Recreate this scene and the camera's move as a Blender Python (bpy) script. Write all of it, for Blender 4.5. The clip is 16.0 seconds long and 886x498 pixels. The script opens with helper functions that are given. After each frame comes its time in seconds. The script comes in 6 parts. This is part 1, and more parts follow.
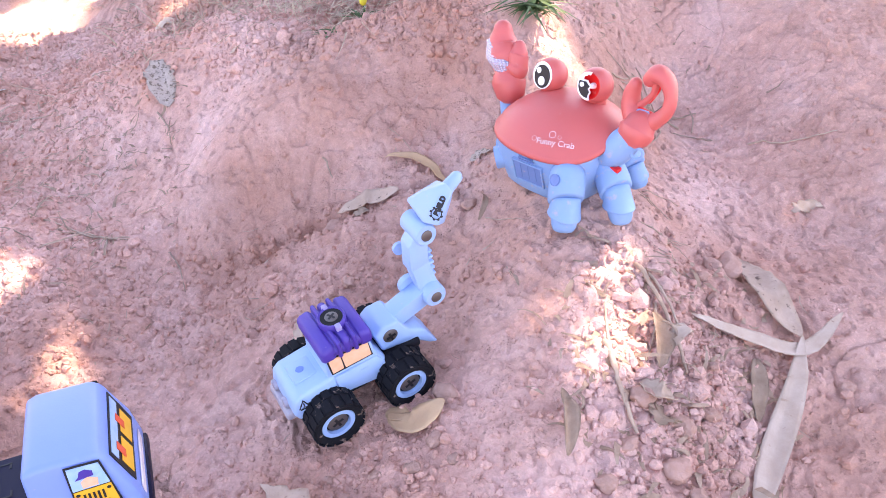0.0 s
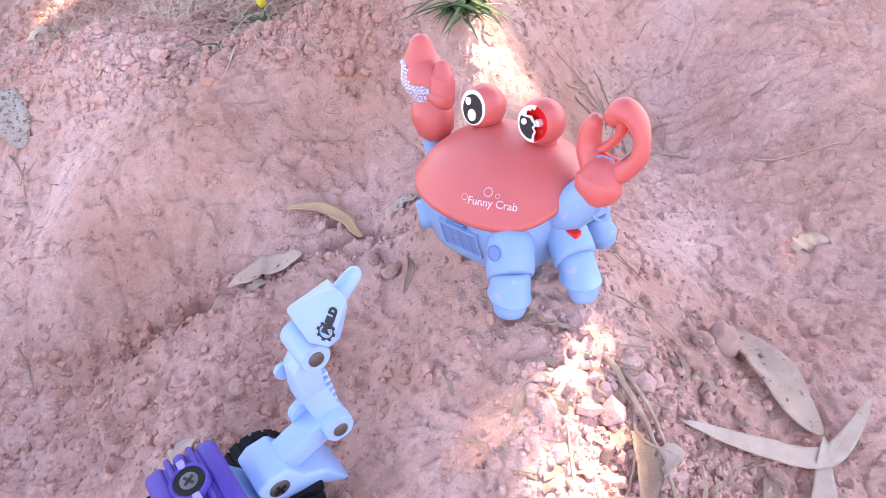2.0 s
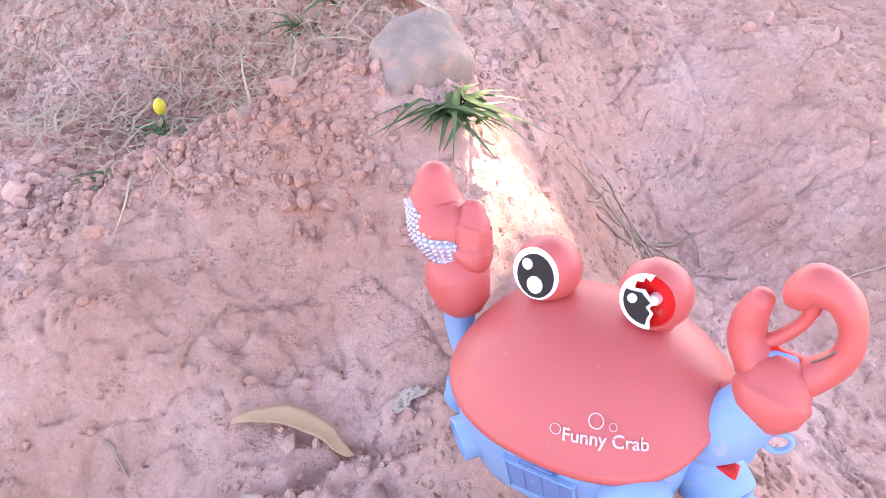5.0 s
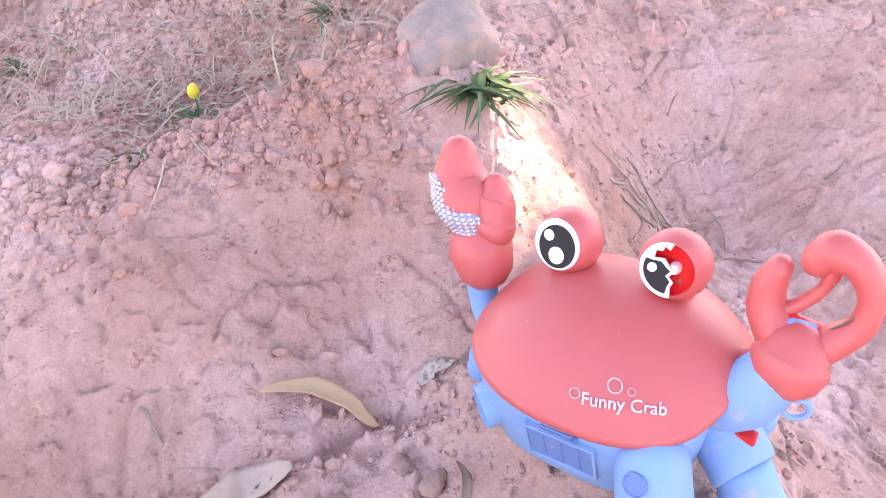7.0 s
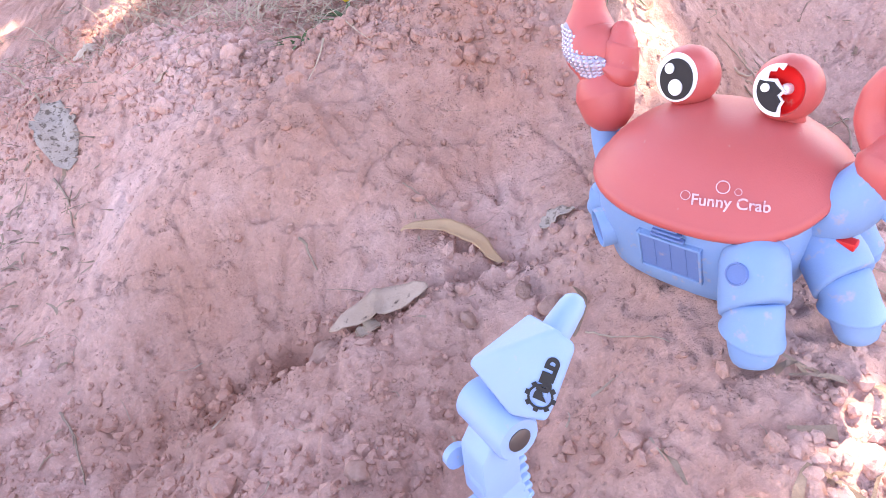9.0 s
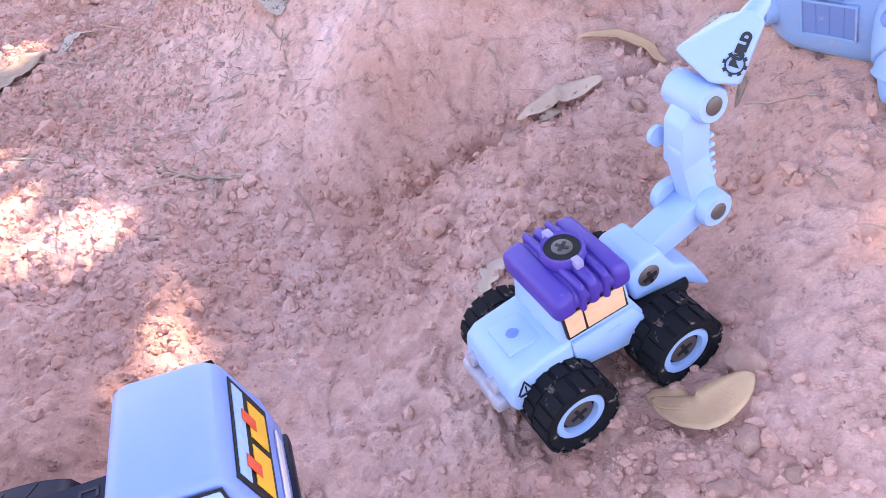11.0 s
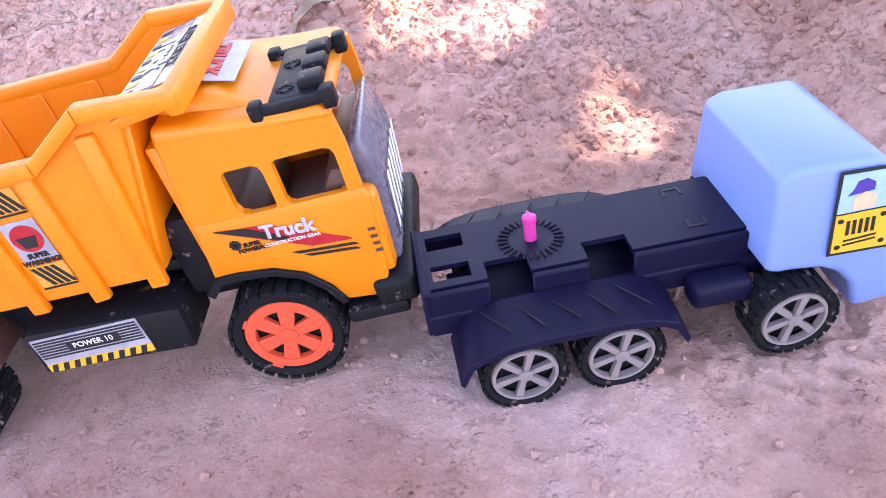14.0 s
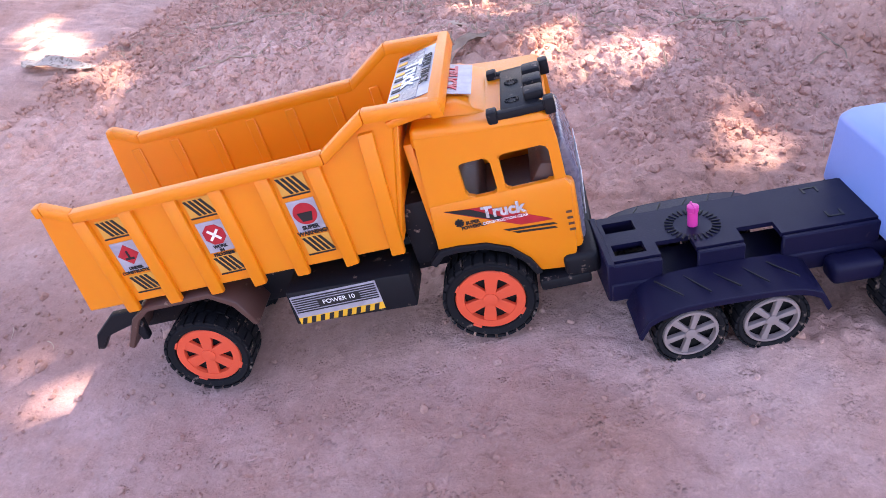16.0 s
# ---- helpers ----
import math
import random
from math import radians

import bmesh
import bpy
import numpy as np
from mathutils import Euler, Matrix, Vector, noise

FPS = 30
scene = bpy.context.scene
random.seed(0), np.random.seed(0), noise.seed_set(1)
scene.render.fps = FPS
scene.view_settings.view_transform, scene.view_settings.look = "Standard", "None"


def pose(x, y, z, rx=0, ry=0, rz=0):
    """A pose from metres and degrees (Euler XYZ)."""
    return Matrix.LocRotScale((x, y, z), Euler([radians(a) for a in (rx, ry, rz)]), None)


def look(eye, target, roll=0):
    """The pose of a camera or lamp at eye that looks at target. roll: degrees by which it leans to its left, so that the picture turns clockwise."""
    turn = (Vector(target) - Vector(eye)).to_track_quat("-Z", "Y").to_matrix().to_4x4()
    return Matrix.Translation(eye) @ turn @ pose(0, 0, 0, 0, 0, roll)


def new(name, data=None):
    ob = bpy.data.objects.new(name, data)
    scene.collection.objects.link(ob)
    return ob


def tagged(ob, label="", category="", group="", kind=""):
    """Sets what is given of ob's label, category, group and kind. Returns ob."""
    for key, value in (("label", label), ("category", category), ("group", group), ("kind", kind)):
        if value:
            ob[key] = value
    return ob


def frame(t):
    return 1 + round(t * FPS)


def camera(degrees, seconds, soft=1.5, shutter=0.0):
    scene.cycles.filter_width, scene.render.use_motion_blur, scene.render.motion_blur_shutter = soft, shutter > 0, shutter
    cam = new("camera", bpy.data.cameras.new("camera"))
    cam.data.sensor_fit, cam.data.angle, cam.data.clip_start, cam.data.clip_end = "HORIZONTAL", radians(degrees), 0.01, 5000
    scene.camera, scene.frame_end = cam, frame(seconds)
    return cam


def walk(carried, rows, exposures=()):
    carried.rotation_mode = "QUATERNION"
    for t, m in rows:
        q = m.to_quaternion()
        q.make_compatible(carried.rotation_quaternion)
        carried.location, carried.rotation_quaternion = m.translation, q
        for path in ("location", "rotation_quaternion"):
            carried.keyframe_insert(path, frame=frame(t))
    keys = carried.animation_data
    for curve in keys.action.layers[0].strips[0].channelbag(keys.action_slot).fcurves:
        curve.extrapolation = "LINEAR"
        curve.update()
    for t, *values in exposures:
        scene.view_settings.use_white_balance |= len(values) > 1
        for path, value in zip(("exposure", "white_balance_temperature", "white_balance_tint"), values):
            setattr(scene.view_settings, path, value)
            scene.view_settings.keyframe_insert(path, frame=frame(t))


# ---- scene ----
cam = camera(61.0, 16.0, soft=0.8)
PATH = [
    (0, (0.066, 0.009, 0.543), (0.008, 1.579, -0.695), -0.3),
    (0.5, (0.115, 0.011, 0.61), (-0.008, 1.6, -0.598), -3.0),
    (1, (0.165, -0.006, 0.618), (-0.022, 1.58, -0.586), -5.6),
    (1.5, (0.152, 0.066, 0.574), (0.029, 1.649, -0.642), -5.1),
    (2, (0.105, 0.193, 0.507), (0.126, 1.714, -0.792), -1.7),
    (2.5, (0.082, 0.244, 0.498), (0.118, 1.794, -0.765), -2.3),
    (3, (0.06, 0.294, 0.487), (0.072, 1.851, -0.768), -1.6),
    (3.5, (0.065, 0.316, 0.482), (0.086, 1.896, -0.744), -1.3),
    (4, (0.062, 0.373, 0.426), (0.306, 1.939, -0.793), -1.5),
    (4.5, (0.048, 0.407, 0.43), (0.383, 1.988, -0.749), -0.3),
    (5, (0.038, 0.404, 0.447), (0.364, 1.995, -0.72), 0.4),
    (5.2, (0.031, 0.402, 0.45), (0.344, 1.999, -0.713), 0.4),
    (7.3, (0.042, 0.383, 0.437), (0.29, 1.98, -0.741), -0.9),
    (7.5, (0.047, 0.375, 0.427), (0.307, 1.95, -0.777), -0.5),
    (8, (0.052, 0.345, 0.39), (0.223, 1.904, -0.852), -3.3),
    (8.5, (0.053, 0.333, 0.401), (0.107, 1.947, -0.778), -3.5),
    (9, (0.021, 0.302, 0.407), (-0.04, 1.897, -0.798), -4.8),
    (9.2, (0.004, 0.281, 0.401), (-0.112, 1.866, -0.815), -6.1),
    (11.3, (-0.046, 0.137, 0.369), (-0.377, 1.63, -0.92), -9.6),
    (11.5, (-0.059, 0.128, 0.354), (-0.38, 1.612, -0.949), -9.1),
    (12, (-0.114, 0.115, 0.325), (-0.457, 1.548, -1.027), -9.7),
    (12.5, (-0.156, 0.11, 0.318), (-0.56, 1.515, -1.047), -10.3),
    (13, (-0.192, 0.102, 0.309), (-0.642, 1.472, -1.078), -10.7),
    (13.2, (-0.205, 0.093, 0.316), (-0.652, 1.455, -1.08), -10.4),
    (13.5, (-0.241, 0.069, 0.32), (-0.632, 1.403, -1.118), -8.0),
    (14, (-0.275, 0.015, 0.336), (-0.813, 1.375, -1.029), -9.4),
    (14.5, (-0.33, -0.021, 0.346), (-0.989, 1.348, -0.954), -9.5),
    (15, (-0.354, -0.034, 0.352), (-1.084, 1.315, -0.932), -9.5),
    (15.5, (-0.354, -0.056, 0.342), (-1.095, 1.382, -0.835), -7.1),
    (16, (-0.312, -0.092, 0.383), (-1.021, 1.283, -0.885), -11.8),
]
walk(cam, [(t, look(eye, target, roll)) for t, eye, target, roll in PATH], exposures=[(0, 2.58, 7700, 26), (3.6, 2.60, 7700, 25), (4.5, 2.76, 7700, 24), (7.5, 2.76, 7700, 24), (8.4, 2.57, 7700, 26), (9.2, 2.60, 7700, 26), (11.3, 2.62, 7400, 27), (13.2, 2.56, 7400, 27), (14, 2.78, 7500, 24), (15, 2.26, 7300, 27), (16, 2.27, 7300, 27)])

# ---- light: open shade under a tree, with flecks of sun ----
SUN_ELEVATION, SUN_AZIMUTH = 56.0, 40.0
world = bpy.data.worlds.new("sky")
scene.world = world
world.use_nodes = True
sky = world.node_tree.nodes.new("ShaderNodeTexSky")
sky.sky_type, sky.sun_disc = "NISHITA", False
sky.sun_elevation, sky.sun_rotation = radians(SUN_ELEVATION), radians(SUN_AZIMUTH)
background = world.node_tree.nodes["Background"]
world.node_tree.links.new(sky.outputs["Color"], background.inputs["Color"])
background.inputs["Strength"].default_value = 0.15
to_sun = Vector((math.sin(radians(SUN_AZIMUTH)) * math.cos(radians(SUN_ELEVATION)), math.cos(radians(SUN_AZIMUTH)) * math.cos(radians(SUN_ELEVATION)), math.sin(radians(SUN_ELEVATION))))
sun = new("sun", bpy.data.lights.new("sun", "SUN"))
sun.data.energy, sun.data.angle, sun.data.color = 4.4, radians(0.6), (1.0, 0.97, 0.82)
sun.matrix_world = look(to_sun * 20, (0, 0, 0))


# ---- materials ----
def material(name, base, rough=0.5, metal=0.0, second=None, scale=60.0, amount=0.5, bump=0.0, bump_scale=300.0, spots=None, spot_scale=900.0, spot_edge=0.62, random=0.0, coat=0.0, subsurface=0.0, translucent=0.0):
    """A procedural surface: two colours mixed by broad noise, fine spots, uneven gloss and relief."""
    m = bpy.data.materials.new(name)
    m.use_nodes = True
    t = m.node_tree
    b = t.nodes["Principled BSDF"]
    link = t.links.new
    place = t.nodes.new("ShaderNodeTexCoord").outputs["Object"]

    def noise_of(s, detail=5.0, rough_=0.6):
        n = t.nodes.new("ShaderNodeTexNoise")
        n.inputs["Scale"].default_value, n.inputs["Detail"].default_value, n.inputs["Roughness"].default_value = s, detail, rough_
        link(place, n.inputs["Vector"])
        return n.outputs["Fac"]

    def ramp(source, low, high):
        r = t.nodes.new("ShaderNodeMapRange")
        r.inputs["From Min"].default_value, r.inputs["From Max"].default_value = low, high
        link(source, r.inputs["Value"])
        return r.outputs["Result"]

    def mix(fac, a, c):
        x = t.nodes.new("ShaderNodeMix")
        x.data_type = "RGBA"
        for socket, value in ((x.inputs["Factor"], fac), (x.inputs["A"], a), (x.inputs["B"], c)):
            if isinstance(value, (tuple, list)):
                socket.default_value = (*value[:3], 1)
            elif isinstance(value, float):
                socket.default_value = value
            else:
                link(value, socket)
        return x.outputs["Result"]

    colour = tuple(base)
    broad = noise_of(scale)
    if second:
        colour = mix(ramp(broad, 0.5 - 0.25 / max(amount, 0.05) * 0.5, 0.5 + 0.25), tuple(base), tuple(second))
    if spots:
        colour = mix(ramp(noise_of(spot_scale, 3.0), spot_edge, spot_edge + 0.12), colour, tuple(spots))
    if random:
        info = t.nodes.new("ShaderNodeObjectInfo")
        hsv = t.nodes.new("ShaderNodeHueSaturation")
        r = t.nodes.new("ShaderNodeMapRange")
        link(info.outputs["Random"], r.inputs["Value"])
        r.inputs["To Min"].default_value, r.inputs["To Max"].default_value = 1 - random, 1 + random
        link(r.outputs["Result"], hsv.inputs["Value"])
        if isinstance(colour, tuple):
            hsv.inputs["Color"].default_value = (*colour, 1)
        else:
            link(colour, hsv.inputs["Color"])
        colour = hsv.outputs["Color"]
    if isinstance(colour, tuple):
        b.inputs["Base Color"].default_value = (*colour, 1)
    else:
        link(colour, b.inputs["Base Color"])
    gloss = t.nodes.new("ShaderNodeMapRange")
    gloss.inputs["To Min"].default_value, gloss.inputs["To Max"].default_value = max(0.02, rough - 0.08), min(1.0, rough + 0.12)
    link(noise_of(scale * 2.3), gloss.inputs["Value"])
    link(gloss.outputs["Result"], b.inputs["Roughness"])
    b.inputs["Metallic"].default_value = metal
    b.inputs["Coat Weight"].default_value = coat
    b.inputs["Subsurface Weight"].default_value = subsurface
    b.inputs["Subsurface Scale"].default_value = 0.004
    b.inputs["Transmission Weight"].default_value = translucent
    if bump:
        bp = t.nodes.new("ShaderNodeBump")
        bp.inputs["Strength"].default_value, bp.inputs["Distance"].default_value = 1.0, bump
        link(noise_of(bump_scale, 8.0, 0.65), bp.inputs["Height"])
        link(bp.outputs["Normal"], b.inputs["Normal"])
    return m


def soil(name):
    m = bpy.data.materials.new(name)
    m.use_nodes = True
    t = m.node_tree
    b = t.nodes["Principled BSDF"]
    place = t.nodes.new("ShaderNodeTexCoord").outputs["Object"]

    def grain(scale, detail, rough):
        n = t.nodes.new("ShaderNodeTexNoise")
        n.inputs["Scale"].default_value, n.inputs["Detail"].default_value, n.inputs["Roughness"].default_value = scale, detail, rough
        t.links.new(place, n.inputs["Vector"])
        return n.outputs["Fac"]

    def ramp(fac, *stops):
        r = t.nodes.new("ShaderNodeValToRGB")
        while len(r.color_ramp.elements) < len(stops):
            r.color_ramp.elements.new(0.5)
        for e, (at, col) in zip(r.color_ramp.elements, stops):
            e.position, e.color = at, (*col, 1)
        t.links.new(fac, r.inputs["Fac"])
        return r.outputs["Color"]

    def blend(kind, fac, a_, b_):
        x = t.nodes.new("ShaderNodeMix")
        x.data_type, x.blend_type = "RGBA", kind
        x.inputs["Factor"].default_value = fac
        t.links.new(a_, x.inputs["A"]), t.links.new(b_, x.inputs["B"])
        return x.outputs["Result"]

    broad = ramp(grain(7.0, 6.0, 0.6), (0.32, (0.47, 0.245, 0.185)), (0.5, (0.525, 0.300, 0.243)), (0.68, (0.59, 0.375, 0.325)))
    # soil grain; the darkest stops also stand in for shade in tiny pits
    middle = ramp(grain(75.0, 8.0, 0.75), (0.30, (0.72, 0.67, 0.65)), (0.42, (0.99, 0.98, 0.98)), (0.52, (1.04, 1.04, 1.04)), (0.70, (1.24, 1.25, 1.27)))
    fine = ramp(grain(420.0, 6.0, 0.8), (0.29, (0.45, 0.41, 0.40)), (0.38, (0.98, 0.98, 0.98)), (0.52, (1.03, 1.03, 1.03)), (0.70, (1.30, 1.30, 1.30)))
    crust = ramp(grain(3.2, 4.0, 0.55), (0.42, (0.93, 0.91, 0.90)), (0.60, (1.14, 1.16, 1.18)))
    # the soil is darker and greyer towards low y, with an uneven edge
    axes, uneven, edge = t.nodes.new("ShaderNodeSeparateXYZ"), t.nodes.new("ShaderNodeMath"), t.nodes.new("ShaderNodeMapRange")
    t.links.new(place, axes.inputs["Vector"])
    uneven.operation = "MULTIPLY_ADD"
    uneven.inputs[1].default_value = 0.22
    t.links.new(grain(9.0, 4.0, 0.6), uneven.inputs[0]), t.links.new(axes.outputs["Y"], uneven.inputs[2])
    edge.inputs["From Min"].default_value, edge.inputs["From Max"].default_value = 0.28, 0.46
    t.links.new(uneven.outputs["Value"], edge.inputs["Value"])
    low_y_tone = ramp(edge.outputs["Result"], (0.0, (0.66, 0.655, 0.70)), (1.0, (1.0, 1.0, 1.0)))
    t.links.new(blend("MULTIPLY", 0.9, blend("MULTIPLY", 0.95, blend("MULTIPLY", 1.0, blend("MULTIPLY", 1.0, broad, crust), low_y_tone), middle), fine), b.inputs["Base Color"])
    b.inputs["Roughness"].default_value = 0.95
    b.inputs["Specular IOR Level"].default_value = 0.25
    def crumbs(scale, where, edge):
        """Small rounded lumps, here and there."""
        v = t.nodes.new("ShaderNodeTexVoronoi")
        v.inputs["Scale"].default_value = scale
        t.links.new(place, v.inputs["Vector"])
        r, k, x = t.nodes.new("ShaderNodeMapRange"), t.nodes.new("ShaderNodeMapRange"), t.nodes.new("ShaderNodeMath")
        r.inputs["From Min"].default_value, r.inputs["From Max"].default_value = 0.55, 0.1
        k.inputs["From Min"].default_value, k.inputs["From Max"].default_value = edge, edge + 0.14
        t.links.new(v.outputs["Distance"], r.inputs["Value"])
        t.links.new(grain(where, 3.0, 0.6), k.inputs["Value"])
        x.operation = "MULTIPLY"
        t.links.new(r.outputs["Result"], x.inputs[0]), t.links.new(k.outputs["Result"], x.inputs[1])
        return x.outputs["Value"]

    normal = None
    for height, distance in ((grain(45.0, 8.0, 0.60), 0.0030), (crumbs(170.0, 24.0, 0.52), 0.0014), (crumbs(380.0, 60.0, 0.52), 0.0012), (grain(420.0, 5.0, 0.65), 0.0013)):
        bump = t.nodes.new("ShaderNodeBump")
        bump.inputs["Distance"].default_value = distance
        t.links.new(height, bump.inputs["Height"])
        if normal:
            t.links.new(normal, bump.inputs["Normal"])
        normal = bump.outputs["Normal"]
    t.links.new(normal, b.inputs["Normal"])
    return m


SOIL = soil("dry_red_soil")
CLOD = material("soil_clods", (0.44, 0.24, 0.185), 0.95, second=(0.53, 0.315, 0.255), scale=45.0, amount=0.8, bump=0.0012, bump_scale=500.0, random=0.15)
HARD_CLOD = material("hard_earth", (0.44, 0.245, 0.19), 0.95, second=(0.53, 0.32, 0.26), scale=2.0, amount=0.9, bump=0.0016, bump_scale=5.0, random=0.12)
DEAD_LEAF = material("dry_leaf", (0.42, 0.28, 0.20), 0.7, second=(0.27, 0.165, 0.105), scale=70.0, amount=0.9, bump=0.0012, bump_scale=700.0, spots=(0.16, 0.08, 0.05), spot_scale=260.0, spot_edge=0.68, random=0.1)
PALE_LEAF = material("bleached_leaf", (0.55, 0.42, 0.34), 0.65, second=(0.42, 0.29, 0.21), scale=50.0, amount=0.5, bump=0.0004, bump_scale=600.0, spots=(0.22, 0.10, 0.06), spot_scale=150.0, spot_edge=0.68, random=0.1)
SPECKLED_LEAF = material("speckled_leaf", (0.50, 0.35, 0.27), 0.7, second=(0.38, 0.25, 0.18), scale=45.0, amount=0.8, bump=0.0010, bump_scale=300.0, spots=(0.11, 0.06, 0.045), spot_scale=170.0, spot_edge=0.60)
GOLD_LEAF = material("tan_leaf", (0.58, 0.37, 0.21), 0.6, second=(0.48, 0.29, 0.17), scale=60.0, amount=0.5, bump=0.0003, bump_scale=700.0)
GREY_LEAF = material("mottled_grey_leaf", (0.43, 0.33, 0.27), 0.8, second=(0.57, 0.45, 0.38), scale=120.0, amount=0.9, bump=0.0008, bump_scale=400.0, spots=(0.17, 0.12, 0.09), spot_scale=240.0, spot_edge=0.52)
TWIG = material("dry_twig", (0.34, 0.23, 0.17), 0.85, second=(0.50, 0.37, 0.28), scale=80.0, amount=0.8, bump=0.0004, bump_scale=900.0, random=0.2)
STRAW = material("dry_straw", (0.55, 0.43, 0.30), 0.8, second=(0.38, 0.27, 0.19), scale=25.0, amount=0.9)
GREEN = material("grass_green", (0.055, 0.105, 0.03), 0.6, second=(0.12, 0.16, 0.055), scale=70.0, amount=0.7, random=0.2)
YELLOW = material("yellow_petal", (0.75, 0.60, 0.05), 0.6)
STONE = material("grey_stone", (0.30, 0.22, 0.19), 0.9, second=(0.44, 0.33, 0.28), scale=60.0, amount=0.9, bump=0.004, bump_scale=90.0, spots=(0.48, 0.29, 0.23), spot_scale=70.0, spot_edge=0.52)
CANOPY = material("gum_leaves", (0.07, 0.11, 0.04), 0.6, second=(0.10, 0.13, 0.05), scale=3.0)
BARK = material("bark", (0.25, 0.2, 0.16), 0.9, bump=0.004, bump_scale=20.0)


# ---- mesh helpers ----
def link_mesh(name, verts, faces, mat, smooth=True, sharp=None):
    me = bpy.data.meshes.new(name)
    me.from_pydata(verts, [], faces)
    me.materials.append(mat)
    if smooth:
        me.polygons.foreach_set("use_smooth", [True] * len(me.polygons))
        if sharp is not None:
            me.set_sharp_from_angle(angle=radians(sharp))
    me.update()
    return new(name, me)


def part(name, bm, mat, parent=None, label="", sharp=40):
    """Links a bmesh as one mesh object under a thing or a part."""
    bmesh.ops.recalc_face_normals(bm, faces=bm.faces)
    me = bpy.data.meshes.new(name)
    bm.to_mesh(me)
    bm.free()
    me.materials.append(mat)
    me.polygons.foreach_set("use_smooth", [True] * len(me.polygons))
    if sharp:
        me.set_sharp_from_angle(angle=radians(sharp))
    ob = new(name, me)
    ob.parent = parent
    return tagged(ob, label)


def thing(name, label, category, m, group=""):
    ob = new(name)
    ob.empty_display_size = 0.01
    ob.matrix_world = m
    return tagged(ob, label, category, group)


# ---- the ground ----
def hash01(ix, iy, seed):
    h = (ix.astype(np.int64) * 374761393 + iy.astype(np.int64) * 668265263 + seed * 1442695041) & 0xFFFFFFFF
    h = ((h ^ (h >> 13)) * 1274126177) & 0xFFFFFFFF
    return ((h ^ (h >> 16)) & 0xFFFF) / 65535.0


def smooth_noise(x, y, size, seed):
    x, y = np.asarray(x, float) / size, np.asarray(y, float) / size
    ix, iy = np.floor(x), np.floor(y)
    fx, fy = x - ix, y - iy
    fx, fy = fx * fx * fx * (fx * (fx * 6 - 15) + 10), fy * fy * fy * (fy * (fy * 6 - 15) + 10)
    a, b = hash01(ix, iy, seed), hash01(ix + 1, iy, seed)
    c, d = hash01(ix, iy + 1, seed), hash01(ix + 1, iy + 1, seed)
    return (a + (b - a) * fx + (c - a) * fy + (a - b - c + d) * fx * fy) * 2 - 1


def step(v, a, b):
    t = np.clip((v - a) / (b - a), 0, 1)
    return t * t * (3 - 2 * t)


# mounds (+) and hollows (-): height, x, y, spread in x, spread in y
LANDFORMS = [
    (0.142, 0.11, 0.685, 0.118, 0.358), (-0.079, 0.336, 0.908, 0.072, 0.08), (0.082, 0.012, 0.889, 0.161, 0.06), (-0.09, 0.048, 0.608, 0.067, 0.138),
    (0.168, -0.126, 0.726, 0.095, 0.082), (0.049, -0.249, 0.63, 0.429, 0.075), (0.059, 0.578, 0.241, 0.187, 0.128), (0.131, -0.274, 0.965, 0.132, 0.098),
    (-0.12, -0.107, 0.687, 0.068, 0.059), (0.024, -0.345, 0.229, 0.147, 0.17), (0.055, 0.694, 0.495, 0.354, 0.076), (-0.052, -0.233, 0.62, 0.093, 0.07),
    (-0.024, -0.098, 0.652, 0.009, 0.007), (-0.014, -0.50, 0.32, 0.16, 0.045), (-0.016, -0.645, 0.165, 0.06, 0.07), (-0.008, -0.27, 0.35, 0.09, 0.04),
]
# the crack where the mound meets the bank
CRACK = [(-0.20, 0.60), (-0.12, 0.640), (-0.06, 0.658), (0.0, 0.672), (0.045, 0.69), (0.085, 0.68)]


def from_crack(x, y):
    best = np.full(np.shape(x), 9.0)
    for (ax, ay), (bx, by) in zip(CRACK, CRACK[1:]):
        t = np.clip(((x - ax) * (bx - ax) + (y - ay) * (by - ay)) / ((bx - ax) ** 2 + (by - ay) ** 2), 0, 1)
        best = np.minimum(best, np.hypot(x - ax - t * (bx - ax), y - ay - t * (by - ay)))
    return best


def landform(x, y):
    z = 0.199 / (1 + np.exp(-np.clip((y - 1.038 + 0.535 * x) / 0.098, -50, 50))) / (1 + np.exp(-np.clip((x + 0.524) / 0.087, -50, 50)))
    for h, cx, cy, lx, ly in LANDFORMS:
        z = z + h * np.exp(-(((x - cx) / lx) ** 2 + ((y - cy) / ly) ** 2) / 2)
    return z


def crumbly(x, y):
    """How loose the soil is: 0 on the worn bank and the wheel track, 1 in the churned patches."""
    edge = smooth_noise(x, y, 0.12, 5) * 0.09
    flat = step(y + edge, 0.40, 0.50) * (1 - step(y + 0.35 * x + edge, 0.50, 0.62)) * (1 - step(x + edge, 0.0, 0.12))
    left = step(-x + edge, 0.28, 0.42) * step(y + edge, 0.38, 0.48)
    top = step(y + 0.12 * x + edge, 0.81, 0.88) * (1 - step(x + edge, 0.12, 0.22))
    front = 0.6 * np.exp(-(((x + 0.01) / 0.12) ** 2 + ((y - 0.33) / 0.06) ** 2))
    gully = np.exp(-(((x - 0.24) / 0.085) ** 2 + ((y - 0.43) / 0.11) ** 2)) * 1.1
    return np.clip(np.maximum.reduce([flat, left * 0.8, top, gully, front, 0.85 * np.exp(-((from_crack(x, y) / 0.022) ** 2))]) + 0.04 + 0.22 * smooth_noise(x, y, 0.07, 9), 0, 1)


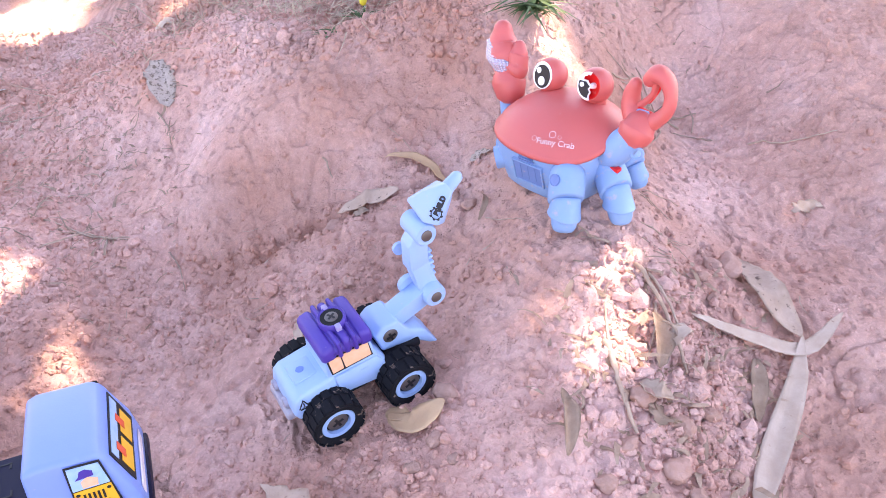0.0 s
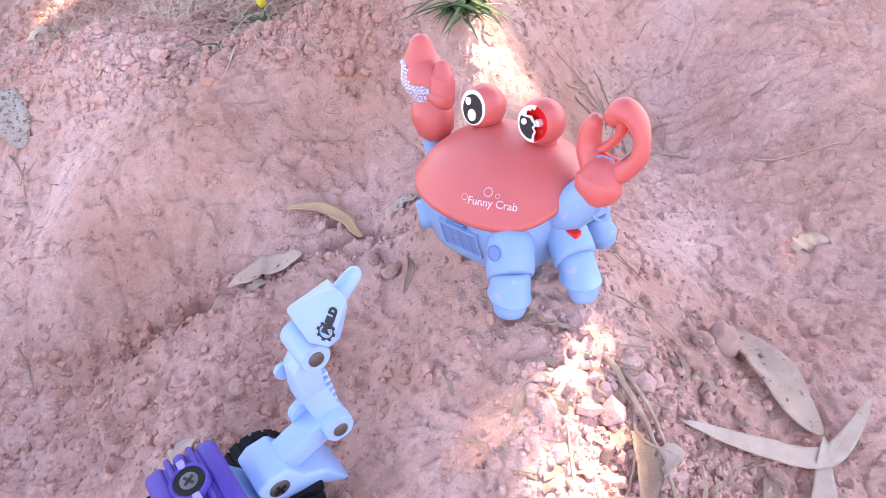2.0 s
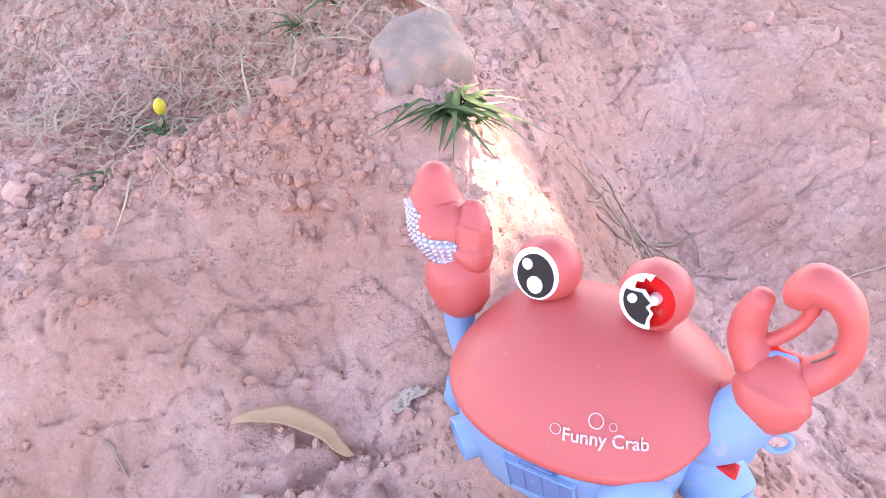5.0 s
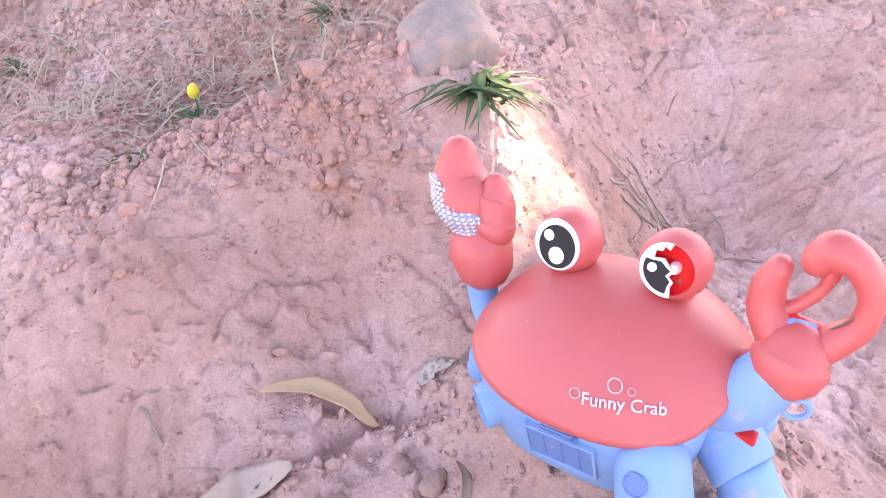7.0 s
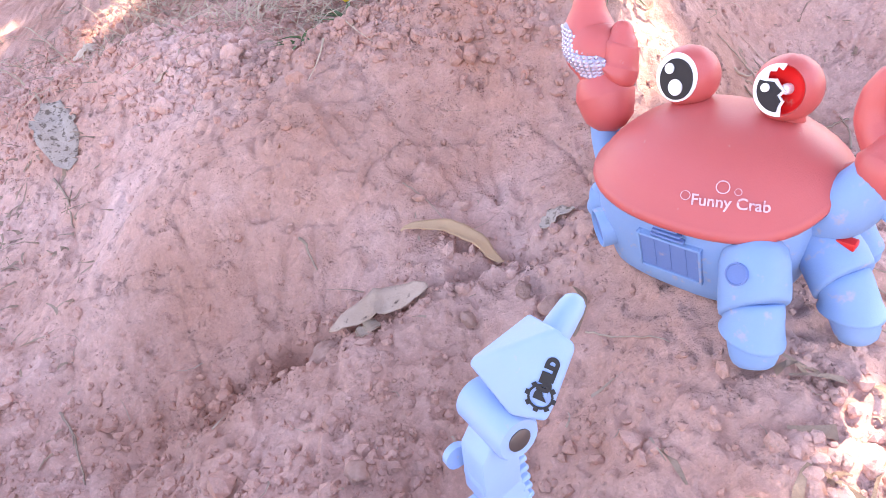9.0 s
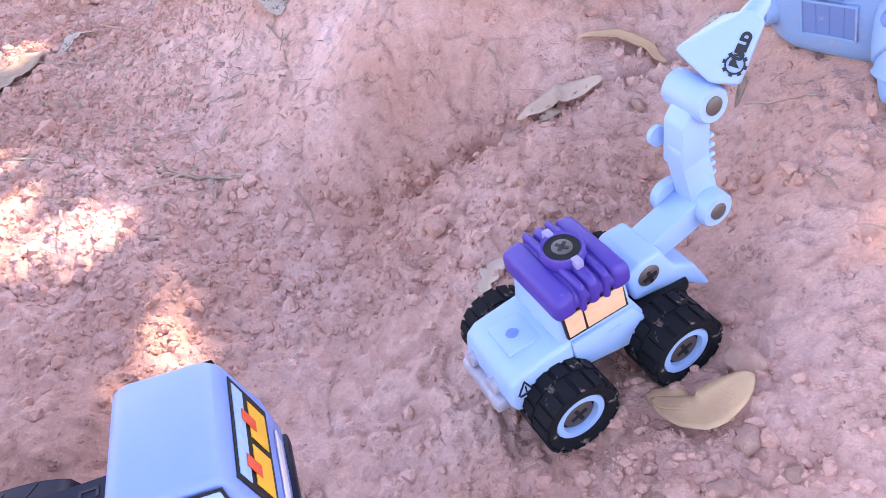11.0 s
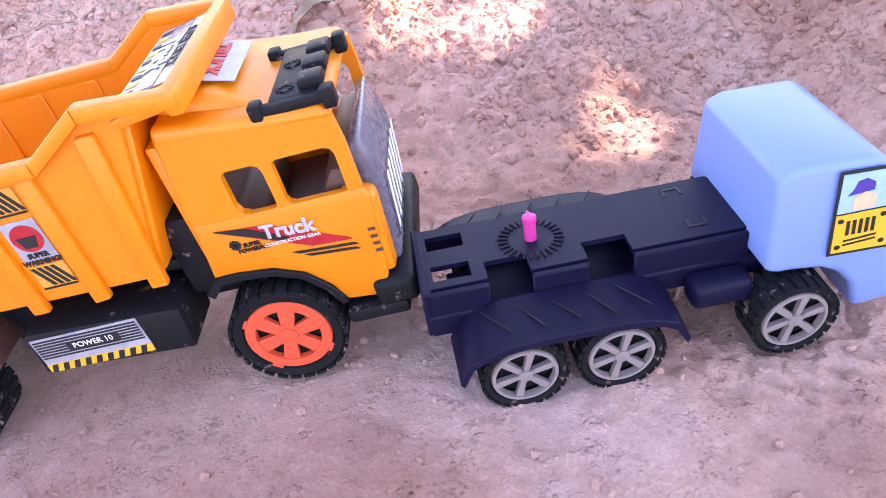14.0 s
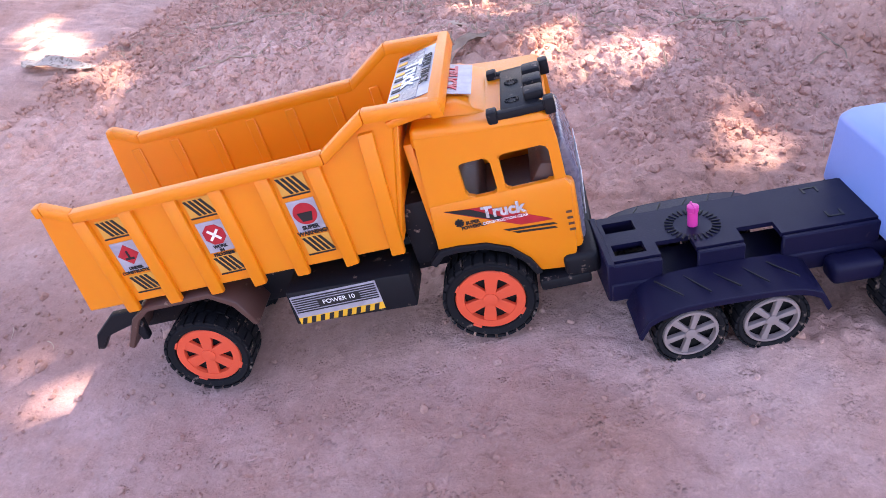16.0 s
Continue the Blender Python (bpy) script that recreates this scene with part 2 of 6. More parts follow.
def cells(x, y, size, seed):
    """Rounded lumps close side by side, each with a height of its own; 0 in the joints."""
    u, v = np.asarray(x, float) / size, np.asarray(y, float) / size
    iu, iv = np.floor(u), np.floor(v)
    best, value = np.full(np.shape(u), 9.0), np.zeros(np.shape(u))
    for du in (-1, 0, 1):
        for dv in (-1, 0, 1):
            a, b = iu + du, iv + dv
            d = np.hypot(u - a - hash01(a, b, seed), v - b - hash01(a, b, seed + 1))
            nearer = d < best
            best = np.where(nearer, d, best)
            value = np.where(nearer, hash01(a, b, seed + 2), value)
    return value ** 2 * np.clip(1 - (best / 0.62) ** 2, 0, 1) ** 0.6


def relief(x, y):
    c = crumbly(x, y)
    near = np.exp(-((np.maximum(np.abs(x + 0.1) - 1.3, 0) / 0.6) ** 2 + (np.maximum(np.abs(y - 0.7) - 1.1, 0) / 0.6) ** 2))
    track = 1 - 0.75 * (1 - step(y + 0.1 * x, 0.18, 0.30)) * (1 - step(x, -0.12, 0.05))
    z = 0.006 * smooth_noise(x, y, 0.16, 1) + 0.004 * smooth_noise(x, y, 0.06, 2) * (0.4 + c)
    lump = 1 - np.abs(smooth_noise(x + 0.01 * smooth_noise(x, y, 0.03, 21), y, 0.026, 3))
    z = z + 0.0048 * (lump - 0.55) * (0.02 + c)
    z = z + 0.0036 * (1 - np.abs(smooth_noise(x, y, 0.012, 4)) - 0.5) * (0.06 + c)
    z = z + 0.0015 * smooth_noise(x, y, 0.0065, 6) * (0.25 + c)
    z = z + 0.0036 * cells(x, y, 0.017, 71) * np.clip(c - 0.25, 0, 1) + 0.0034 * cells(x + 0.3 * y, y - 0.2 * x, 0.0090, 81) * np.clip(c - 0.08, 0, 1)
    z = z + 0.0013 * (cells(x - 0.2 * y, y + 0.3 * x, 0.0125, 91) > 0.25) * cells(x - 0.2 * y, y + 0.3 * x, 0.0125, 91)
    pits = smooth_noise(x, y, 0.02, 41) + 0.6 * smooth_noise(x, y, 0.009, 42)
    z = z - 0.0030 * step(pits, 0.62, 1.0) * (1 - 0.5 * c)
    shelf = smooth_noise(x, y, 0.045, 61) + 0.5 * smooth_noise(x, y, 0.018, 62)
    z = z + 0.0035 * step(shelf, 0.18, 0.26) * (1 - 0.4 * c) + 0.0025 * step(shelf, -0.30, -0.22)
    nick = smooth_noise(x + 0.3 * y, y, 0.0125, 63) + 0.6 * smooth_noise(x, y, 0.0058, 64)
    z = z - 0.0022 * step(nick, 0.42, 0.52) * (1 - 0.3 * c) + 0.0012 * step(nick, -0.62, -0.52)
    grains = cells(x + 0.1 * y, y - 0.3 * x, 0.0068, 101)
    z = z + 0.0018 * np.where(grains > 0.22, grains, 0) * (smooth_noise(x, y, 0.05, 65) > -0.15)
    cracks = np.abs(smooth_noise(x + 0.02 * smooth_noise(x, y, 0.05, 31), y + 0.02 * smooth_noise(x, y, 0.05, 32), 0.075, 33))
    z = z - 0.0035 * np.exp(-((cracks / 0.03) ** 2)) * (1 - c) * track
    rough_edge = 0.006 * smooth_noise(x, y, 0.02, 51)
    z = z - 0.010 * np.exp(-(((from_crack(x, y) + rough_edge) / 0.006) ** 2))
    return z * near * track


def ground_z(x, y):
    return landform(np.asarray(x, float), np.asarray(y, float)) + relief(np.asarray(x, float), np.asarray(y, float))


def gz(x, y):
    return float(ground_z(np.array([x]), np.array([y]))[0])


def spread(first, last, fine, far):
    """Evenly fine from first to last, then ever coarser out to far."""
    inner = list(np.arange(first, last + fine / 2, fine))
    out, gap = [], fine
    while (out[-1] if out else 0) < far:
        gap *= 1.15
        out.append((out[-1] if out else 0) + gap)
    return np.array([first - o for o in reversed(out)] + inner + [last + o for o in out])


gx, gy = spread(-1.05, 0.60, 0.0019, 300), spread(-0.03, 1.26, 0.0019, 300)
GX, GY = np.meshgrid(gx, gy)
GZ = ground_z(GX.ravel(), GY.ravel())
ground_mesh = bpy.data.meshes.new("ground")
nx, ny = len(gx), len(gy)
corner = (np.arange(ny - 1)[:, None] * nx + np.arange(nx - 1)[None, :]).ravel()
quads = np.stack([corner, corner + 1, corner + 1 + nx, corner + nx], 1)
ground_mesh.vertices.add(nx * ny)
ground_mesh.vertices.foreach_set("co", np.stack([GX.ravel(), GY.ravel(), GZ], 1).ravel())
ground_mesh.loops.add(quads.size)
ground_mesh.loops.foreach_set("vertex_index", quads.ravel())
ground_mesh.polygons.add(len(quads))
ground_mesh.polygons.foreach_set("loop_start", np.arange(0, quads.size, 4))
ground_mesh.polygons.foreach_set("use_smooth", np.ones(len(quads), bool))
ground_mesh.update(calc_edges=True)
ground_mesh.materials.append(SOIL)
ground = tagged(new("ground", ground_mesh), "dry reddish-brown dirt bank with worn and crumbly patches", "ground", kind="structure")

# ---- the tree overhead: its crown shades the ground, with gaps where the sun comes through ----
# gaps, as the sunny flecks they leave on the ground: x, y, radius
FLECKS = [
    (-0.75, 1.36, 0.090), (-0.43, 1.25, 0.026), (0.162, 0.852, 0.014), (0.169, 0.827, 0.015), (0.176, 0.80, 0.010),
    (0.196, 0.482, 0.014), (0.182, 0.452, 0.008),
    (-0.635, 0.726, 0.020), (-0.595, 0.690, 0.018), (-0.513, 0.618, 0.018), (-0.47, 0.57, 0.010), (-0.437, 0.573, 0.012), (-0.409, 0.588, 0.010),
    (-0.332, 0.518, -0.004), (-0.309, 0.489, -0.005), (-0.318, 0.457, -0.007), (-0.294, 0.438, -0.005),
    (-1.338, 0.705, 0.036), (-1.26, 0.66, 0.032), (-1.199, 0.629, 0.028), (-1.11, 0.57, 0.020), (-1.035, 0.518, 0.014), (-0.732, 0.11, 0.008), (-0.794, 0.136, 0.010),
    (-0.758, 1.017, 0.022),
]
leaf_rng = np.random.RandomState(7)
COUNT = 54000
lx = leaf_rng.uniform(-2.0, 1.7, COUNT)
ly = leaf_rng.uniform(-0.9, 2.9, COUNT)
lz = leaf_rng.uniform(2.3, 3.1, COUNT)
keep = np.ones(COUNT, bool)
for fx, fy, fr in FLECKS:
    fz = float(landform(fx, fy))
    fx, fy = fx - to_sun.x / to_sun.z * fz, fy - to_sun.y / to_sun.z * fz
    keep &= np.hypot(lx - fx, ly - fy) > fr + 0.034 + 0.009 * leaf_rng.randn(COUNT)
keep &= np.hypot((lx + 0.15) / 1.9, (ly - 1.0) / 1.9) < 0.93 + 0.07 * leaf_rng.rand(COUNT)
lx, ly, lz = lx[keep], ly[keep], lz[keep]
centre = np.stack([lx + to_sun.x / to_sun.z * lz, ly + to_sun.y / to_sun.z * lz, lz], 1)
along = leaf_rng.randn(len(lx), 3) * np.array([1, 1, 0.4])
along /= np.linalg.norm(along, axis=1)[:, None]
across = np.cross(along, leaf_rng.randn(len(lx), 3) * 0.5 + np.array([0, 0, 1.0]))
across /= np.linalg.norm(across, axis=1)[:, None]
size = leaf_rng.uniform(0.045, 0.08, (len(lx), 1))
bend = np.array([[0, 0, 0.12]]) * size
crown_verts = np.stack([centre - along * size - bend, centre + across * size * 0.34, centre + along * size - bend, centre - across * size * 0.34], 1).reshape(-1, 3)
crown_faces = np.arange(len(crown_verts)).reshape(-1, 4)[:, [0, 1, 2, 0, 2, 3]].reshape(-1, 3)
tree = thing("tree", "tall gum tree whose leafy crown shades the ground", "tree", pose(1.5, 3.6, 0.15))
crown = link_mesh("crown", crown_verts.tolist(), crown_faces.tolist(), CANOPY, smooth=False)
crown.parent, crown.matrix_parent_inverse = tree, tree.matrix_world.inverted()


def tube(bm, path, radii, sides=7):
    """A tapered round tube along a path, closed at both ends."""
    path = [Vector(q) for q in path]
    rings = []
    for i, (q, r) in enumerate(zip(path, radii)):
        d = (path[min(i + 1, len(path) - 1)] - path[max(i - 1, 0)]).normalized()
        a = d.orthogonal().normalized() if i == 0 else (rings_a - d * rings_a.dot(d)).normalized()
        rings_a = a
        b = d.cross(a)
        rings.append([bm.verts.new(q + (a * math.cos(2 * math.pi * k / sides) + b * math.sin(2 * math.pi * k / sides)) * r) for k in range(sides)])
    for u, v in zip(rings, rings[1:]):
        for k in range(sides):
            bm.faces.new((u[k], u[(k + 1) % sides], v[(k + 1) % sides], v[k]))
    bm.faces.new(rings[0][::-1]), bm.faces.new(rings[-1])


bm = bmesh.new()
tube(bm, [(0, 0, -0.1), (0.02, -0.1, 0.7), (-0.1, -0.3, 1.5), (-0.4, -0.7, 2.2), (-0.6, -1.1, 2.9)], [0.17, 0.13, 0.11, 0.08, 0.04], 12)
for k, tip in enumerate([(-1.8, -0.4, 2.9), (-0.6, -2.6, 2.8), (0.5, -1.2, 2.9), (-1.6, -2.0, 2.9)]):
    tube(bm, [(-0.1, -0.3, 1.5), Vector((-0.3, -0.6, 2.0)).lerp(tip, 0.35), tip], [0.07, 0.05, 0.015], 8)
part("trunk", bm, BARK, tree)


from mathutils.bvhtree import BVHTree


# ---- shape helpers for the toys (x ahead, y to the toy's left, z up) ----
def mesh_of(bm, vert_lists, faces):
    vs = [bm.verts.new(v) for v in vert_lists]
    for f in faces:
        bm.faces.new([vs[i] for i in f])
    return vs


def bevelled(bm, build, r, segs=2):
    """Adds what build makes to bm, with its edges rounded."""
    tmp = bmesh.new()
    build(tmp)
    bmesh.ops.recalc_face_normals(tmp, faces=tmp.faces)
    if r > 0:
        edges = [e for e in tmp.edges if len(e.link_faces) == 2 and e.calc_face_angle(0) > radians(25)]
        bmesh.ops.bevel(tmp, geom=edges, offset=r, segments=segs, profile=0.5, affect="EDGES", clamp_overlap=True)
    me = bpy.data.meshes.new("tmp")
    tmp.to_mesh(me)
    tmp.free()
    bm.from_mesh(me)
    bpy.data.meshes.remove(me)


def box(bm, x0, x1, y0, y1, z0, z1, r=0.0, segs=2, m=None):
    def build(t):
        c = [(x, y, z) for x in (x0, x1) for y in (y0, y1) for z in (z0, z1)]
        mesh_of(t, [m @ Vector(v) if m else v for v in c], [(0, 1, 3, 2), (4, 6, 7, 5), (0, 4, 5, 1), (2, 3, 7, 6), (0, 2, 6, 4), (1, 5, 7, 3)])
    bevelled(bm, build, r, segs)


def prism(bm, outline, y0, y1, r=0.0, segs=2, shape=None, m=None):
    """An outline of (x, z) drawn out from y0 to y1; shape may move the corners before the rounding."""
    def build(t):
        n = len(outline)
        pts = [Vector((x, y, z)) for y in (y0, y1) for x, z in outline]
        pts = [m @ v if m else v for v in (pts if shape is None else [Vector(shape(v)) for v in pts])]
        mesh_of(t, pts, [tuple(range(n)), tuple(range(2 * n - 1, n - 1, -1))] + [(i, (i + 1) % n, n + (i + 1) % n, n + i) for i in range(n)])
    bevelled(bm, build, r, segs)


def lathe(bm, profile, centre=(0, 0, 0), axis="y", sides=32, close=False, caps=True):
    """Turns a profile of (radius, along) round an axis through centre."""
    c = Vector(centre)
    rings = []
    for r, h in profile:
        ring = []
        for k in range(sides):
            a = 2 * math.pi * k / sides
            u, v = r * math.cos(a), r * math.sin(a)
            ring.append(bm.verts.new(c + Vector({"y": (u, h, v), "z": (u, v, h), "x": (h, u, v)}[axis])))
        rings.append(ring)
    pairs = list(zip(rings, rings[1:])) + ([(rings[-1], rings[0])] if close else [])
    for p, q in pairs:
        for k in range(sides):
            bm.faces.new((p[k], p[(k + 1) % sides], q[(k + 1) % sides], q[k]))
    if not close and caps:
        for ring in (rings[0], rings[-1]):
            bm.faces.new(ring)


def limb(bm, path, radii, sides=18, steps=5, flat=(1, 1, 1)):
    """A round-ended limb along a path, smoothed between the given points."""
    path = [Vector(q) for q in path]
    pts, rs = [], []
    n = len(path)
    for i in range(n - 1):
        p0, p1, p2, p3 = path[max(i - 1, 0)], path[i], path[i + 1], path[min(i + 2, n - 1)]
        for s in range(steps):
            t = s / steps
            pts.append(0.5 * (2 * p1 + (p2 - p0) * t + (2 * p0 - 5 * p1 + 4 * p2 - p3) * t * t + (3 * p1 - p0 - 3 * p2 + p3) * t ** 3))
            rs.append(radii[i] + (radii[i + 1] - radii[i]) * (t * t * (3 - 2 * t)))
    pts.append(path[-1]), rs.append(radii[-1])
    d0, d1 = (pts[0] - pts[1]).normalized(), (pts[-1] - pts[-2]).normalized()
    caps = [(math.cos(a), math.sin(a)) for a in (radians(8), radians(30), radians(60))]
    first = [(pts[0] + d0 * rs[0] * c, rs[0] * s) for c, s in caps]
    last = [(pts[-1] + d1 * rs[-1] * c, rs[-1] * s) for c, s in reversed(caps)]
    full = first + list(zip(pts, rs)) + last
    tube(bm, [q for q, _ in full], [r for _, r in full], sides)


def ball(bm, centre, r, squash=(1, 1, 1), u=24, v=14):
    bmesh.ops.create_uvsphere(bm, u_segments=u, v_segments=v, radius=1, matrix=Matrix.Translation(centre) @ Matrix.Diagonal((r * squash[0], r * squash[1], r * squash[2], 1)))


def lettering(name, words, size, m, mat, parent, label="", depth=0.0002, bold=0.0):
    """Words in the built-in font as a thin raised mesh; m puts the text's own x to the right and y up."""
    curve = bpy.data.curves.new(name, "FONT")
    curve.body, curve.size, curve.extrude, curve.align_x, curve.align_y, curve.offset = words, size, depth, "CENTER", "CENTER", bold
    tmp = bpy.data.objects.new("tmp", curve)
    me = bpy.data.meshes.new_from_object(tmp)
    bpy.data.objects.remove(tmp)
    bpy.data.curves.remove(curve)
    me.transform(m)
    me.materials.clear()
    me.materials.append(mat)
    ob = new(name, me)
    ob.parent = parent
    return tagged(ob, label)


def side_frame(x, y, z, near=-1, lean=0.0, tilt=0.0):
    """Text upright on the toy's right side (near -1) or left side (near 1)."""
    return pose(x, y, z, 90 + lean, 0, 0) @ pose(0, 0, 0, 0, 0, tilt) if near < 0 else pose(x, y, z, 90 + lean, 0, 180) @ pose(0, 0, 0, 0, 0, tilt)


# ---- toy materials ----
DUST = (0.50, 0.36, 0.30)


def plastic(name, base, rough=0.42, dusty=0.66, second=None, **more):
    return material(name, base, rough, second=second or tuple(c * 0.93 for c in base), scale=22.0, amount=0.5, bump=0.00012, bump_scale=900.0, spots=tuple(0.5 * c + 0.5 * d for c, d in zip(base, DUST)), spot_scale=130.0, spot_edge=dusty, **more)


ORANGE = plastic("orange_plastic", (0.80, 0.222, 0.003), 0.40, 0.76, subsurface=0.12)
RED_ORANGE = plastic("red_orange_plastic", (0.78, 0.088, 0.038), 0.42)
BLACK_PLASTIC = plastic("black_plastic", (0.009, 0.009, 0.013), 0.5, 0.64)
NAVY = plastic("navy_plastic", (0.006, 0.0055, 0.026), 0.45, 0.70)
RUBBER = plastic("black_rubber", (0.008, 0.008, 0.011), 0.75, 0.60)
BLUE_CAB = plastic("light_blue_plastic", (0.184, 0.288, 0.656), 0.36, 0.72)
SKY_BLUE = plastic("pale_blue_plastic", (0.28, 0.43, 0.70), 0.45, 0.66)
PURPLE = plastic("purple_plastic", (0.060, 0.030, 0.281), 0.48, 0.70)
CORAL = plastic("coral_red_plastic", (0.600, 0.115, 0.105), 0.42, 0.70)
DEEP_RED = plastic("bright_red_plastic", (0.78, 0.018, 0.016), 0.35)
CRAB_BLUE = plastic("dusty_blue_plastic", (0.203, 0.352, 0.600), 0.55, 0.60)
# battery cover blue; also paints the shade into holes, slots and hollows
DARK_BLUE = plastic("cover_and_hollow_shade_blue", (0.13, 0.22, 0.46), 0.6)
BROWN_PLASTIC = plastic("brown_plastic", (0.085, 0.035, 0.028), 0.5)
GREY_METAL = material("steel_screw", (0.17, 0.15, 0.145), 0.5, 0.9, bump=0.0001)
BRONZE = plastic("taupe_plastic", (0.26, 0.205, 0.205), 0.42)
LILAC = plastic("lilac_plastic", (0.30, 0.26, 0.46), 0.45)
PINK = plastic("hot_pink_plastic", (0.680, 0.043, 0.297), 0.42)
PALE = material("pale_print", (0.80, 0.72, 0.74), 0.5, second=(0.7, 0.6, 0.62), scale=300.0)
WORN = material("worn_pale_print", (0.70, 0.44, 0.44), 0.4, second=(0.76, 0.58, 0.58), scale=160.0, amount=0.8, spots=(0.60, 0.16, 0.13), spot_scale=420.0, spot_edge=0.58)
# near-black that paints the shade in the screw well and behind wheel spokes
WELL = material("well_shade_black", (0.008, 0.007, 0.008), 0.95)
WHITE = material("white_print", (0.80, 0.80, 0.82), 0.35)
BLACK = material("black_print", (0.006, 0.006, 0.009), 0.55)
RED_PRINT = material("red_print", (0.52, 0.02, 0.03), 0.35, second=(0.35, 0.01, 0.02), scale=150.0)
YELLOW_PRINT = material("yellow_print", (0.83, 0.42, 0.03), 0.35)
TAN_PRINT = material("amber_print", (0.66, 0.30, 0.05), 0.4)
BLUE_PRINT = material("sky_blue_print", (0.24, 0.43, 0.74), 0.3, second=(0.36, 0.53, 0.78), scale=200.0)
GREY_PRINT = material("grey_print", (0.42, 0.40, 0.45), 0.3, second=(0.25, 0.23, 0.30), scale=120.0)
DARK_PRINT = material("charcoal_print", (0.10, 0.09, 0.13), 0.25, second=(0.16, 0.15, 0.20), scale=120.0)
PEACH = material("peach_print", (0.80, 0.38, 0.20), 0.3, second=(0.85, 0.5, 0.33), scale=120.0)
CRYSTAL = material("silver_faceted_film", (0.62, 0.57, 0.66), 0.22, 0.7)
FILM = material("grey_violet_film", (0.36, 0.32, 0.40), 0.4, 0.4)
CLEAR = material("clear_plastic", (0.9, 0.9, 0.92), 0.1, translucent=0.8)
SILVER = material("silver_print", (0.62, 0.60, 0.64), 0.25, 0.4)


for dull in (NAVY, RUBBER, BLACK_PLASTIC):
    dull.node_tree.nodes["Principled BSDF"].inputs["Specular IOR Level"].default_value = 0.16


def slab(name, x0, x1, y, z0, z1, mat, parent, near=-1, label="", thick=0.0004, skew=0.0):
    """A thin printed patch lying on a side wall at y; its face is on the outer side."""
    bm = bmesh.new()
    ya, yb = (y - thick, y) if near < 0 else (y, y + thick)
    prism(bm, [(x0, z0), (x1, z0), (x1 + skew, z1), (x0 + skew, z1)], ya, yb)
    return part(name, bm, mat, parent, label)


def spoked_wheel(parent, x, y, z, r, width, side, rim_mat, spokes, rim_r, label, lugs=22, flush=0.0, ring=0.16, spoke_w=0.2, screw=False, notches=False):
    """A toy wheel whose outer face looks to side (+1 left, -1 right): hub drum, tyre with tread blocks, spoked rim."""
    bm = bmesh.new()
    lathe(bm, [(rim_r * 0.98, -width / 2 + 0.0065), (rim_r * 0.98, width / 2 - 0.0065)], (0, 0, 0), "y", 24)
    wheel = part("wheel", bm, WELL, parent, label)
    wheel.matrix_local = pose(x, y, z)
    bm = bmesh.new()
    h, b = width / 2, 0.12 * width
    prof = [(rim_r, -h + b), (rim_r + 0.001, -h + b * 0.3), (r * 0.90, -h), (r * 0.955, -h + b * 0.7), (r * 0.965, 0), (r * 0.955, h - b * 0.7), (r * 0.90, h), (rim_r + 0.001, h - b * 0.3), (rim_r, h - b)]
    lathe(bm, prof, (0, 0, 0), "y", 40, close=True)
    for k in range(lugs):
        for half in (-1, 1):
            a = 2 * math.pi * (k + (0.5 if half > 0 else 0)) / lugs
            w = 2 * math.pi * r / lugs * 0.36
            box(bm, -w, w, 0.06 * h, 0.97 * h, r * 0.94, r, 0, 1, Matrix.Rotation(a, 4, "Y") @ Matrix.Diagonal((1, half, 1, 1)))
    part("tyre", bm, RUBBER, wheel, "dusty black treaded tyre", sharp=35)
    bm = bmesh.new()
    f = side * (h - flush)
    lathe(bm, [(rim_r, f - side * 0.004), (rim_r, f), (rim_r * 0.97, f + side * 0.0008), (rim_r * (1 - ring), f + side * 0.0008), (rim_r * (1 - ring) * 0.98, f - side * 0.003)], (0, 0, 0), "y", 40, close=True)
    if spokes:
        for k in range(spokes):
            a = 2 * math.pi * (k + 0.25) / spokes
            w0, w1 = rim_r * spoke_w * 0.42, rim_r * spoke_w * 0.62
            ya, yb = sorted((f - side * 0.003, f + side * 0.0002))
            def flare(v, w0=w0, w1=w1):
                return (v.x * (w0 if v.z < rim_r * 0.5 else w1), v.y, v.z)
            prism(bm, [(-1, rim_r * 0.12), (1, rim_r * 0.12), (1, rim_r * (1 - ring * 0.6)), (-1, rim_r * (1 - ring * 0.6))], ya, yb, 0.0003, 1, flare, Matrix.Rotation(a, 4, "Y"))
        lathe(bm, [(rim_r * 0.22, f - side * 0.003), (rim_r * 0.21, f + side * 0.0009), (rim_r * 0.08, f + side * 0.0014)], (0, 0, 0), "y", 18)
    if notches:
        for k in range(4):
            a = 2 * math.pi * (k + 0.4) / 4
            ya, yb = sorted((f, f + side * 0.0012))
            box(bm, -rim_r * 0.13, rim_r * 0.13, ya, yb, rim_r * 0.97, rim_r * 1.05, 0.0003, 1, Matrix.Rotation(a, 4, "Y"))
    part("rim", bm, rim_mat, wheel)
    if screw:
        bm = bmesh.new()
        lathe(bm, [(rim_r * 0.60, f - side * 0.004), (rim_r * 0.60, f - side * 0.0015), (rim_r * 0.5, f - side * 0.0008)], (0, 0, 0), "y", 20)
        part("screw", bm, GREY_METAL, wheel)
        bm = bmesh.new()
        ya, yb = sorted((f - side * 0.001, f - side * 0.0005))
        for a in (20, 110):
            box(bm, -rim_r * 0.34, rim_r * 0.34, ya, yb, -rim_r * 0.08, rim_r * 0.08, 0, 1, Matrix.Rotation(radians(a), 4, "Y"))
        part("screw_slot", bm, BLACK, wheel)
    return wheel


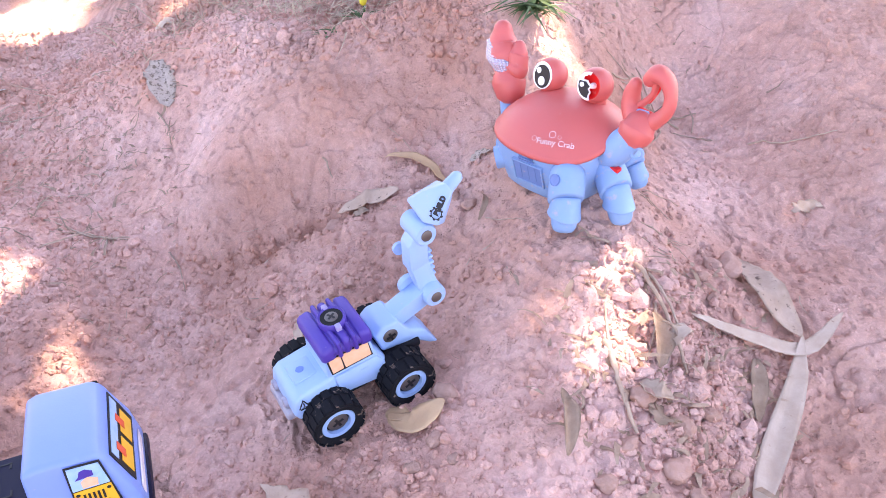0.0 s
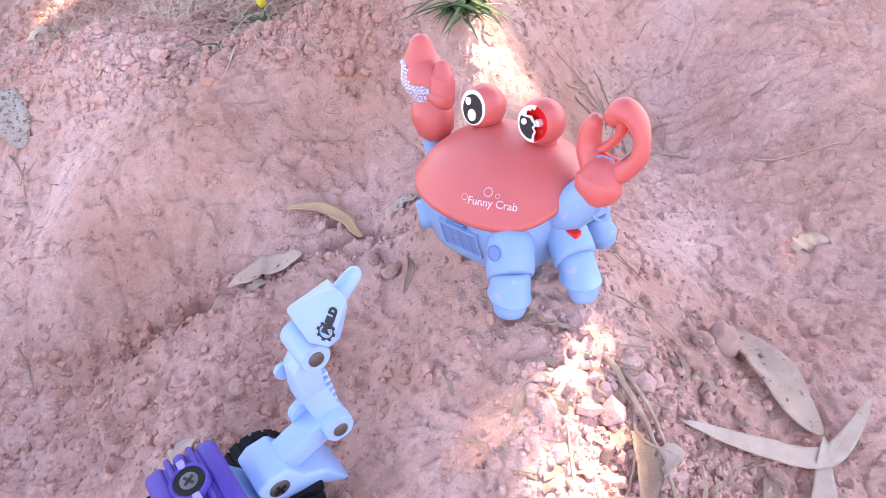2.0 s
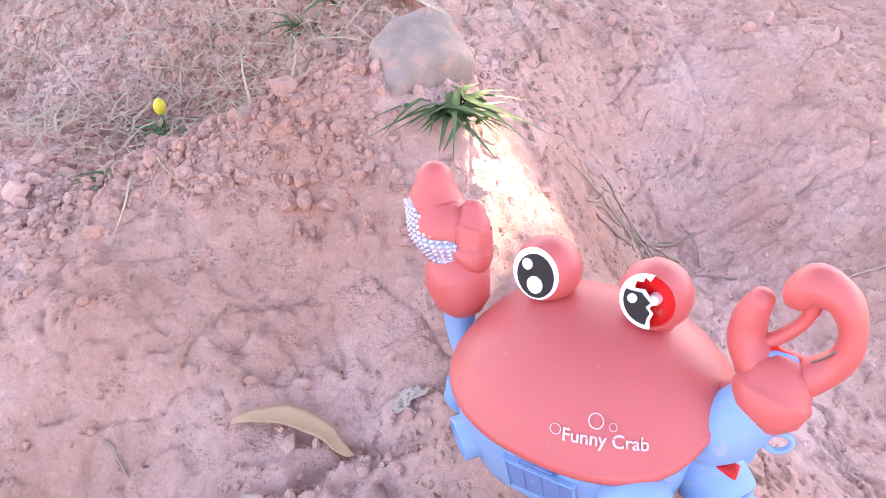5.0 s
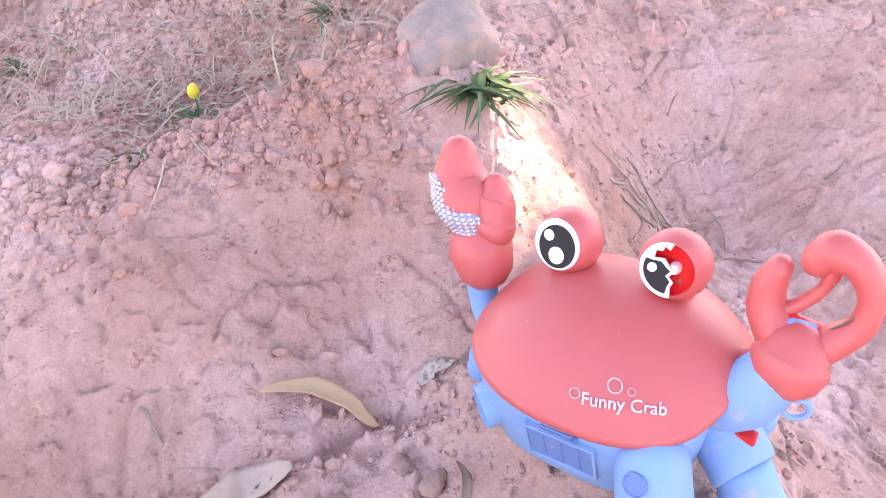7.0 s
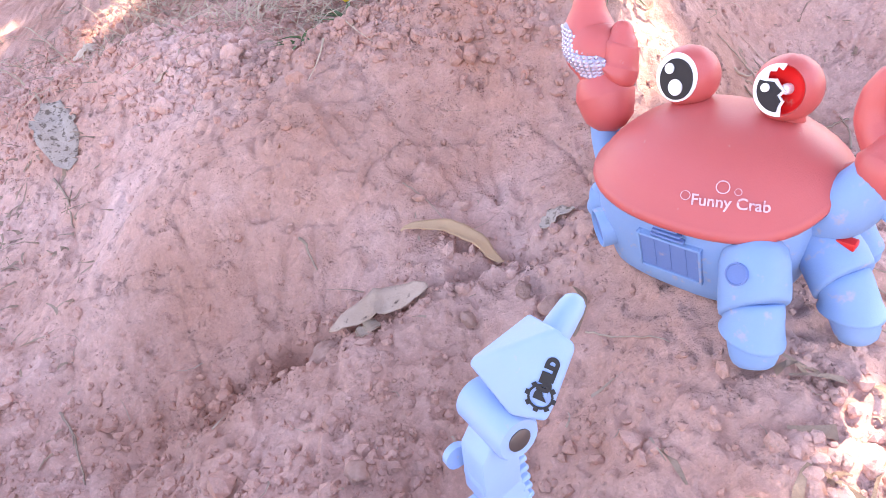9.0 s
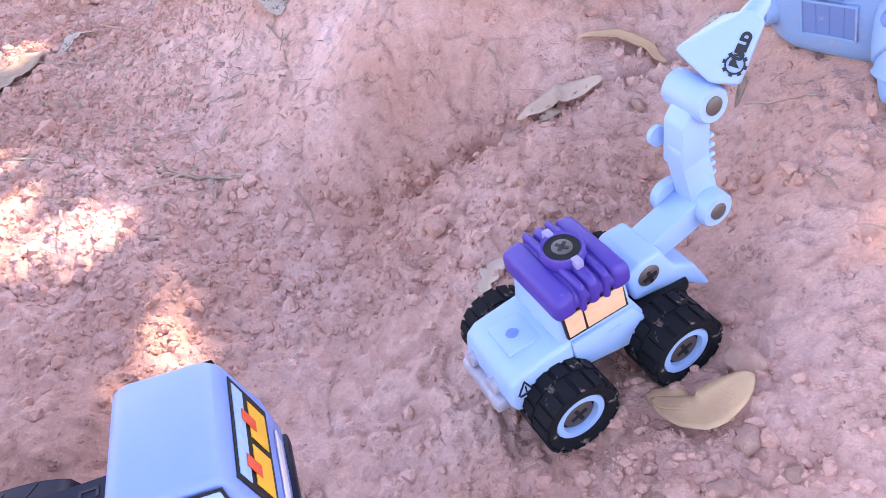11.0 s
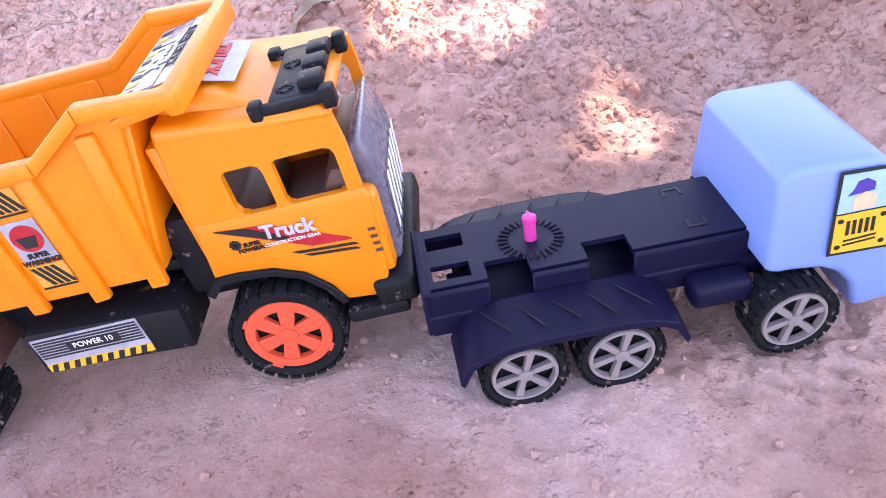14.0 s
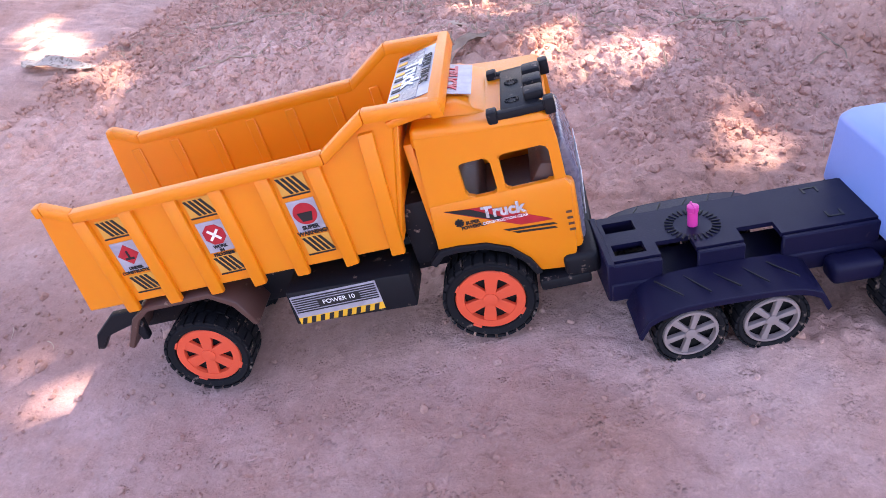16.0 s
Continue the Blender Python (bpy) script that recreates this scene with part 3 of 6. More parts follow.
# ---- the orange dump truck ----
def dump_truck():
    t = thing("toy_dump_truck", "orange plastic toy dump truck with red-orange wheels standing on dirt", "toy truck", pose(-0.555, 0.242, 0.002, -6, -7.5, 18.5))
    for x in (0.1, -0.1):
        for side in (-1, 1):
            spoked_wheel(t, x, side * 0.041, 0.0305, 0.0305, 0.025, side, RED_ORANGE, 6, 0.0225, "red-orange wheel with chunky black tyre", 26, 0.002, 0.25, 0.33, notches=True)
    # chassis
    bm = bmesh.new()
    box(bm, -0.155, 0.150, -0.022, 0.022, 0.044, 0.072, 0.002)
    box(bm, 0.06, 0.078, -0.040, 0.040, 0.06, 0.105, 0.002)
    for x in (0.1, -0.1):
        lathe(bm, [(0.004, -0.036), (0.004, 0.036)], (x, 0, 0.0305), "y", 12)
    part("chassis", bm, BLACK_PLASTIC, t)
    for side in (-1, 1):
        bm = bmesh.new()
        arch = [(-0.150, 0.052), (-0.135, 0.074), (-0.123, 0.081), (-0.075, 0.081), (-0.060, 0.070), (-0.052, 0.050), (-0.056, 0.049), (-0.064, 0.067), (-0.077, 0.077), (-0.121, 0.077), (-0.131, 0.071), (-0.146, 0.050)]
        y0, y1 = sorted((side * 0.020, side * 0.054))
        prism(bm, arch, y0, y1, 0.0008, 1)
        part("rear_fender", bm, BROWN_PLASTIC, t)
        bm = bmesh.new()
        y0, y1 = sorted((side * 0.046, side * 0.052))
        prism(bm, [(-0.150, 0.079), (-0.168, 0.066), (-0.174, 0.054), (-0.169, 0.053), (-0.160, 0.063), (-0.140, 0.068), (-0.138, 0.054), (-0.133, 0.054), (-0.130, 0.079)], y0, y1, 0.0008, 1)
        part("tail_bracket", bm, BLACK_PLASTIC, t)
        # tool box on the flank
        bm = bmesh.new()
        y0, y1 = sorted((side * 0.022, side * 0.056))
        prism(bm, [(-0.027, 0.044), (0.055, 0.040), (0.057, 0.066), (-0.025, 0.070)], y0, y1, 0.0015)
        tank = part("side_box", bm, BLACK_PLASTIC, t)
        if side < 0:
            y = -0.0562
            slab("printed_panel", -0.0235, 0.0345, y, 0.0465, 0.0665, GREY_PRINT, tank, -1, "grey striped print with yellow hazard edge")
            for k in range(7):
                slab("stripe", -0.0225, 0.0335, y - 0.0004, 0.0535 + k * 0.0018, 0.0543 + k * 0.0018, BLACK, tank)
            slab("badge", -0.006, 0.022, y - 0.0008, 0.0565, 0.0615, BLACK, tank)
            lettering("lettering", "POWER 10", 0.0046, side_frame(0.008, y - 0.0013, 0.059), WHITE, tank)
            slab("hazard_edge", -0.0235, 0.0345, y - 0.0004, 0.0445, 0.0495, YELLOW_PRINT, tank)
            for k in range(9):
                slab("hazard_bar", -0.0225 + k * 0.0062, -0.0195 + k * 0.0062, y - 0.0008, 0.0447, 0.0493, BLACK, tank, skew=0.002)
    # bed
    bed = part("bed", (lambda b: (box(b, -0.157, 0.06, -0.050, 0.050, 0.086, 0.090, 0.001), prism(b, [(0.056, 0.086), (0.060, 0.086), (0.082, 0.165), (0.078, 0.165)], -0.051, 0.051, 0.0008, 1), b)[-1])(bmesh.new()), ORANGE, t, "open-topped orange bed, empty")
    outline = [(-0.160, 0.086), (0.057, 0.084), (0.079, 0.164), (0.106, 0.163), (0.107, 0.170), (0.064, 0.174), (0.034, 0.156), (-0.129, 0.158), (-0.146, 0.168), (-0.151, 0.165)]
    rail = [(-0.150, 0.1665), (-0.145, 0.1665), (-0.129, 0.158), (0.034, 0.156), (0.064, 0.174), (0.107, 0.170)]
    for side in (-1, 1):
        bm = bmesh.new()
        y0, y1 = sorted((side * 0.050, side * 0.0525))
        prism(bm, outline, y0, y1, 0.0008, 1)
        y0, y1 = sorted((side * 0.0495, side * 0.0575))
        for (xa, za), (xb, zb) in zip(rail, rail[1:]):
            prism(bm, [(xa, za - 0.006), (xb, zb - 0.006), (xb, zb + 0.0015), (xa, za + 0.0015)], y0, y1, 0.0012)
        part("bed_side", bm, ORANGE, bed)
        for k, x in enumerate((-0.128, -0.097, -0.067, -0.037, -0.007, 0.0255, 0.0555)):
            bm = bmesh.new()
            y0, y1 = sorted((side * 0.051, side * 0.0556))
            prism(bm, [(x - 0.005, 0.080 if k not in (3, 5) else 0.079), (x + 0.004, 0.080), (x + 0.005 + 0.006 * (k == 6), 0.152 + 0.010 * (k == 6)), (x - 0.004 + 0.006 * (k == 6), 0.152 + 0.010 * (k == 6))], y0, y1, 0.0012)
            part("rib", bm, ORANGE, bed)
            bm = bmesh.new()
            prism(bm, [(x - 0.011, 0.091), (x - 0.004, 0.091), (x - 0.003, 0.150), (x - 0.010, 0.150)], *sorted((side * 0.0488, side * 0.0502)), 0.0006, 1)
            part("inner_rib", bm, ORANGE, bed)
    bm = bmesh.new()
    prism(bm, [(0.076, 0.160), (0.104, 0.163), (0.107, 0.1685), (0.104, 0.171), (0.074, 0.1645)], -0.054, 0.054, 0.0015)
    box(bm, 0.100, 0.108, -0.056, 0.056, 0.160, 0.1725, 0.0025)
    visor = part("visor", bm, ORANGE, bed)
    bm = bmesh.new()
    box(bm, -0.0135, 0.0135, -0.040, 0.040, 0, 0.0004, 0, 1, pose(0.0875, 0, 0.1683, 0, -8, 0))
    part("sticker", bm, GREY_PRINT, visor, "grey and white printed sticker")
    bm = bmesh.new()
    box(bm, -0.0055, 0.0055, -0.039, 0.039, 0.0004, 0.0007, 0, 1, pose(0.0875, 0, 0.1683, 0, -8, 0))
    part("dark_band", bm, DARK_PRINT, visor)
    for k in range(9):
        bm = bmesh.new()
        box(bm, -0.012, -0.006, -0.038 + k * 0.0086, -0.034 + k * 0.0086, 0.0005, 0.0008, 0, 1, pose(0.0875, 0, 0.1683, 0, -8, 0))
        part("hazard_bar", bm, YELLOW_PRINT if k % 2 else BLACK, visor)
    lettering("lettering", "Truck", 0.0155, pose(0.0875, 0, 0.1690, 0, -8, 0) @ pose(-0.001, 0, 0.0004, 0, 0, -90), WHITE, visor, bold=0.0004)
    lettering("lettering", "SUPER TRUCK", 0.0075, pose(0.0875, 0, 0.1690, 0, -8, 0) @ pose(0.0085, 0, 0.0004, 0, 0, -90), BLACK, visor)
    # stickers on the flank
    for xc, icon, words in ((-0.1105, "diamond", "UNDER\nCONSTRUCTION"), (-0.0505, "octagon", "WORK\nIN\nPROGRESS"), (0.0095, "round", "SUPER\nWARNING!")):
        for side in (-1, 1):
            y = side * 0.0527
            out = side * 0.0004
            bm = bmesh.new()
            y0, y1 = sorted((y, y + out))
            box(bm, xc - 0.0088, xc + 0.0088, y0, y1, 0.109, 0.131)
            sticker = part("sticker", bm, GREY_PRINT, bed, "warning sticker with red sign between hazard bars")
            for z in (0.1355, 0.0935):
                slab("hazard_patch", xc - 0.0088, xc + 0.0088, y, z, z + 0.0125, TAN_PRINT, sticker, side)
                for k in range(4):
                    slab("hazard_bar", xc - 0.0028 + k * 0.0034, xc - 0.0009 + k * 0.0034, y + out, z + 0.0006, z + 0.0116, BLACK, sticker, side, skew=-0.0060)
                slab("line", xc - 0.0088, xc + 0.0088, y + out, z - 0.0012, z - 0.0003, BLACK, sticker, side)
            bm = bmesh.new()
            sides_, turn = {"diamond": (4, 0), "octagon": (8, 22.5), "round": (24, 0)}[icon]
            pts = [(xc + 0.0074 * math.cos(radians(turn) + 2 * math.pi * k / sides_), 0.1215 + 0.0074 * math.sin(radians(turn) + 2 * math.pi * k / sides_)) for k in range(sides_)]
            y0, y1 = sorted((y + out, y + 2 * out))
            prism(bm, pts, y0, y1)
            part("sign", bm, RED_PRINT, sticker)
            bm = bmesh.new()
            y0, y1 = sorted((y + 2 * out, y + 3 * out))
            if icon == "octagon":
                for a in (45, -45):
                    box(bm, -0.0048, 0.0048, y0, y1, -0.0008, 0.0008, 0, 1, pose(xc, 0, 0.1215) @ Matrix.Rotation(radians(a), 4, "Y"))
            elif icon == "round":
                prism(bm, [(xc - 0.0048, 0.1225), (xc + 0.0048, 0.1225), (xc + 0.0030, 0.1165), (xc - 0.0030, 0.1165)], y0, y1)
            else:
                box(bm, xc - 0.0030, xc + 0.0030, y0, y1, 0.1180, 0.1195)
                box(bm, xc - 0.0006, xc + 0.0006, y0, y1, 0.1195, 0.1245)
            part("symbol", bm, WHITE if icon == "octagon" else BLACK, sticker)
            lettering("lettering", words, 0.0038 if icon == "round" else 0.0029, side_frame(xc, y + 2 * out, 0.1100, side), BLACK, sticker, bold=0.0001)
    # cab
    belt = 0.103
    bm = bmesh.new()
    low = [(0.0775, 0.0725), (0.083, 0.0725), (0.090, 0.0725), (0.107, 0.0705), (0.121, 0.064), (0.131, 0.053), (0.136, 0.042), (0.155, 0.040), (0.160, 0.052), (0.165, 0.097), (0.162, belt), (0.081, belt)]
    for side in (-1, 1):
        def sheet(k):
            return sorted((side * 0.043, side * (0.0475 - 0.0003 * k)))
        prism(bm, low, *sheet(0), 0.0010)
        for pillar in ([(0.081, belt), (0.1045, belt), (0.1045, 0.1268), (0.083, 0.1268)], [(0.1232, belt), (0.1280, belt), (0.1285, 0.1268), (0.1232, 0.1268)], [(0.1565, belt), (0.1630, belt), (0.1630, 0.1268), (0.1570, 0.1268)]):
            prism(bm, pillar, *sheet(0))
        prism(bm, [(0.083, 0.1268), (0.1630, 0.1268), (0.1618, 0.1400), (0.085, 0.1480)], *sheet(0))
        for x0, x1, bite in ((0.1045, 0.1232, 0.005), (0.1282, 0.1568, 0.003)):
            for x, z, dx, dz in ((x0, belt, bite, bite), (x1, belt, -0.002, 0.002), (x0, 0.1268, 0.003, -0.003), (x1, 0.1268, -0.004, -0.004)):
                prism(bm, [(x, z), (x + dx, z), (x + dx * 0.3, z + dz * 0.3), (x, z + dz)], *sheet(0))
    cab = part("cab", bm, ORANGE, t, "orange cab with open windows")
    bm = bmesh.new()
    box(bm, 0.0775, 0.083, -0.045, 0.045, 0.0725, 0.145, 0.001)
    part("back_wall", bm, ORANGE, cab)
    bm = bmesh.new()
    prism(bm, [(0.0815, 0.1405), (0.1622, 0.1375), (0.1605, 0.1455), (0.13, 0.1480), (0.084, 0.1545)], -0.0473, 0.0473, 0.0042, 4)
    prism(bm, [(0.083, 0.145), (0.135, 0.1425), (0.126, 0.149), (0.112, 0.157), (0.086, 0.161)], -0.036, 0.036, 0.004, 3, lambda v: (v.x, v.y * (1 - 8 * max(0, v.z - 0.147)), v.z))
    part("roof", bm, ORANGE, cab)
    for y0, y1 in ((-0.0462, -0.034), (0.034, 0.0462)):
        bm = bmesh.new()
        prism(bm, [(0.150, 0.052), (0.1645, 0.052), (0.167, 0.097), (0.152, belt)], y0, y1, 0.003)
        part("corner_panel", bm, ORANGE, cab)
    for side in (-1, 1):
        y0, y1 = sorted((side * 0.044, side * 0.0495))
        bm = bmesh.new()
        prism(bm, [(0.070, 0.0645), (0.078, 0.0725), (0.090, 0.0728), (0.1075, 0.0708), (0.1215, 0.0642), (0.1315, 0.053), (0.1365, 0.0415), (0.1325, 0.0405), (0.1275, 0.0515), (0.1185, 0.0615), (0.106, 0.067), (0.09, 0.0685), (0.080, 0.068), (0.073, 0.061)], y0, y1, 0.0006, 1)
        part("wheel_arch", bm, BLACK_PLASTIC, cab)
    bm = bmesh.new()
    box(bm, 0.085, 0.160, -0.042, 0.042, 0.072, 0.078, 0.001)
    prism(bm, [(0.088, 0.078), (0.110, 0.078), (0.108, 0.092), (0.098, 0.096), (0.096, 0.118), (0.090, 0.120)], -0.036, 0.036, 0.003)
    prism(bm, [(0.140, 0.078), (0.160, 0.078), (0.160, 0.110), (0.150, 0.112), (0.142, 0.100)], -0.040, 0.040, 0.003)
    part("interior", bm, BROWN_PLASTIC, cab, "dark brown seat and dashboard")
    bm = bmesh.new()
    prism(bm, [(0.158, 0.046), (0.1675, 0.050), (0.1715, 0.098), (0.1665, 0.122), (0.160, 0.118)], -0.034, 0.034, 0.003, 3, lambda v: (v.x - 40 * max(0, abs(v.y) - 0.03) ** 2, v.y, v.z))
    grille = part("grille", bm, DARK_PRINT, cab, "dark grille with white bars")
    for k in range(6):
        y = -0.026 + k * 0.0104
        bm = bmesh.new()
        box(bm, 0.0005, 0.0011, y - 0.0022, y + 0.0022, 0.004, 0.036, 0.0004, 1, pose(0.1683, 0, 0.060, 0, 5, 0))
        part("bar", bm, WHITE, grille)
    bm = bmesh.new()
    box(bm, 0.150, 0.172, -0.0505, 0.0505, 0.0335, 0.050, 0.004, 3)
    box(bm, 0.133, 0.165, -0.0510, 0.0510, 0.028, 0.036, 0.002)
    part("bumper", bm, BLACK_PLASTIC, cab)
    bm = bmesh.new()
    for y0 in (-0.046, 0.012):
        box(bm, 0.130, 0.164, y0, y0 + 0.006, 0.1455, 0.1505, 0.0015, 2, pose(0, 0, 0, 0, 0, 0))
        for x in (0.131, 0.163):
            box(bm, x - 0.003, x + 0.003, y0 - 0.001, y0 + 0.007, 0.143, 0.1525, 0.0012)
    box(bm, 0.136, 0.158, -0.044, 0.016, 0.145, 0.1505, 0.0012)
    for k in range(3):
        box(bm, 0.150, 0.161, -0.038 + k * 0.017, -0.026 + k * 0.017, 0.1495, 0.155, 0.0015)
    rack = part("roof_rack", bm, BLACK_PLASTIC, cab, "black plastic roof rack with lamps")
    for k in range(2):
        bm = bmesh.new()
        for j in range(12):
            box(bm, -0.0004, 0.0004, 0.0025, 0.0042, 0.1506, 0.1512, 0, 1, pose(0.143, -0.032 + k * 0.026, 0, 0, 0, j * 30))
        part("dial", bm, BLACK_PLASTIC, rack)
    bm = bmesh.new()
    box(bm, -0.016, 0.013, -0.023, 0.023, 0, 0.0004, 0, 1, pose(0.108, 0, 0.1598, 0, 16, 0))
    decal = part("roof_sticker", bm, GREY_PRINT, cab)
    lettering("lettering", "TRUCK", 0.011, pose(0.108, 0, 0.1606, 0, 16, 0) @ pose(0, 0, 0, 0, 0, -90), RED_PRINT, decal, bold=0.0005)
    # flank print: swept dart with lettering
    for side in (-1, 1):
        y = side * 0.0477
        o = side * 0.0004
        y0, y1 = sorted((y, y + o))
        def dart(name, pts, mat, lift, parent):
            b = bmesh.new()
            ya, yb = sorted((y + lift * o, y + (lift + 1) * o))
            prism(b, pts, ya, yb)
            return part(name, b, mat, parent)
        decal = dart("flank_print", [(0.089, 0.098), (0.113, 0.096), (0.148, 0.079), (0.150, 0.0775), (0.131, 0.0785)], RED_PRINT, 0, cab)
        dart("dark_dart", [(0.089, 0.0985), (0.104, 0.0965), (0.122, 0.0865), (0.118, 0.0855)], BLACK, 1, decal)
        for k in range(2):
            dart("bar", [(0.120 + k * 0.005, 0.0775 - k * 0.0028), (0.150, 0.0752 - k * 0.0028), (0.152, 0.0738 - k * 0.0028), (0.123 + k * 0.005, 0.0759 - k * 0.0028)], BLACK, 0, decal)
        lettering("lettering", "Truck", 0.0105, side_frame(0.123, y + 2.2 * o, 0.0915, side, 0, -3 * -side), SILVER, decal, bold=0.0004)
        lettering("lettering", "SUPER\nPOWERFUL", 0.0030, side_frame(0.1035, y + 1.2 * o, 0.0860, side), BLACK, decal, bold=0.0001)
        lettering("lettering", "CONSTRUCTION GEAR", 0.0026, side_frame(0.123, y + 2.2 * o, 0.0850, side), WHITE, decal)
        bm = bmesh.new()
        for j in range(4):
            box(bm, -0.0028, 0.0028, *sorted((y, y + o)), -0.0007, 0.0007, 0, 1, pose(0.0955, 0, 0.0885) @ Matrix.Rotation(radians(j * 45), 4, "Y"))
        part("cog_mark", bm, BLACK, decal)
        for k in range(4):
            slab("vent_slit", 0.1585, 0.1620, side * 0.0478, 0.067 + k * 0.0042, 0.0685 + k * 0.0042, BROWN_PLASTIC, cab, side)
    return t


dump_truck()


# ---- the flatbed truck: navy bed, light blue cab ----
def flatbed_truck():
    t = thing("toy_flatbed_truck", "toy flatbed truck with light blue cab and dark navy bed", "toy truck", pose(-0.2816, 0.3037, 0.016, -5, 0, 24.3))
    for x in (0.060, -0.026, -0.0735):
        for side in (-1, 1):
            spoked_wheel(t, x, side * 0.0435, 0.0222, 0.0218, 0.019, side, BRONZE, 6, 0.0165, "taupe six-spoke wheel with black tyre", 24, 0.001, 0.12, 0.20)
    TOP, H = 0.061, 0.022
    bm = bmesh.new()
    # deck: strips left round the openings
    rear, front = -0.113, 0.046
    cuts_x = [rear, -0.108, -0.089, -0.082, -0.061, -0.033, -0.011, front]
    for a, b in zip(cuts_x, cuts_x[1:]):
        if (a, b) == (-0.108, -0.089):
            lanes = [(-H, -0.017), (-0.006, 0.007), (0.018, H + 0.002)]
        elif (a, b) in ((-0.082, -0.061), (-0.033, -0.011)):
            lanes = [(-0.0095, H + 0.002)]
        else:
            lanes = [(-H, H + 0.002)]
        for y0, y1 in lanes:
            box(bm, a, b, y0, y1, TOP - 0.003, TOP)
    bed = part("bed", bm, NAVY, t, "scratched dark navy plastic deck with slots")
    # flanks below the deck and the frame
    for y0, y1 in ((-0.026, -0.0225), (0.0235, 0.027)):
        bm = bmesh.new()
        box(bm, rear, front + 0.01, y0 - 0.001, y1 + 0.001, 0.034, 0.047, 0.001, 1)
        for a, b in ((rear, -0.082), (-0.061, -0.033), (-0.011, front)):
            box(bm, a, b, y0, y1, 0.038, TOP - 0.001, 0.0008, 1)
        part("side_rail", bm, NAVY, bed)
    bm = bmesh.new()
    box(bm, rear - 0.002, rear + 0.003, -0.026, 0.027, 0.034, TOP + 0.0005, 0.001, 1)
    part("tail_board", bm, NAVY, bed)
    bm = bmesh.new()
    box(bm, -0.10, 0.10, -0.018, 0.018, 0.026, 0.036, 0.001, 1)
    part("frame", bm, NAVY, bed)
    for x in (0.060, -0.026, -0.0735):
        bm = bmesh.new()
        lathe(bm, [(0.003, -0.036), (0.003, 0.036)], (x, 0, 0.0222), "y", 10)
        part("axle", bm, GREY_METAL, bed)
    for k in range(28):
        bm = bmesh.new()
        box(bm, 0.0115, 0.0168, -0.0006, 0.0006, TOP, TOP + 0.0008, 0.0002, 1, pose(-0.0555, 0.0015, 0, 0, 0, k * 360 / 28))
        part("tooth", bm, BLACK_PLASTIC, bed)
    for y, turn in ((0.016, 0), (-0.011, 180)):
        bm = bmesh.new()
        for x0, x1, a, b in ((-0.006, 0.004, 0.0022, 0.0036), (-0.006, -0.0045, -0.0025, 0.0036), (0.0025, 0.004, -0.0025, 0.0036)):
            box(bm, x0, x1, a, b, TOP - 0.0005, TOP + 0.0004, 0, 1, pose(0.024, y, 0, 0, 0, turn))
        part("clip_slot", bm, BLACK, bed)
    bm = bmesh.new()
    lathe(bm, [(0.0031, TOP - 0.002), (0.0031, TOP + 0.010), (0.0036, TOP + 0.0105), (0.0036, TOP + 0.0135), (0.0026, TOP + 0.0142)], (-0.0555, 0.0015, 0), "z", 20)
    box(bm, -0.0562, -0.0548, -0.003, 0.006, TOP + 0.0105, TOP + 0.0146, 0.0004, 1)
    part("pin", bm, PINK, t, "bright pink plastic pin standing in the deck")
    for side in (-1, 1):
        bm = bmesh.new()
        us = [-1 + k / 10 for k in range(21)]
        arc = [(-0.049 + 0.0560 * u, 0.0315 + 0.0190 * (1 - abs(u) ** 3.4) ** 0.45) for u in us]
        arc += [(-0.049 + 0.0540 * u, 0.0310 + 0.0175 * (1 - abs(u) ** 3.4) ** 0.45) for u in reversed(us)]
        y0, y1 = sorted((side * 0.026, side * 0.0545))
        prism(bm, arc, y0, y1, 0.0005, 1, lambda v: (v.x, v.y, v.z - 0.16 * max(0, abs(v.y) - 0.03)))
        prism(bm, [(x, z - 0.0039 - (0.0022 if k > 20 else 0)) for k, (x, z) in enumerate(arc)], *sorted((side * 0.0536, side * 0.0552)), 0.0004, 1)
        fender = part("fender", bm, NAVY, bed, "navy fender with scratched cross lines")
        for k in range(5):
            bm = bmesh.new()
            box(bm, -0.0105, 0.0105, -0.0003, 0.0003, 0.0, 0.0009, 0, 1, pose(-0.083 + k * 0.0165, side * 0.040, 0.0486, side * -9, 0, side * (60 if k % 2 else 55)))
            part("scored_line", bm, BLACK, fender)
        bm = bmesh.new()
        y0, y1 = sorted((side * 0.026, side * 0.042))
        box(bm, 0.013, 0.043, y0, y1, 0.030, 0.0445, 0.004, 3)
        part("tank", bm, NAVY, bed)
    # cab
    bm = bmesh.new()
    side_view = [(0.047, 0.049), (0.0545, 0.0475), (0.058, 0.0475), (0.074, 0.0455), (0.084, 0.0405), (0.0915, 0.031), (0.0955, 0.0145), (0.1155, 0.0165), (0.1165, 0.036), (0.113, 0.060), (0.1015, 0.096), (0.095, 0.1015), (0.058, 0.1025), (0.0495, 0.099)]
    prism(bm, side_view, -0.0455, 0.0455, 0.0055, 4, lambda v: (v.x, v.y * (1 - 1.75 * max(0, v.z - 0.05) * 1.35), v.z))
    bm.transform(Matrix.Translation((0.046, 0, 0)) @ Matrix.Diagonal((1.01, 1, 1, 1)) @ Matrix.Translation((-0.048, 0, 0)))
    cab = part("cab", bm, BLUE_CAB, t, "rounded light blue plastic cab", sharp=50)
    bm = bmesh.new()
    box(bm, 0.108, 0.1178, -0.043, 0.043, 0.021, 0.0315, 0.002)
    part("bumper", bm, NAVY, cab)
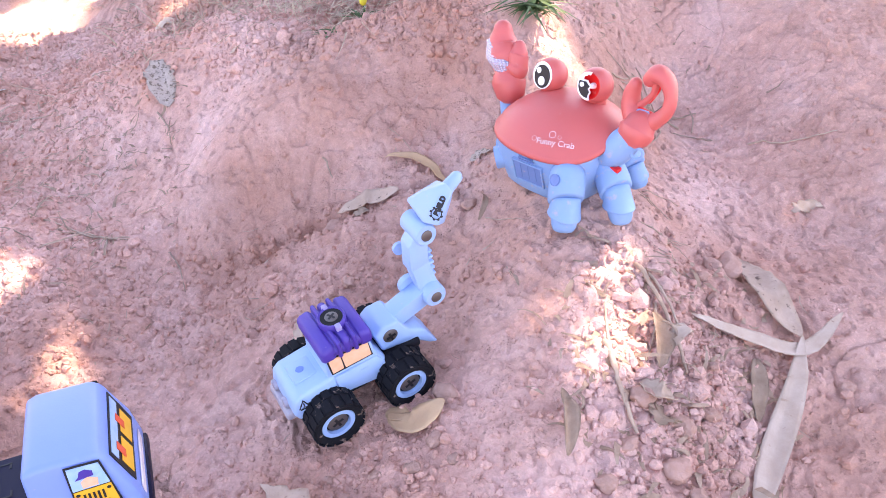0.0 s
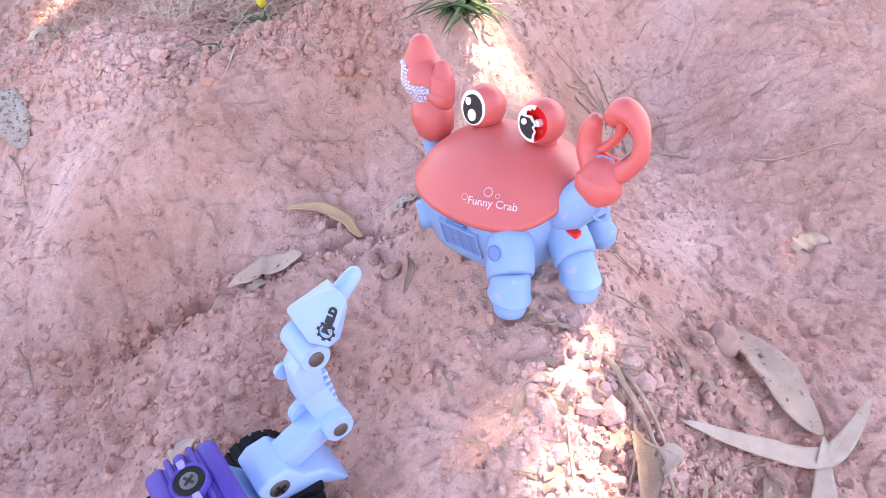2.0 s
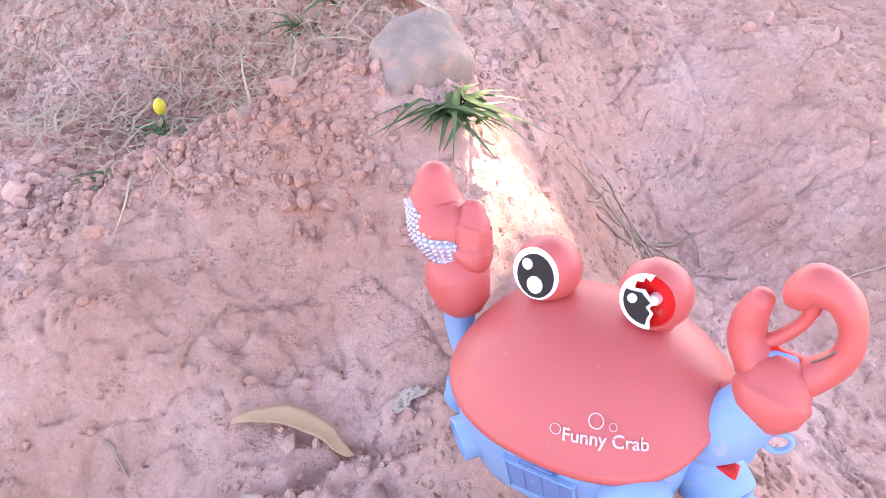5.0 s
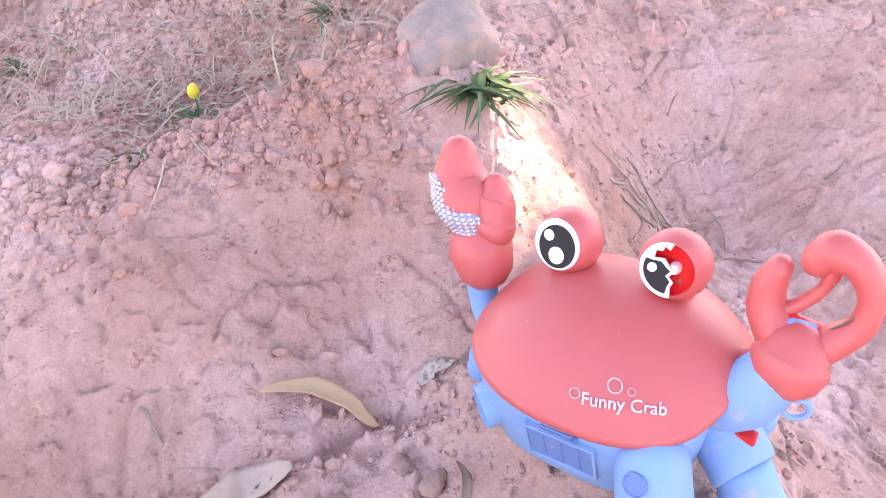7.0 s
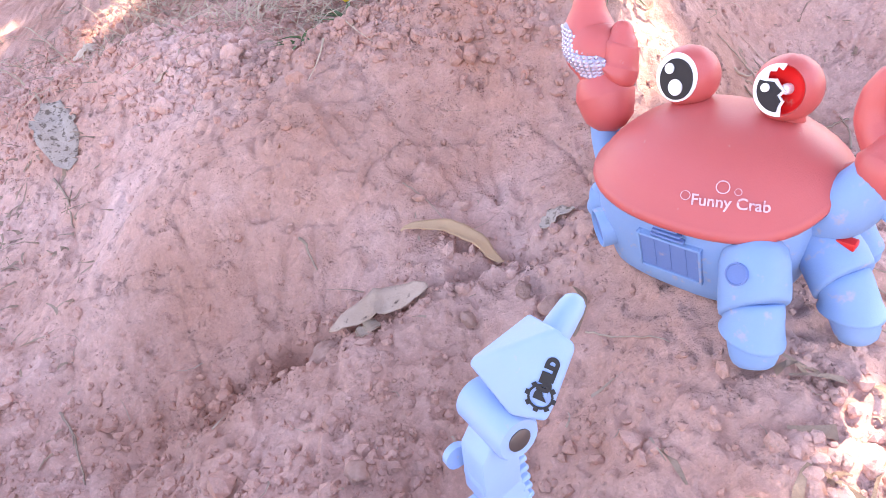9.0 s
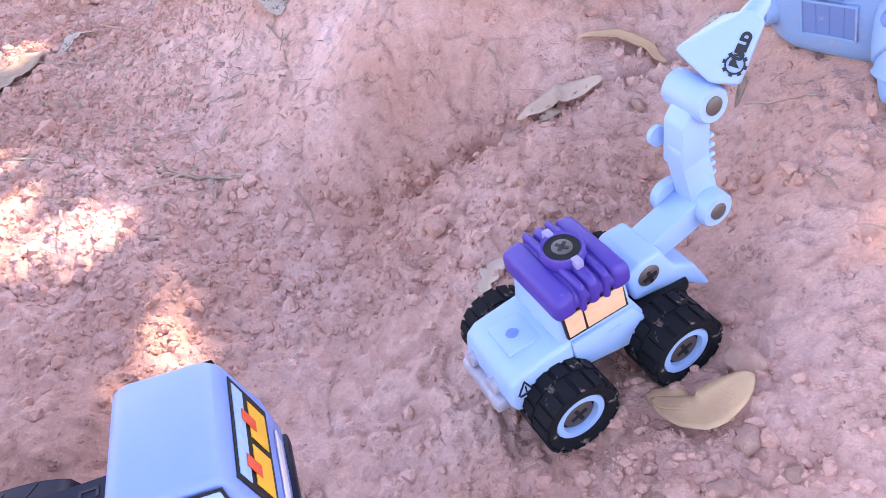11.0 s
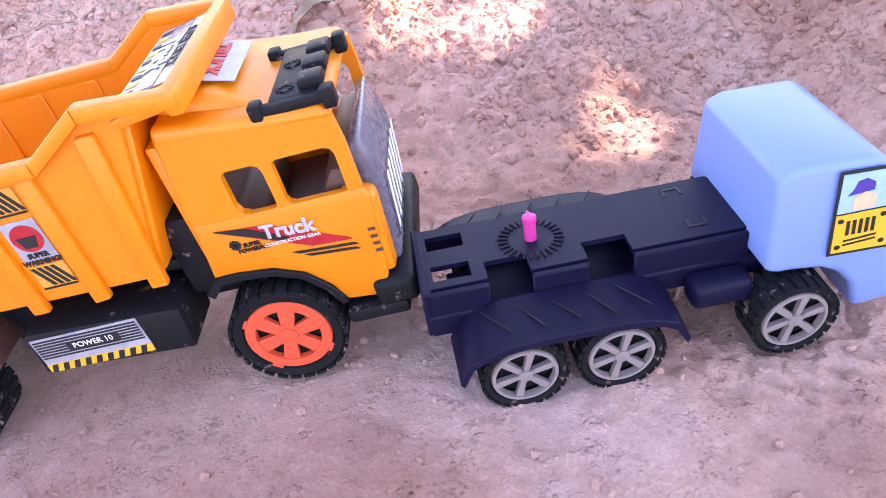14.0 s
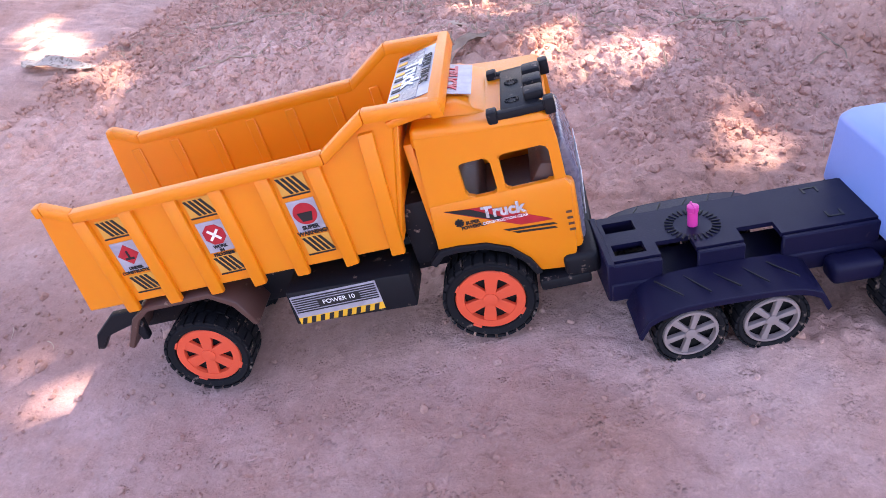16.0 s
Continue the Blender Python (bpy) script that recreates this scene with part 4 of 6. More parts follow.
    for side in (-1, 1):
        # the flank leans in towards the roof
        f = Matrix.Translation((0.0875, side * 0.0437, 0.0755)) @ Matrix.Rotation(radians(5.6 * side), 4, "X")
        def patch(name, pts, mat, lift, parent, label=""):
            b = bmesh.new()
            ya, yb = sorted((side * (0.0003 + 0.0004 * lift), side * (0.0007 + 0.0004 * lift)))
            prism(b, pts, ya, yb, 0, 1, None, f)
            return part(name, b, mat, parent, label)
        st = patch("window_sticker", [(-0.0145, -0.0215), (0.0155, -0.0225), (0.0095, 0.0215), (-0.0135, 0.0225)], BLACK, 0, cab, "black-edged sticker, pale blue above and orange below")
        patch("upper_panel", [(-0.0128, 0.001), (0.0112, 0.001), (0.0082, 0.0200), (-0.0120, 0.0208)], BLUE_PRINT, 1, st)
        patch("lower_panel", [(-0.0130, -0.0200), (0.0138, -0.0208), (0.0115, 0.000), (-0.0128, 0.000)], YELLOW_PRINT, 1, st)
        patch("pale_shape", [(-0.006, 0.002), (0.004, 0.002), (0.005, 0.008), (-0.001, 0.011), (-0.006, 0.008)], PEACH, 2, st)
        patch("blue_shape", [(-0.009, 0.010), (0.003, 0.011), (0.003, 0.015), (-0.001, 0.0175), (-0.005, 0.0165), (-0.0065, 0.0125)], PURPLE, 2, st)
        for k in range(5):
            patch("bar", [(-0.0075 + k * 0.0030, -0.011), (-0.0060 + k * 0.0030, -0.011), (-0.0060 + k * 0.0030, -0.0035), (-0.0075 + k * 0.0030, -0.0035)], BLACK, 2, st)
        for k in range(2):
            patch("bar", [(-0.008, -0.0145 - k * 0.0022), (0.0075, -0.0135 - k * 0.0022), (0.0075, -0.0127 - k * 0.0022), (-0.008, -0.0137 - k * 0.0022)], BLACK, 2, st)
        for x, z in ((-0.0105, -0.003), (0.0095, -0.003), (-0.0105, -0.017), (0.0105, -0.0175)):
            patch("rivet", [(x + 0.0015 * math.cos(a), z + 0.0012 * math.sin(a)) for a in np.linspace(0, 2 * math.pi, 9)[:-1]], BLACK, 2, st)
    # windscreen and nose stickers
    f = Matrix.Translation((0.1055, 0, 0.079)) @ Matrix.Rotation(radians(-17.5), 4, "Y")
    bm = bmesh.new()
    box(bm, 0.0002, 0.0008, -0.0335, 0.0335, -0.021, 0.012, 0, 1, f)
    ws = part("windscreen_sticker", bm, BLACK, cab, "black-edged sticker with pale blue and orange panels")
    bm = bmesh.new()
    box(bm, 0.0008, 0.0012, -0.030, 0.030, 0.001, 0.010, 0, 1, f)
    part("upper_panel", bm, BLUE_PRINT, ws)
    for y in (-0.018, 0.012):
        bm = bmesh.new()
        box(bm, 0.0010, 0.0014, y - 0.010, y + 0.015, -0.018, -0.003, 0, 1, f)
        part("lower_panel", bm, YELLOW_PRINT, ws)
        bm = bmesh.new()
        box(bm, 0.0014, 0.0018, y - 0.004, y + 0.004, -0.008, 0.004, 0.001, 1, f)
        part("orange_shape", bm, RED_ORANGE, ws)
    bm = bmesh.new()
    box(bm, 0.1136, 0.1149, -0.030, 0.030, 0.037, 0.049, 0.001, 1, Matrix.Translation((0, 0, 0)))
    part("nose_sticker", bm, PALE, cab)
    return t


flatbed_truck()


# ---- the drill truck: pale blue, purple roof, raised jointed arm ----
def drill_truck():
    base = Vector((0.02, 0.438, 0.05)) - 0.03 * Vector((-math.sin(radians(213.7)), math.cos(radians(213.7)), 0))
    t = thing("toy_drill_truck", "pale blue take-apart toy drill truck with purple roof and raised arm", "toy truck", pose(base.x, base.y, base.z + 0.0015, 0, 6, 213.7))
    for x in (0.069, 0.003):
        for side, y in ((-1, -0.026), (1, 0.036)):
            spoked_wheel(t, x, y, 0.0255, 0.0222, 0.025, side, SKY_BLUE, 0, 0.0145, "chunky black wheel with pale blue hub", 16, 0.003, 0.28, screw=True)
    bm = bmesh.new()
    box(bm, -0.022, 0.088, -0.021, 0.021, 0.020, 0.032, 0.003)
    for x in (0.069, 0.003):
        lathe(bm, [(0.004, -0.03), (0.004, 0.03)], (x, 0, 0.0255), "y", 10)
    box(bm, -0.024, 0.018, -0.019, 0.019, 0.030, 0.040, 0.003)
    part("chassis", bm, BLACK_PLASTIC, t)
    bm = bmesh.new()
    prism(bm, [(0.056, 0.030), (0.093, 0.027), (0.0965, 0.036), (0.0940, 0.0485), (0.088, 0.0530), (0.056, 0.0565)], -0.0195, 0.0272, 0.003, 3)
    box(bm, 0.066, 0.086, -0.008, 0.014, 0.0525, 0.0556, 0.001, 2)
    hood = part("hood", bm, SKY_BLUE, t)
    # a raised disc and bar, with the hole's shade painted dark blue
    bm = bmesh.new()
    lathe(bm, [(0.0032, 0.0545), (0.0032, 0.0560), (0.0022, 0.0561)], (0.077, 0.003, 0), "z", 16)
    box(bm, 0.0735, 0.0805, 0.002, 0.004, 0.0554, 0.0562)
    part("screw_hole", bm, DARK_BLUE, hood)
    bm = bmesh.new()
    prism(bm, [(0.090, 0.023), (0.1015, 0.024), (0.1005, 0.031), (0.092, 0.033)], -0.0195, 0.0195, 0.002)
    for y in (-0.011, 0.011):
        lathe(bm, [(0.0048, 0.093), (0.0048, 0.0985), (0.003, 0.0995)], (0, y, 0.037), "x", 14)
    part("front_bumper", bm, GREY_PRINT, t, "translucent grey front bumper")
    for side in (1,):
        y0, y1 = sorted((side * 0.0273, side * 0.0278))
        bm = bmesh.new()
        prism(bm, [(0.0915, 0.0405), (0.0825, 0.0410), (0.0865, 0.0495)], y0, y1)
        warn = part("warning_triangle", bm, BLACK, hood)
        bm = bmesh.new()
        prism(bm, [(0.0900, 0.0414), (0.0840, 0.0418), (0.0866, 0.0477)], *sorted((side * 0.0278, side * 0.0281)))
        part("field", bm, SKY_BLUE, warn)
        bm = bmesh.new()
        box(bm, 0.0863, 0.0872, *sorted((side * 0.0281, side * 0.0284)), 0.0433, 0.0465)
        box(bm, 0.0863, 0.0872, *sorted((side * 0.0281, side * 0.0284)), 0.0421, 0.0428)
        part("mark", bm, BLACK, warn)
        slab("printed_bar", 0.0830, 0.0905, side * 0.0273, 0.0387, 0.0397, BLACK, hood, side)
    bm = bmesh.new()
    prism(bm, [(0.0570, 0.032), (0.0160, 0.0265), (0.0095, 0.040), (0.0200, 0.0600), (0.0215, 0.0780), (0.0605, 0.0780), (0.0625, 0.0520)], -0.0225, 0.0225, 0.0022, 2, lambda v: (v.x, v.y * (1 - 4 * max(0, v.z - 0.058)), v.z))
    for side in (-1, 1):
        y0, y1 = sorted((side * 0.021, side * 0.0245))
        prism(bm, [(0.0555, 0.034), (0.0170, 0.0285), (0.0110, 0.040), (0.0200, 0.0560), (0.0575, 0.0545)], y0, y1, 0.0012)
        box(bm, 0.029, 0.036, *sorted((side * 0.0244, side * 0.0249)), 0.0485, 0.0500)
    bm.transform(Matrix.Translation((0, 0.0035, 0)))
    cab = part("cab", bm, SKY_BLUE, t)
    for side in (-1, 1):
        lean = Matrix.Translation((0, 0.0035 + side * 0.0229, 0.060)) @ Matrix.Rotation(radians(5.0 * side), 4, "X")
        bm = bmesh.new()
        prism(bm, [(0.0585, -0.0015), (0.0225, -0.0010), (0.0240, 0.0150), (0.0600, 0.0150)], *sorted((side * -0.0015, side * 0.0006)), 0, 1, None, lean)
        win = part("window", bm, BLACK, cab, "peach window print with black frame")
        for a, b in ((0.0575, 0.0480), (0.0465, 0.0240)):
            bm = bmesh.new()
            prism(bm, [(a, 0.0000), (b, 0.0003), (b + 0.0005, 0.0138), (a + 0.001, 0.0138)], *sorted((side * 0.0006, side * 0.0010)), 0, 1, None, lean)
            part("pane", bm, PEACH, win)
    # roof: ribbed purple cushion with a screw well
    lower_it = Matrix.Translation((0.041, 0.003, 0.0745)) @ Matrix.Diagonal((0.88, 0.92, 0.66, 1)) @ Matrix.Translation((-0.041, 0, -0.075))
    bm = bmesh.new()
    box(bm, 0.0150, 0.0680, -0.0212, 0.0272, 0.0735, 0.0886, 0.006, 4)
    for x0, x1, zt, y in ((0.0138, 0.0285, 0.0896, 0.0252), (0.0300, 0.0350, 0.0904, 0.0257), (0.0362, 0.0458, 0.0900, 0.0255), (0.0470, 0.0520, 0.0904, 0.0257), (0.0535, 0.0692, 0.0896, 0.0252)):
        box(bm, x0, x1, 0.003 - y, 0.003 + y, 0.0728, zt, 0.0024 if x1 - x0 < 0.006 else 0.0045, 4)
    for v in bm.verts:
        if v.co.z > 0.08:
            v.co.z -= 5.0 * (v.co.x - 0.0415) ** 2 + 2.5 * (v.co.y - 0.003) ** 2 - 0.0016
        v.co.x = 0.0412 + (v.co.x - 0.0415) * 0.80
    bm.transform(lower_it.inverted())
    lathe(bm, [(0.0128, 0.094), (0.0128, 0.1036), (0.0121, 0.1048), (0.0110, 0.1046), (0.0104, 0.1032), (0.0, 0.1031)], (0.041, 0.0, 0), "z", 28)
    bm.transform(lower_it)
    roof = part("roof", bm, PURPLE, t, "padded purple plastic roof")
    # the well is shallow; a near-black disc paints the shade of its depth
    bm = bmesh.new()
    lathe(bm, [(0.0102, 0.1026), (0.0102, 0.1034), (0.0002, 0.1034)], (0.041, 0, 0), "z", 24)
    bm.transform(lower_it)
    part("screw_well", bm, WELL, roof)
    bm = bmesh.new()
    lathe(bm, [(0.0060, 0.1034), (0.0060, 0.1039), (0.0046, 0.1044)], (0.041, 0, 0), "z", 20)
    bm.transform(lower_it)
    screw = part("screw", bm, GREY_METAL, roof)
    bm = bmesh.new()
    for a in (30, 120):
        box(bm, -0.0040, 0.0040, -0.0010, 0.0010, 0.1042, 0.1048, 0, 1, pose(0.041, 0, 0, 0, 0, a))
    bm.transform(lower_it)
    part("cross_slot", bm, BLACK, screw)
    for y in (-0.0135, 0.0135):
        bm = bmesh.new()
        box(bm, 0.0385, 0.0435, y - 0.0030, y + 0.0030, 0.0985, 0.1052, 0.0008, 2)
        bm.transform(lower_it)
        part("pale_tab", bm, LILAC, roof)
    # arm
    bm = bmesh.new()
    prism(bm, [(-0.034, 0.024), (-0.018, 0.038), (0.010, 0.042), (0.014, 0.062), (0.006, 0.068), (-0.008, 0.068), (-0.016, 0.052), (-0.030, 0.044), (-0.042, 0.020)], -0.016, 0.016, 0.0025, 3)
    turret = part("arm_base", bm, SKY_BLUE, t)
    bm = bmesh.new()
    lathe(bm, [(0.0066, 0.0135), (0.0066, 0.0165), (0.0052, 0.0172)], (0.001, 0, 0.0565), "y", 22)
    part("bolt", bm, GREY_METAL, turret)
    bm = bmesh.new()
    for a in (15, 105):
        box(bm, -0.0042, 0.0042, 0.0170, 0.0178, -0.0010, 0.0010, 0, 1, pose(0.001, 0, 0.0565) @ Matrix.Rotation(radians(a), 4, "Y"))
    part("cross_slot", bm, BLACK, turret)
    def link_arm(name, a, b, y0, y1, r0, r1, mat=SKY_BLUE):
        """A flat arm with round ends between the pins a and b."""
        a2, b2 = Vector((a[0], 0, a[1])), Vector((b[0], 0, b[1]))
        d = (b2 - a2).normalized()
        ang = math.atan2(d.z, d.x)
        pts = [(a[0] + r0 * math.cos(ang + math.pi / 2 + k * math.pi / 8), a[1] + r0 * math.sin(ang + math.pi / 2 + k * math.pi / 8)) for k in range(9)]
        pts += [(b[0] + r1 * math.cos(ang - math.pi / 2 + k * math.pi / 8), b[1] + r1 * math.sin(ang - math.pi / 2 + k * math.pi / 8)) for k in range(9)]
        bm = bmesh.new()
        prism(bm, pts, y0, y1, 0.001, 2)
        return bm
    P0, P1, P2 = (-0.004, 0.058), (-0.046, 0.0715), (-0.0485, 0.1315)
    bm = link_arm("", P0, P1, -0.0085, 0.0085, 0.0075, 0.0085)
    lower = part("lower_arm", bm, SKY_BLUE, t)
    bm = link_arm("", (-0.034, 0.074), P1, -0.014, -0.008, 0.0095, 0.0105)
    lathe(bm, [(0.0100, -0.010), (0.0100, 0.013), (0.0090, 0.0145)], (P1[0], 0, P1[1]), "y", 24)
    part("elbow", bm, SKY_BLUE, lower)
    lean_over = Matrix.Translation((0, 0.0068, 0)) @ Matrix(((1, 0, 0, 0), (0, 1, -0.095, 0), (0, 0, 1, 0), (0, 0, 0, 1)))
    bm = link_arm("", P1, (-0.0400, 0.107), -0.0065, 0.0065, 0.0085, 0.0085)
    bm.transform(lean_over)
    upper = part("upper_arm", bm, SKY_BLUE, t)
    bm = bmesh.new()
    prism(bm, [(-0.049, 0.101), (-0.031, 0.099), (-0.034, 0.123), (-0.041, 0.131), (-0.054, 0.131), (-0.051, 0.119)], -0.0075, 0.0075, 0.0018)
    bm.transform(lean_over)
    part("fork", bm, SKY_BLUE, upper)
    for k in range(5):
        bm = bmesh.new()
        box(bm, -0.0535, -0.0485, -0.0068, 0.0068, 0.087 + k * 0.0055, 0.0895 + k * 0.0055, 0.0007, 1)
        bm.transform(lean_over)
        part("ridge", bm, SKY_BLUE, upper)
    bm = bmesh.new()
    lathe(bm, [(0.0095, -0.013), (0.0095, 0.0115), (0.0085, 0.0128)], (P2[0], 0, P2[1]), "y", 24)
    bm.transform(lean_over)
    part("knuckle", bm, SKY_BLUE, upper)
    lathe((bm := bmesh.new()), [(0.0055, -0.0135), (0.0055, -0.0105)], (-0.033, 0, 0.111), "y", 14)
    bm.transform(lean_over)
    part("peg", bm, SKY_BLUE, upper)
    for (x, z), y in ((P1, 0.0142), (P2, 0.0125)):
        bm = bmesh.new()
        lathe(bm, [(0.0048, y - 0.001), (0.0048, y + 0.0008), (0.0036, y + 0.0013)], (x, 0, z), "y", 18)
        bm.transform(lean_over)
        part("pin", bm, GREY_METAL, upper)
    # head: a wedge with a broad sloping top, a lettered cheek and a blunt round bit
    a, b, c = Vector((-0.0768, -0.0180, 0.1585)), Vector((-0.0470, -0.0195, 0.1525)), Vector((-0.0476, 0.0038, 0.1430))
    d, e, f = Vector((-0.0718, 0.0039, 0.1705)), Vector((-0.0743, 0.0109, 0.1660)), Vector((-0.0559, 0.0140, 0.1421))

    def wedge(tmp):
        for p in (a, b, c, d, e, f, a + Vector((-0.002, 0.000, -0.014)), b + Vector((-0.011, 0.001, -0.010)), e + Vector((-0.002, -0.007, -0.012)), f + Vector((-0.010, -0.008, -0.008))):
            tmp.verts.new(p)
        made = bmesh.ops.convex_hull(tmp, input=tmp.verts)
        bmesh.ops.delete(tmp, geom=[g for g in made["geom_interior"] if isinstance(g, bmesh.types.BMVert)], context="VERTS")
        bmesh.ops.dissolve_limit(tmp, angle_limit=radians(9), verts=tmp.verts, edges=tmp.edges)
    bm = bmesh.new()
    bevelled(bm, wedge, 0.0017, 3)
    head = part("drill_head", bm, SKY_BLUE, t)
    bm = bmesh.new()
    limb(bm, [(-0.0690, -0.0020, 0.1545), (-0.0780, -0.0042, 0.1585), (-0.0880, -0.0068, 0.1620)], [0.0062, 0.0058, 0.0050], 18, 3)
    part("drill_tip", bm, SKY_BLUE, head, "blunt round bit with scuffed end")
    along = (e - f).normalized()
    out = along.cross(c - f).normalized()
    cheek = Matrix((along, out.cross(along), out)).transposed().to_4x4()
    cheek.translation = f.lerp(e, 0.50).lerp(c.lerp(d, 0.50), 0.45) + out * 0.0004
    lettering("lettering", "BUILD", 0.0058, cheek, BLACK, head, bold=0.0005)
    bm = bmesh.new()
    lathe(bm, [(0.0046, 0), (0.0046, 0.0003), (0.0038, 0.0003), (0.0038, 0)], (-0.0068, 0.0002, 0), "z", 20, close=True)
    for k in range(8):
        box(bm, -0.0009, 0.0009, 0.0044, 0.0056, 0, 0.0003, 0, 1, pose(-0.0068, 0.0002, 0, 0, 0, 45 * k))
    bm.transform(cheek)
    part("cog_mark", bm, BLACK, head)
    return t


drill_truck()


# ---- the crab ----
def crab():
    t = thing("toy_crab", "coral and blue plastic crab toy with raised pincers, one eye broken", "toy crab", pose(0.1535, 0.6315, 0.14, 4, 0, 225))
    # shell: domed top with a rolled lip, drawn up at the flanks
    def rim(a):
        c, s = math.cos(a), math.sin(a)
        q = (abs(c) ** 2.35 + abs(s) ** 2.35) ** (-1 / 2.35)
        return Vector((-0.008 + 0.0555 * c * q, 0.0615 * s * q, 0.0545 + (0.013 * abs(s) ** 7 if s > 0 else 0.004 * s * s) + 0.004 * max(0, -c)))
    top = Vector((-0.014, 0.002, 0.0850))
    bm = bmesh.new()
    N, M = 64, 16
    rings = []
    for j in range(1, M + 1):
        r = j / M
        ring = []
        for k in range(N):
            e = rim(2 * math.pi * k / N)
            v = top.lerp(e, r)
            v.z = e.z + (top.z - e.z) * (1 - r ** 2.3) ** 0.75
            ring.append(bm.verts.new(v))
        rings.append(ring)
    lip = [(1.020, -0.0010), (1.040, -0.0024), (1.050, -0.0045), (1.040, -0.0066), (0.99, -0.0076), (0.9, -0.004)]
    for f, dz in lip:
        rings.append([bm.verts.new(Vector((-0.008, 0, 0)) * (1 - f) + Vector((rim(2 * math.pi * k / N).x, rim(2 * math.pi * k / N).y, 0)) * f + Vector((0, 0, rim(2 * math.pi * k / N).z + dz))) for k in range(N)])
    tip = bm.verts.new(top)
    for k in range(N):
        bm.faces.new((tip, rings[0][k], rings[0][(k + 1) % N]))
    for p, q in zip(rings, rings[1:]):
        for k in range(N):
            bm.faces.new((p[k], q[k], q[(k + 1) % N], p[(k + 1) % N]))
    bm.faces.new(rings[-1])
    limb(bm, [(-0.012, 0.056, 0.0640), (-0.013, 0.066, 0.0705), (-0.014, 0.073, 0.0790)], [0.0050, 0.0052, 0.0060], 14, 4)
    surface = BVHTree.FromBMesh(bm)
    shell = part("shell", bm, CORAL, t, "domed coral red shell with white print", sharp=0)
    # print on the front of the shell, laid on the dome
    aim = Vector((0.0385, 0.0285, 0.0655))
    out = (aim - Vector((-0.012, 0.0, 0.030))).normalized()
    across = Vector((-0.36, 0.93, 0.0)).normalized()
    across = (across - out * across.dot(out)).normalized()
    up = out.cross(across)
    m = Matrix((across, up, out)).transposed().to_4x4()
    m.translation = aim

    def lay(ob, base):
        """Presses flat print on to the dome."""
        for vert in ob.data.vertices:
            flat = m.inverted() @ base @ vert.co
            hit_, normal, _, _ = surface.ray_cast(m @ Vector((flat.x, flat.y, 0.05)), -out)
            if hit_:
                vert.co = base.inverted() @ (hit_ + out * (0.0005 + flat.z))

    words = lettering("lettering", "Funny Crab", 0.0074, m, WORN, shell, "pale printed words", 0.0002, 0.0001)
    lay(words, Matrix.Identity(4))
    for k, (dx, dy, r) in enumerate(((-0.0040, 0.0072, 0.0032), (0.0028, 0.0056, 0.0017), (-0.0200, 0.0018, 0.0023))):
        bm = bmesh.new()
        lathe(bm, [(r, 0), (r, 0.0003), (r * 0.84, 0.0003), (r * 0.84, 0)], (dx, dy, 0), "z", 24, close=True)
        bm.transform(m)
        lay(part("bubble_print", bm, WORN, shell), Matrix.Identity(4))
    # body
    bm = bmesh.new()
    rings = []
    for z, ax, ay in ((-0.004, 0.030, 0.034), (0.000, 0.041, 0.044), (0.005, 0.0460, 0.049), (0.012, 0.0480, 0.0515), (0.032, 0.0535, 0.0565), (0.046, 0.0545, 0.0575), (0.052, 0.0535, 0.0570), (0.056, 0.048, 0.052), (0.066, 0.034, 0.038)):
        ring = []
        for k in range(48):
            a = 2 * math.pi * k / 48
            c, s = math.cos(a), math.sin(a)
            q = (abs(c) ** 3.2 + abs(s) ** 3.2) ** (-1 / 3.2)
            ring.append(bm.verts.new((-0.010 + ax * q * c, ay * q * s, z)))
        rings.append(ring)
    for p, q in zip(rings, rings[1:]):
        for k in range(48):
            bm.faces.new((p[k], p[(k + 1) % 48], q[(k + 1) % 48], q[k]))
    bm.faces.new(rings[0]), bm.faces.new(rings[-1])
    body = part("body", bm, CRAB_BLUE, t, "dusty blue plastic body", sharp=0)
    f = Matrix.Translation((0.0432, 0.0030, 0.0278)) @ Matrix.Rotation(radians(2), 4, "Z") @ Matrix.Rotation(radians(14), 4, "Y")
    bm = bmesh.new()
    for y0, y1, z0, z1 in ((-0.0185, -0.0168, -0.0130, 0.0115), (0.0150, 0.0165, -0.0130, 0.0115), (-0.0168, 0.0150, 0.0100, 0.0115), (-0.0168, 0.0150, -0.0130, -0.0115)):
        box(bm, -0.004, 0.0009, y0, y1, z0, z1, 0.0003, 1, f)
    part("panel_frame", bm, CRAB_BLUE, body)
    bm = bmesh.new()
    box(bm, -0.004, 0.0001, -0.0168, 0.0150, -0.0115, 0.0100, 0.0003, 1, f)
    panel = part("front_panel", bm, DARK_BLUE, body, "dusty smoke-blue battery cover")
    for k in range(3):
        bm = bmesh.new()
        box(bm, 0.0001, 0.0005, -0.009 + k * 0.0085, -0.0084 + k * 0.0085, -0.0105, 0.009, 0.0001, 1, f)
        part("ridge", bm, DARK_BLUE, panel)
    # slots are raised strips, their shade painted in darker blue
    for k in range(3):
        bm = bmesh.new()
        box(bm, -0.002, 0.0012, -0.010 + k * 0.0012, 0.008 - k * 0.0015, 0.0132 + k * 0.0030, 0.0146 + k * 0.0030, 0.0004, 1, f)
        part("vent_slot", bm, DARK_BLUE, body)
    bm = bmesh.new()
    g = Matrix.Translation((0.0345, -0.0440, 0.0240)) @ Matrix.Rotation(radians(-38), 4, "Z") @ Matrix.Rotation(radians(8), 4, "Y")
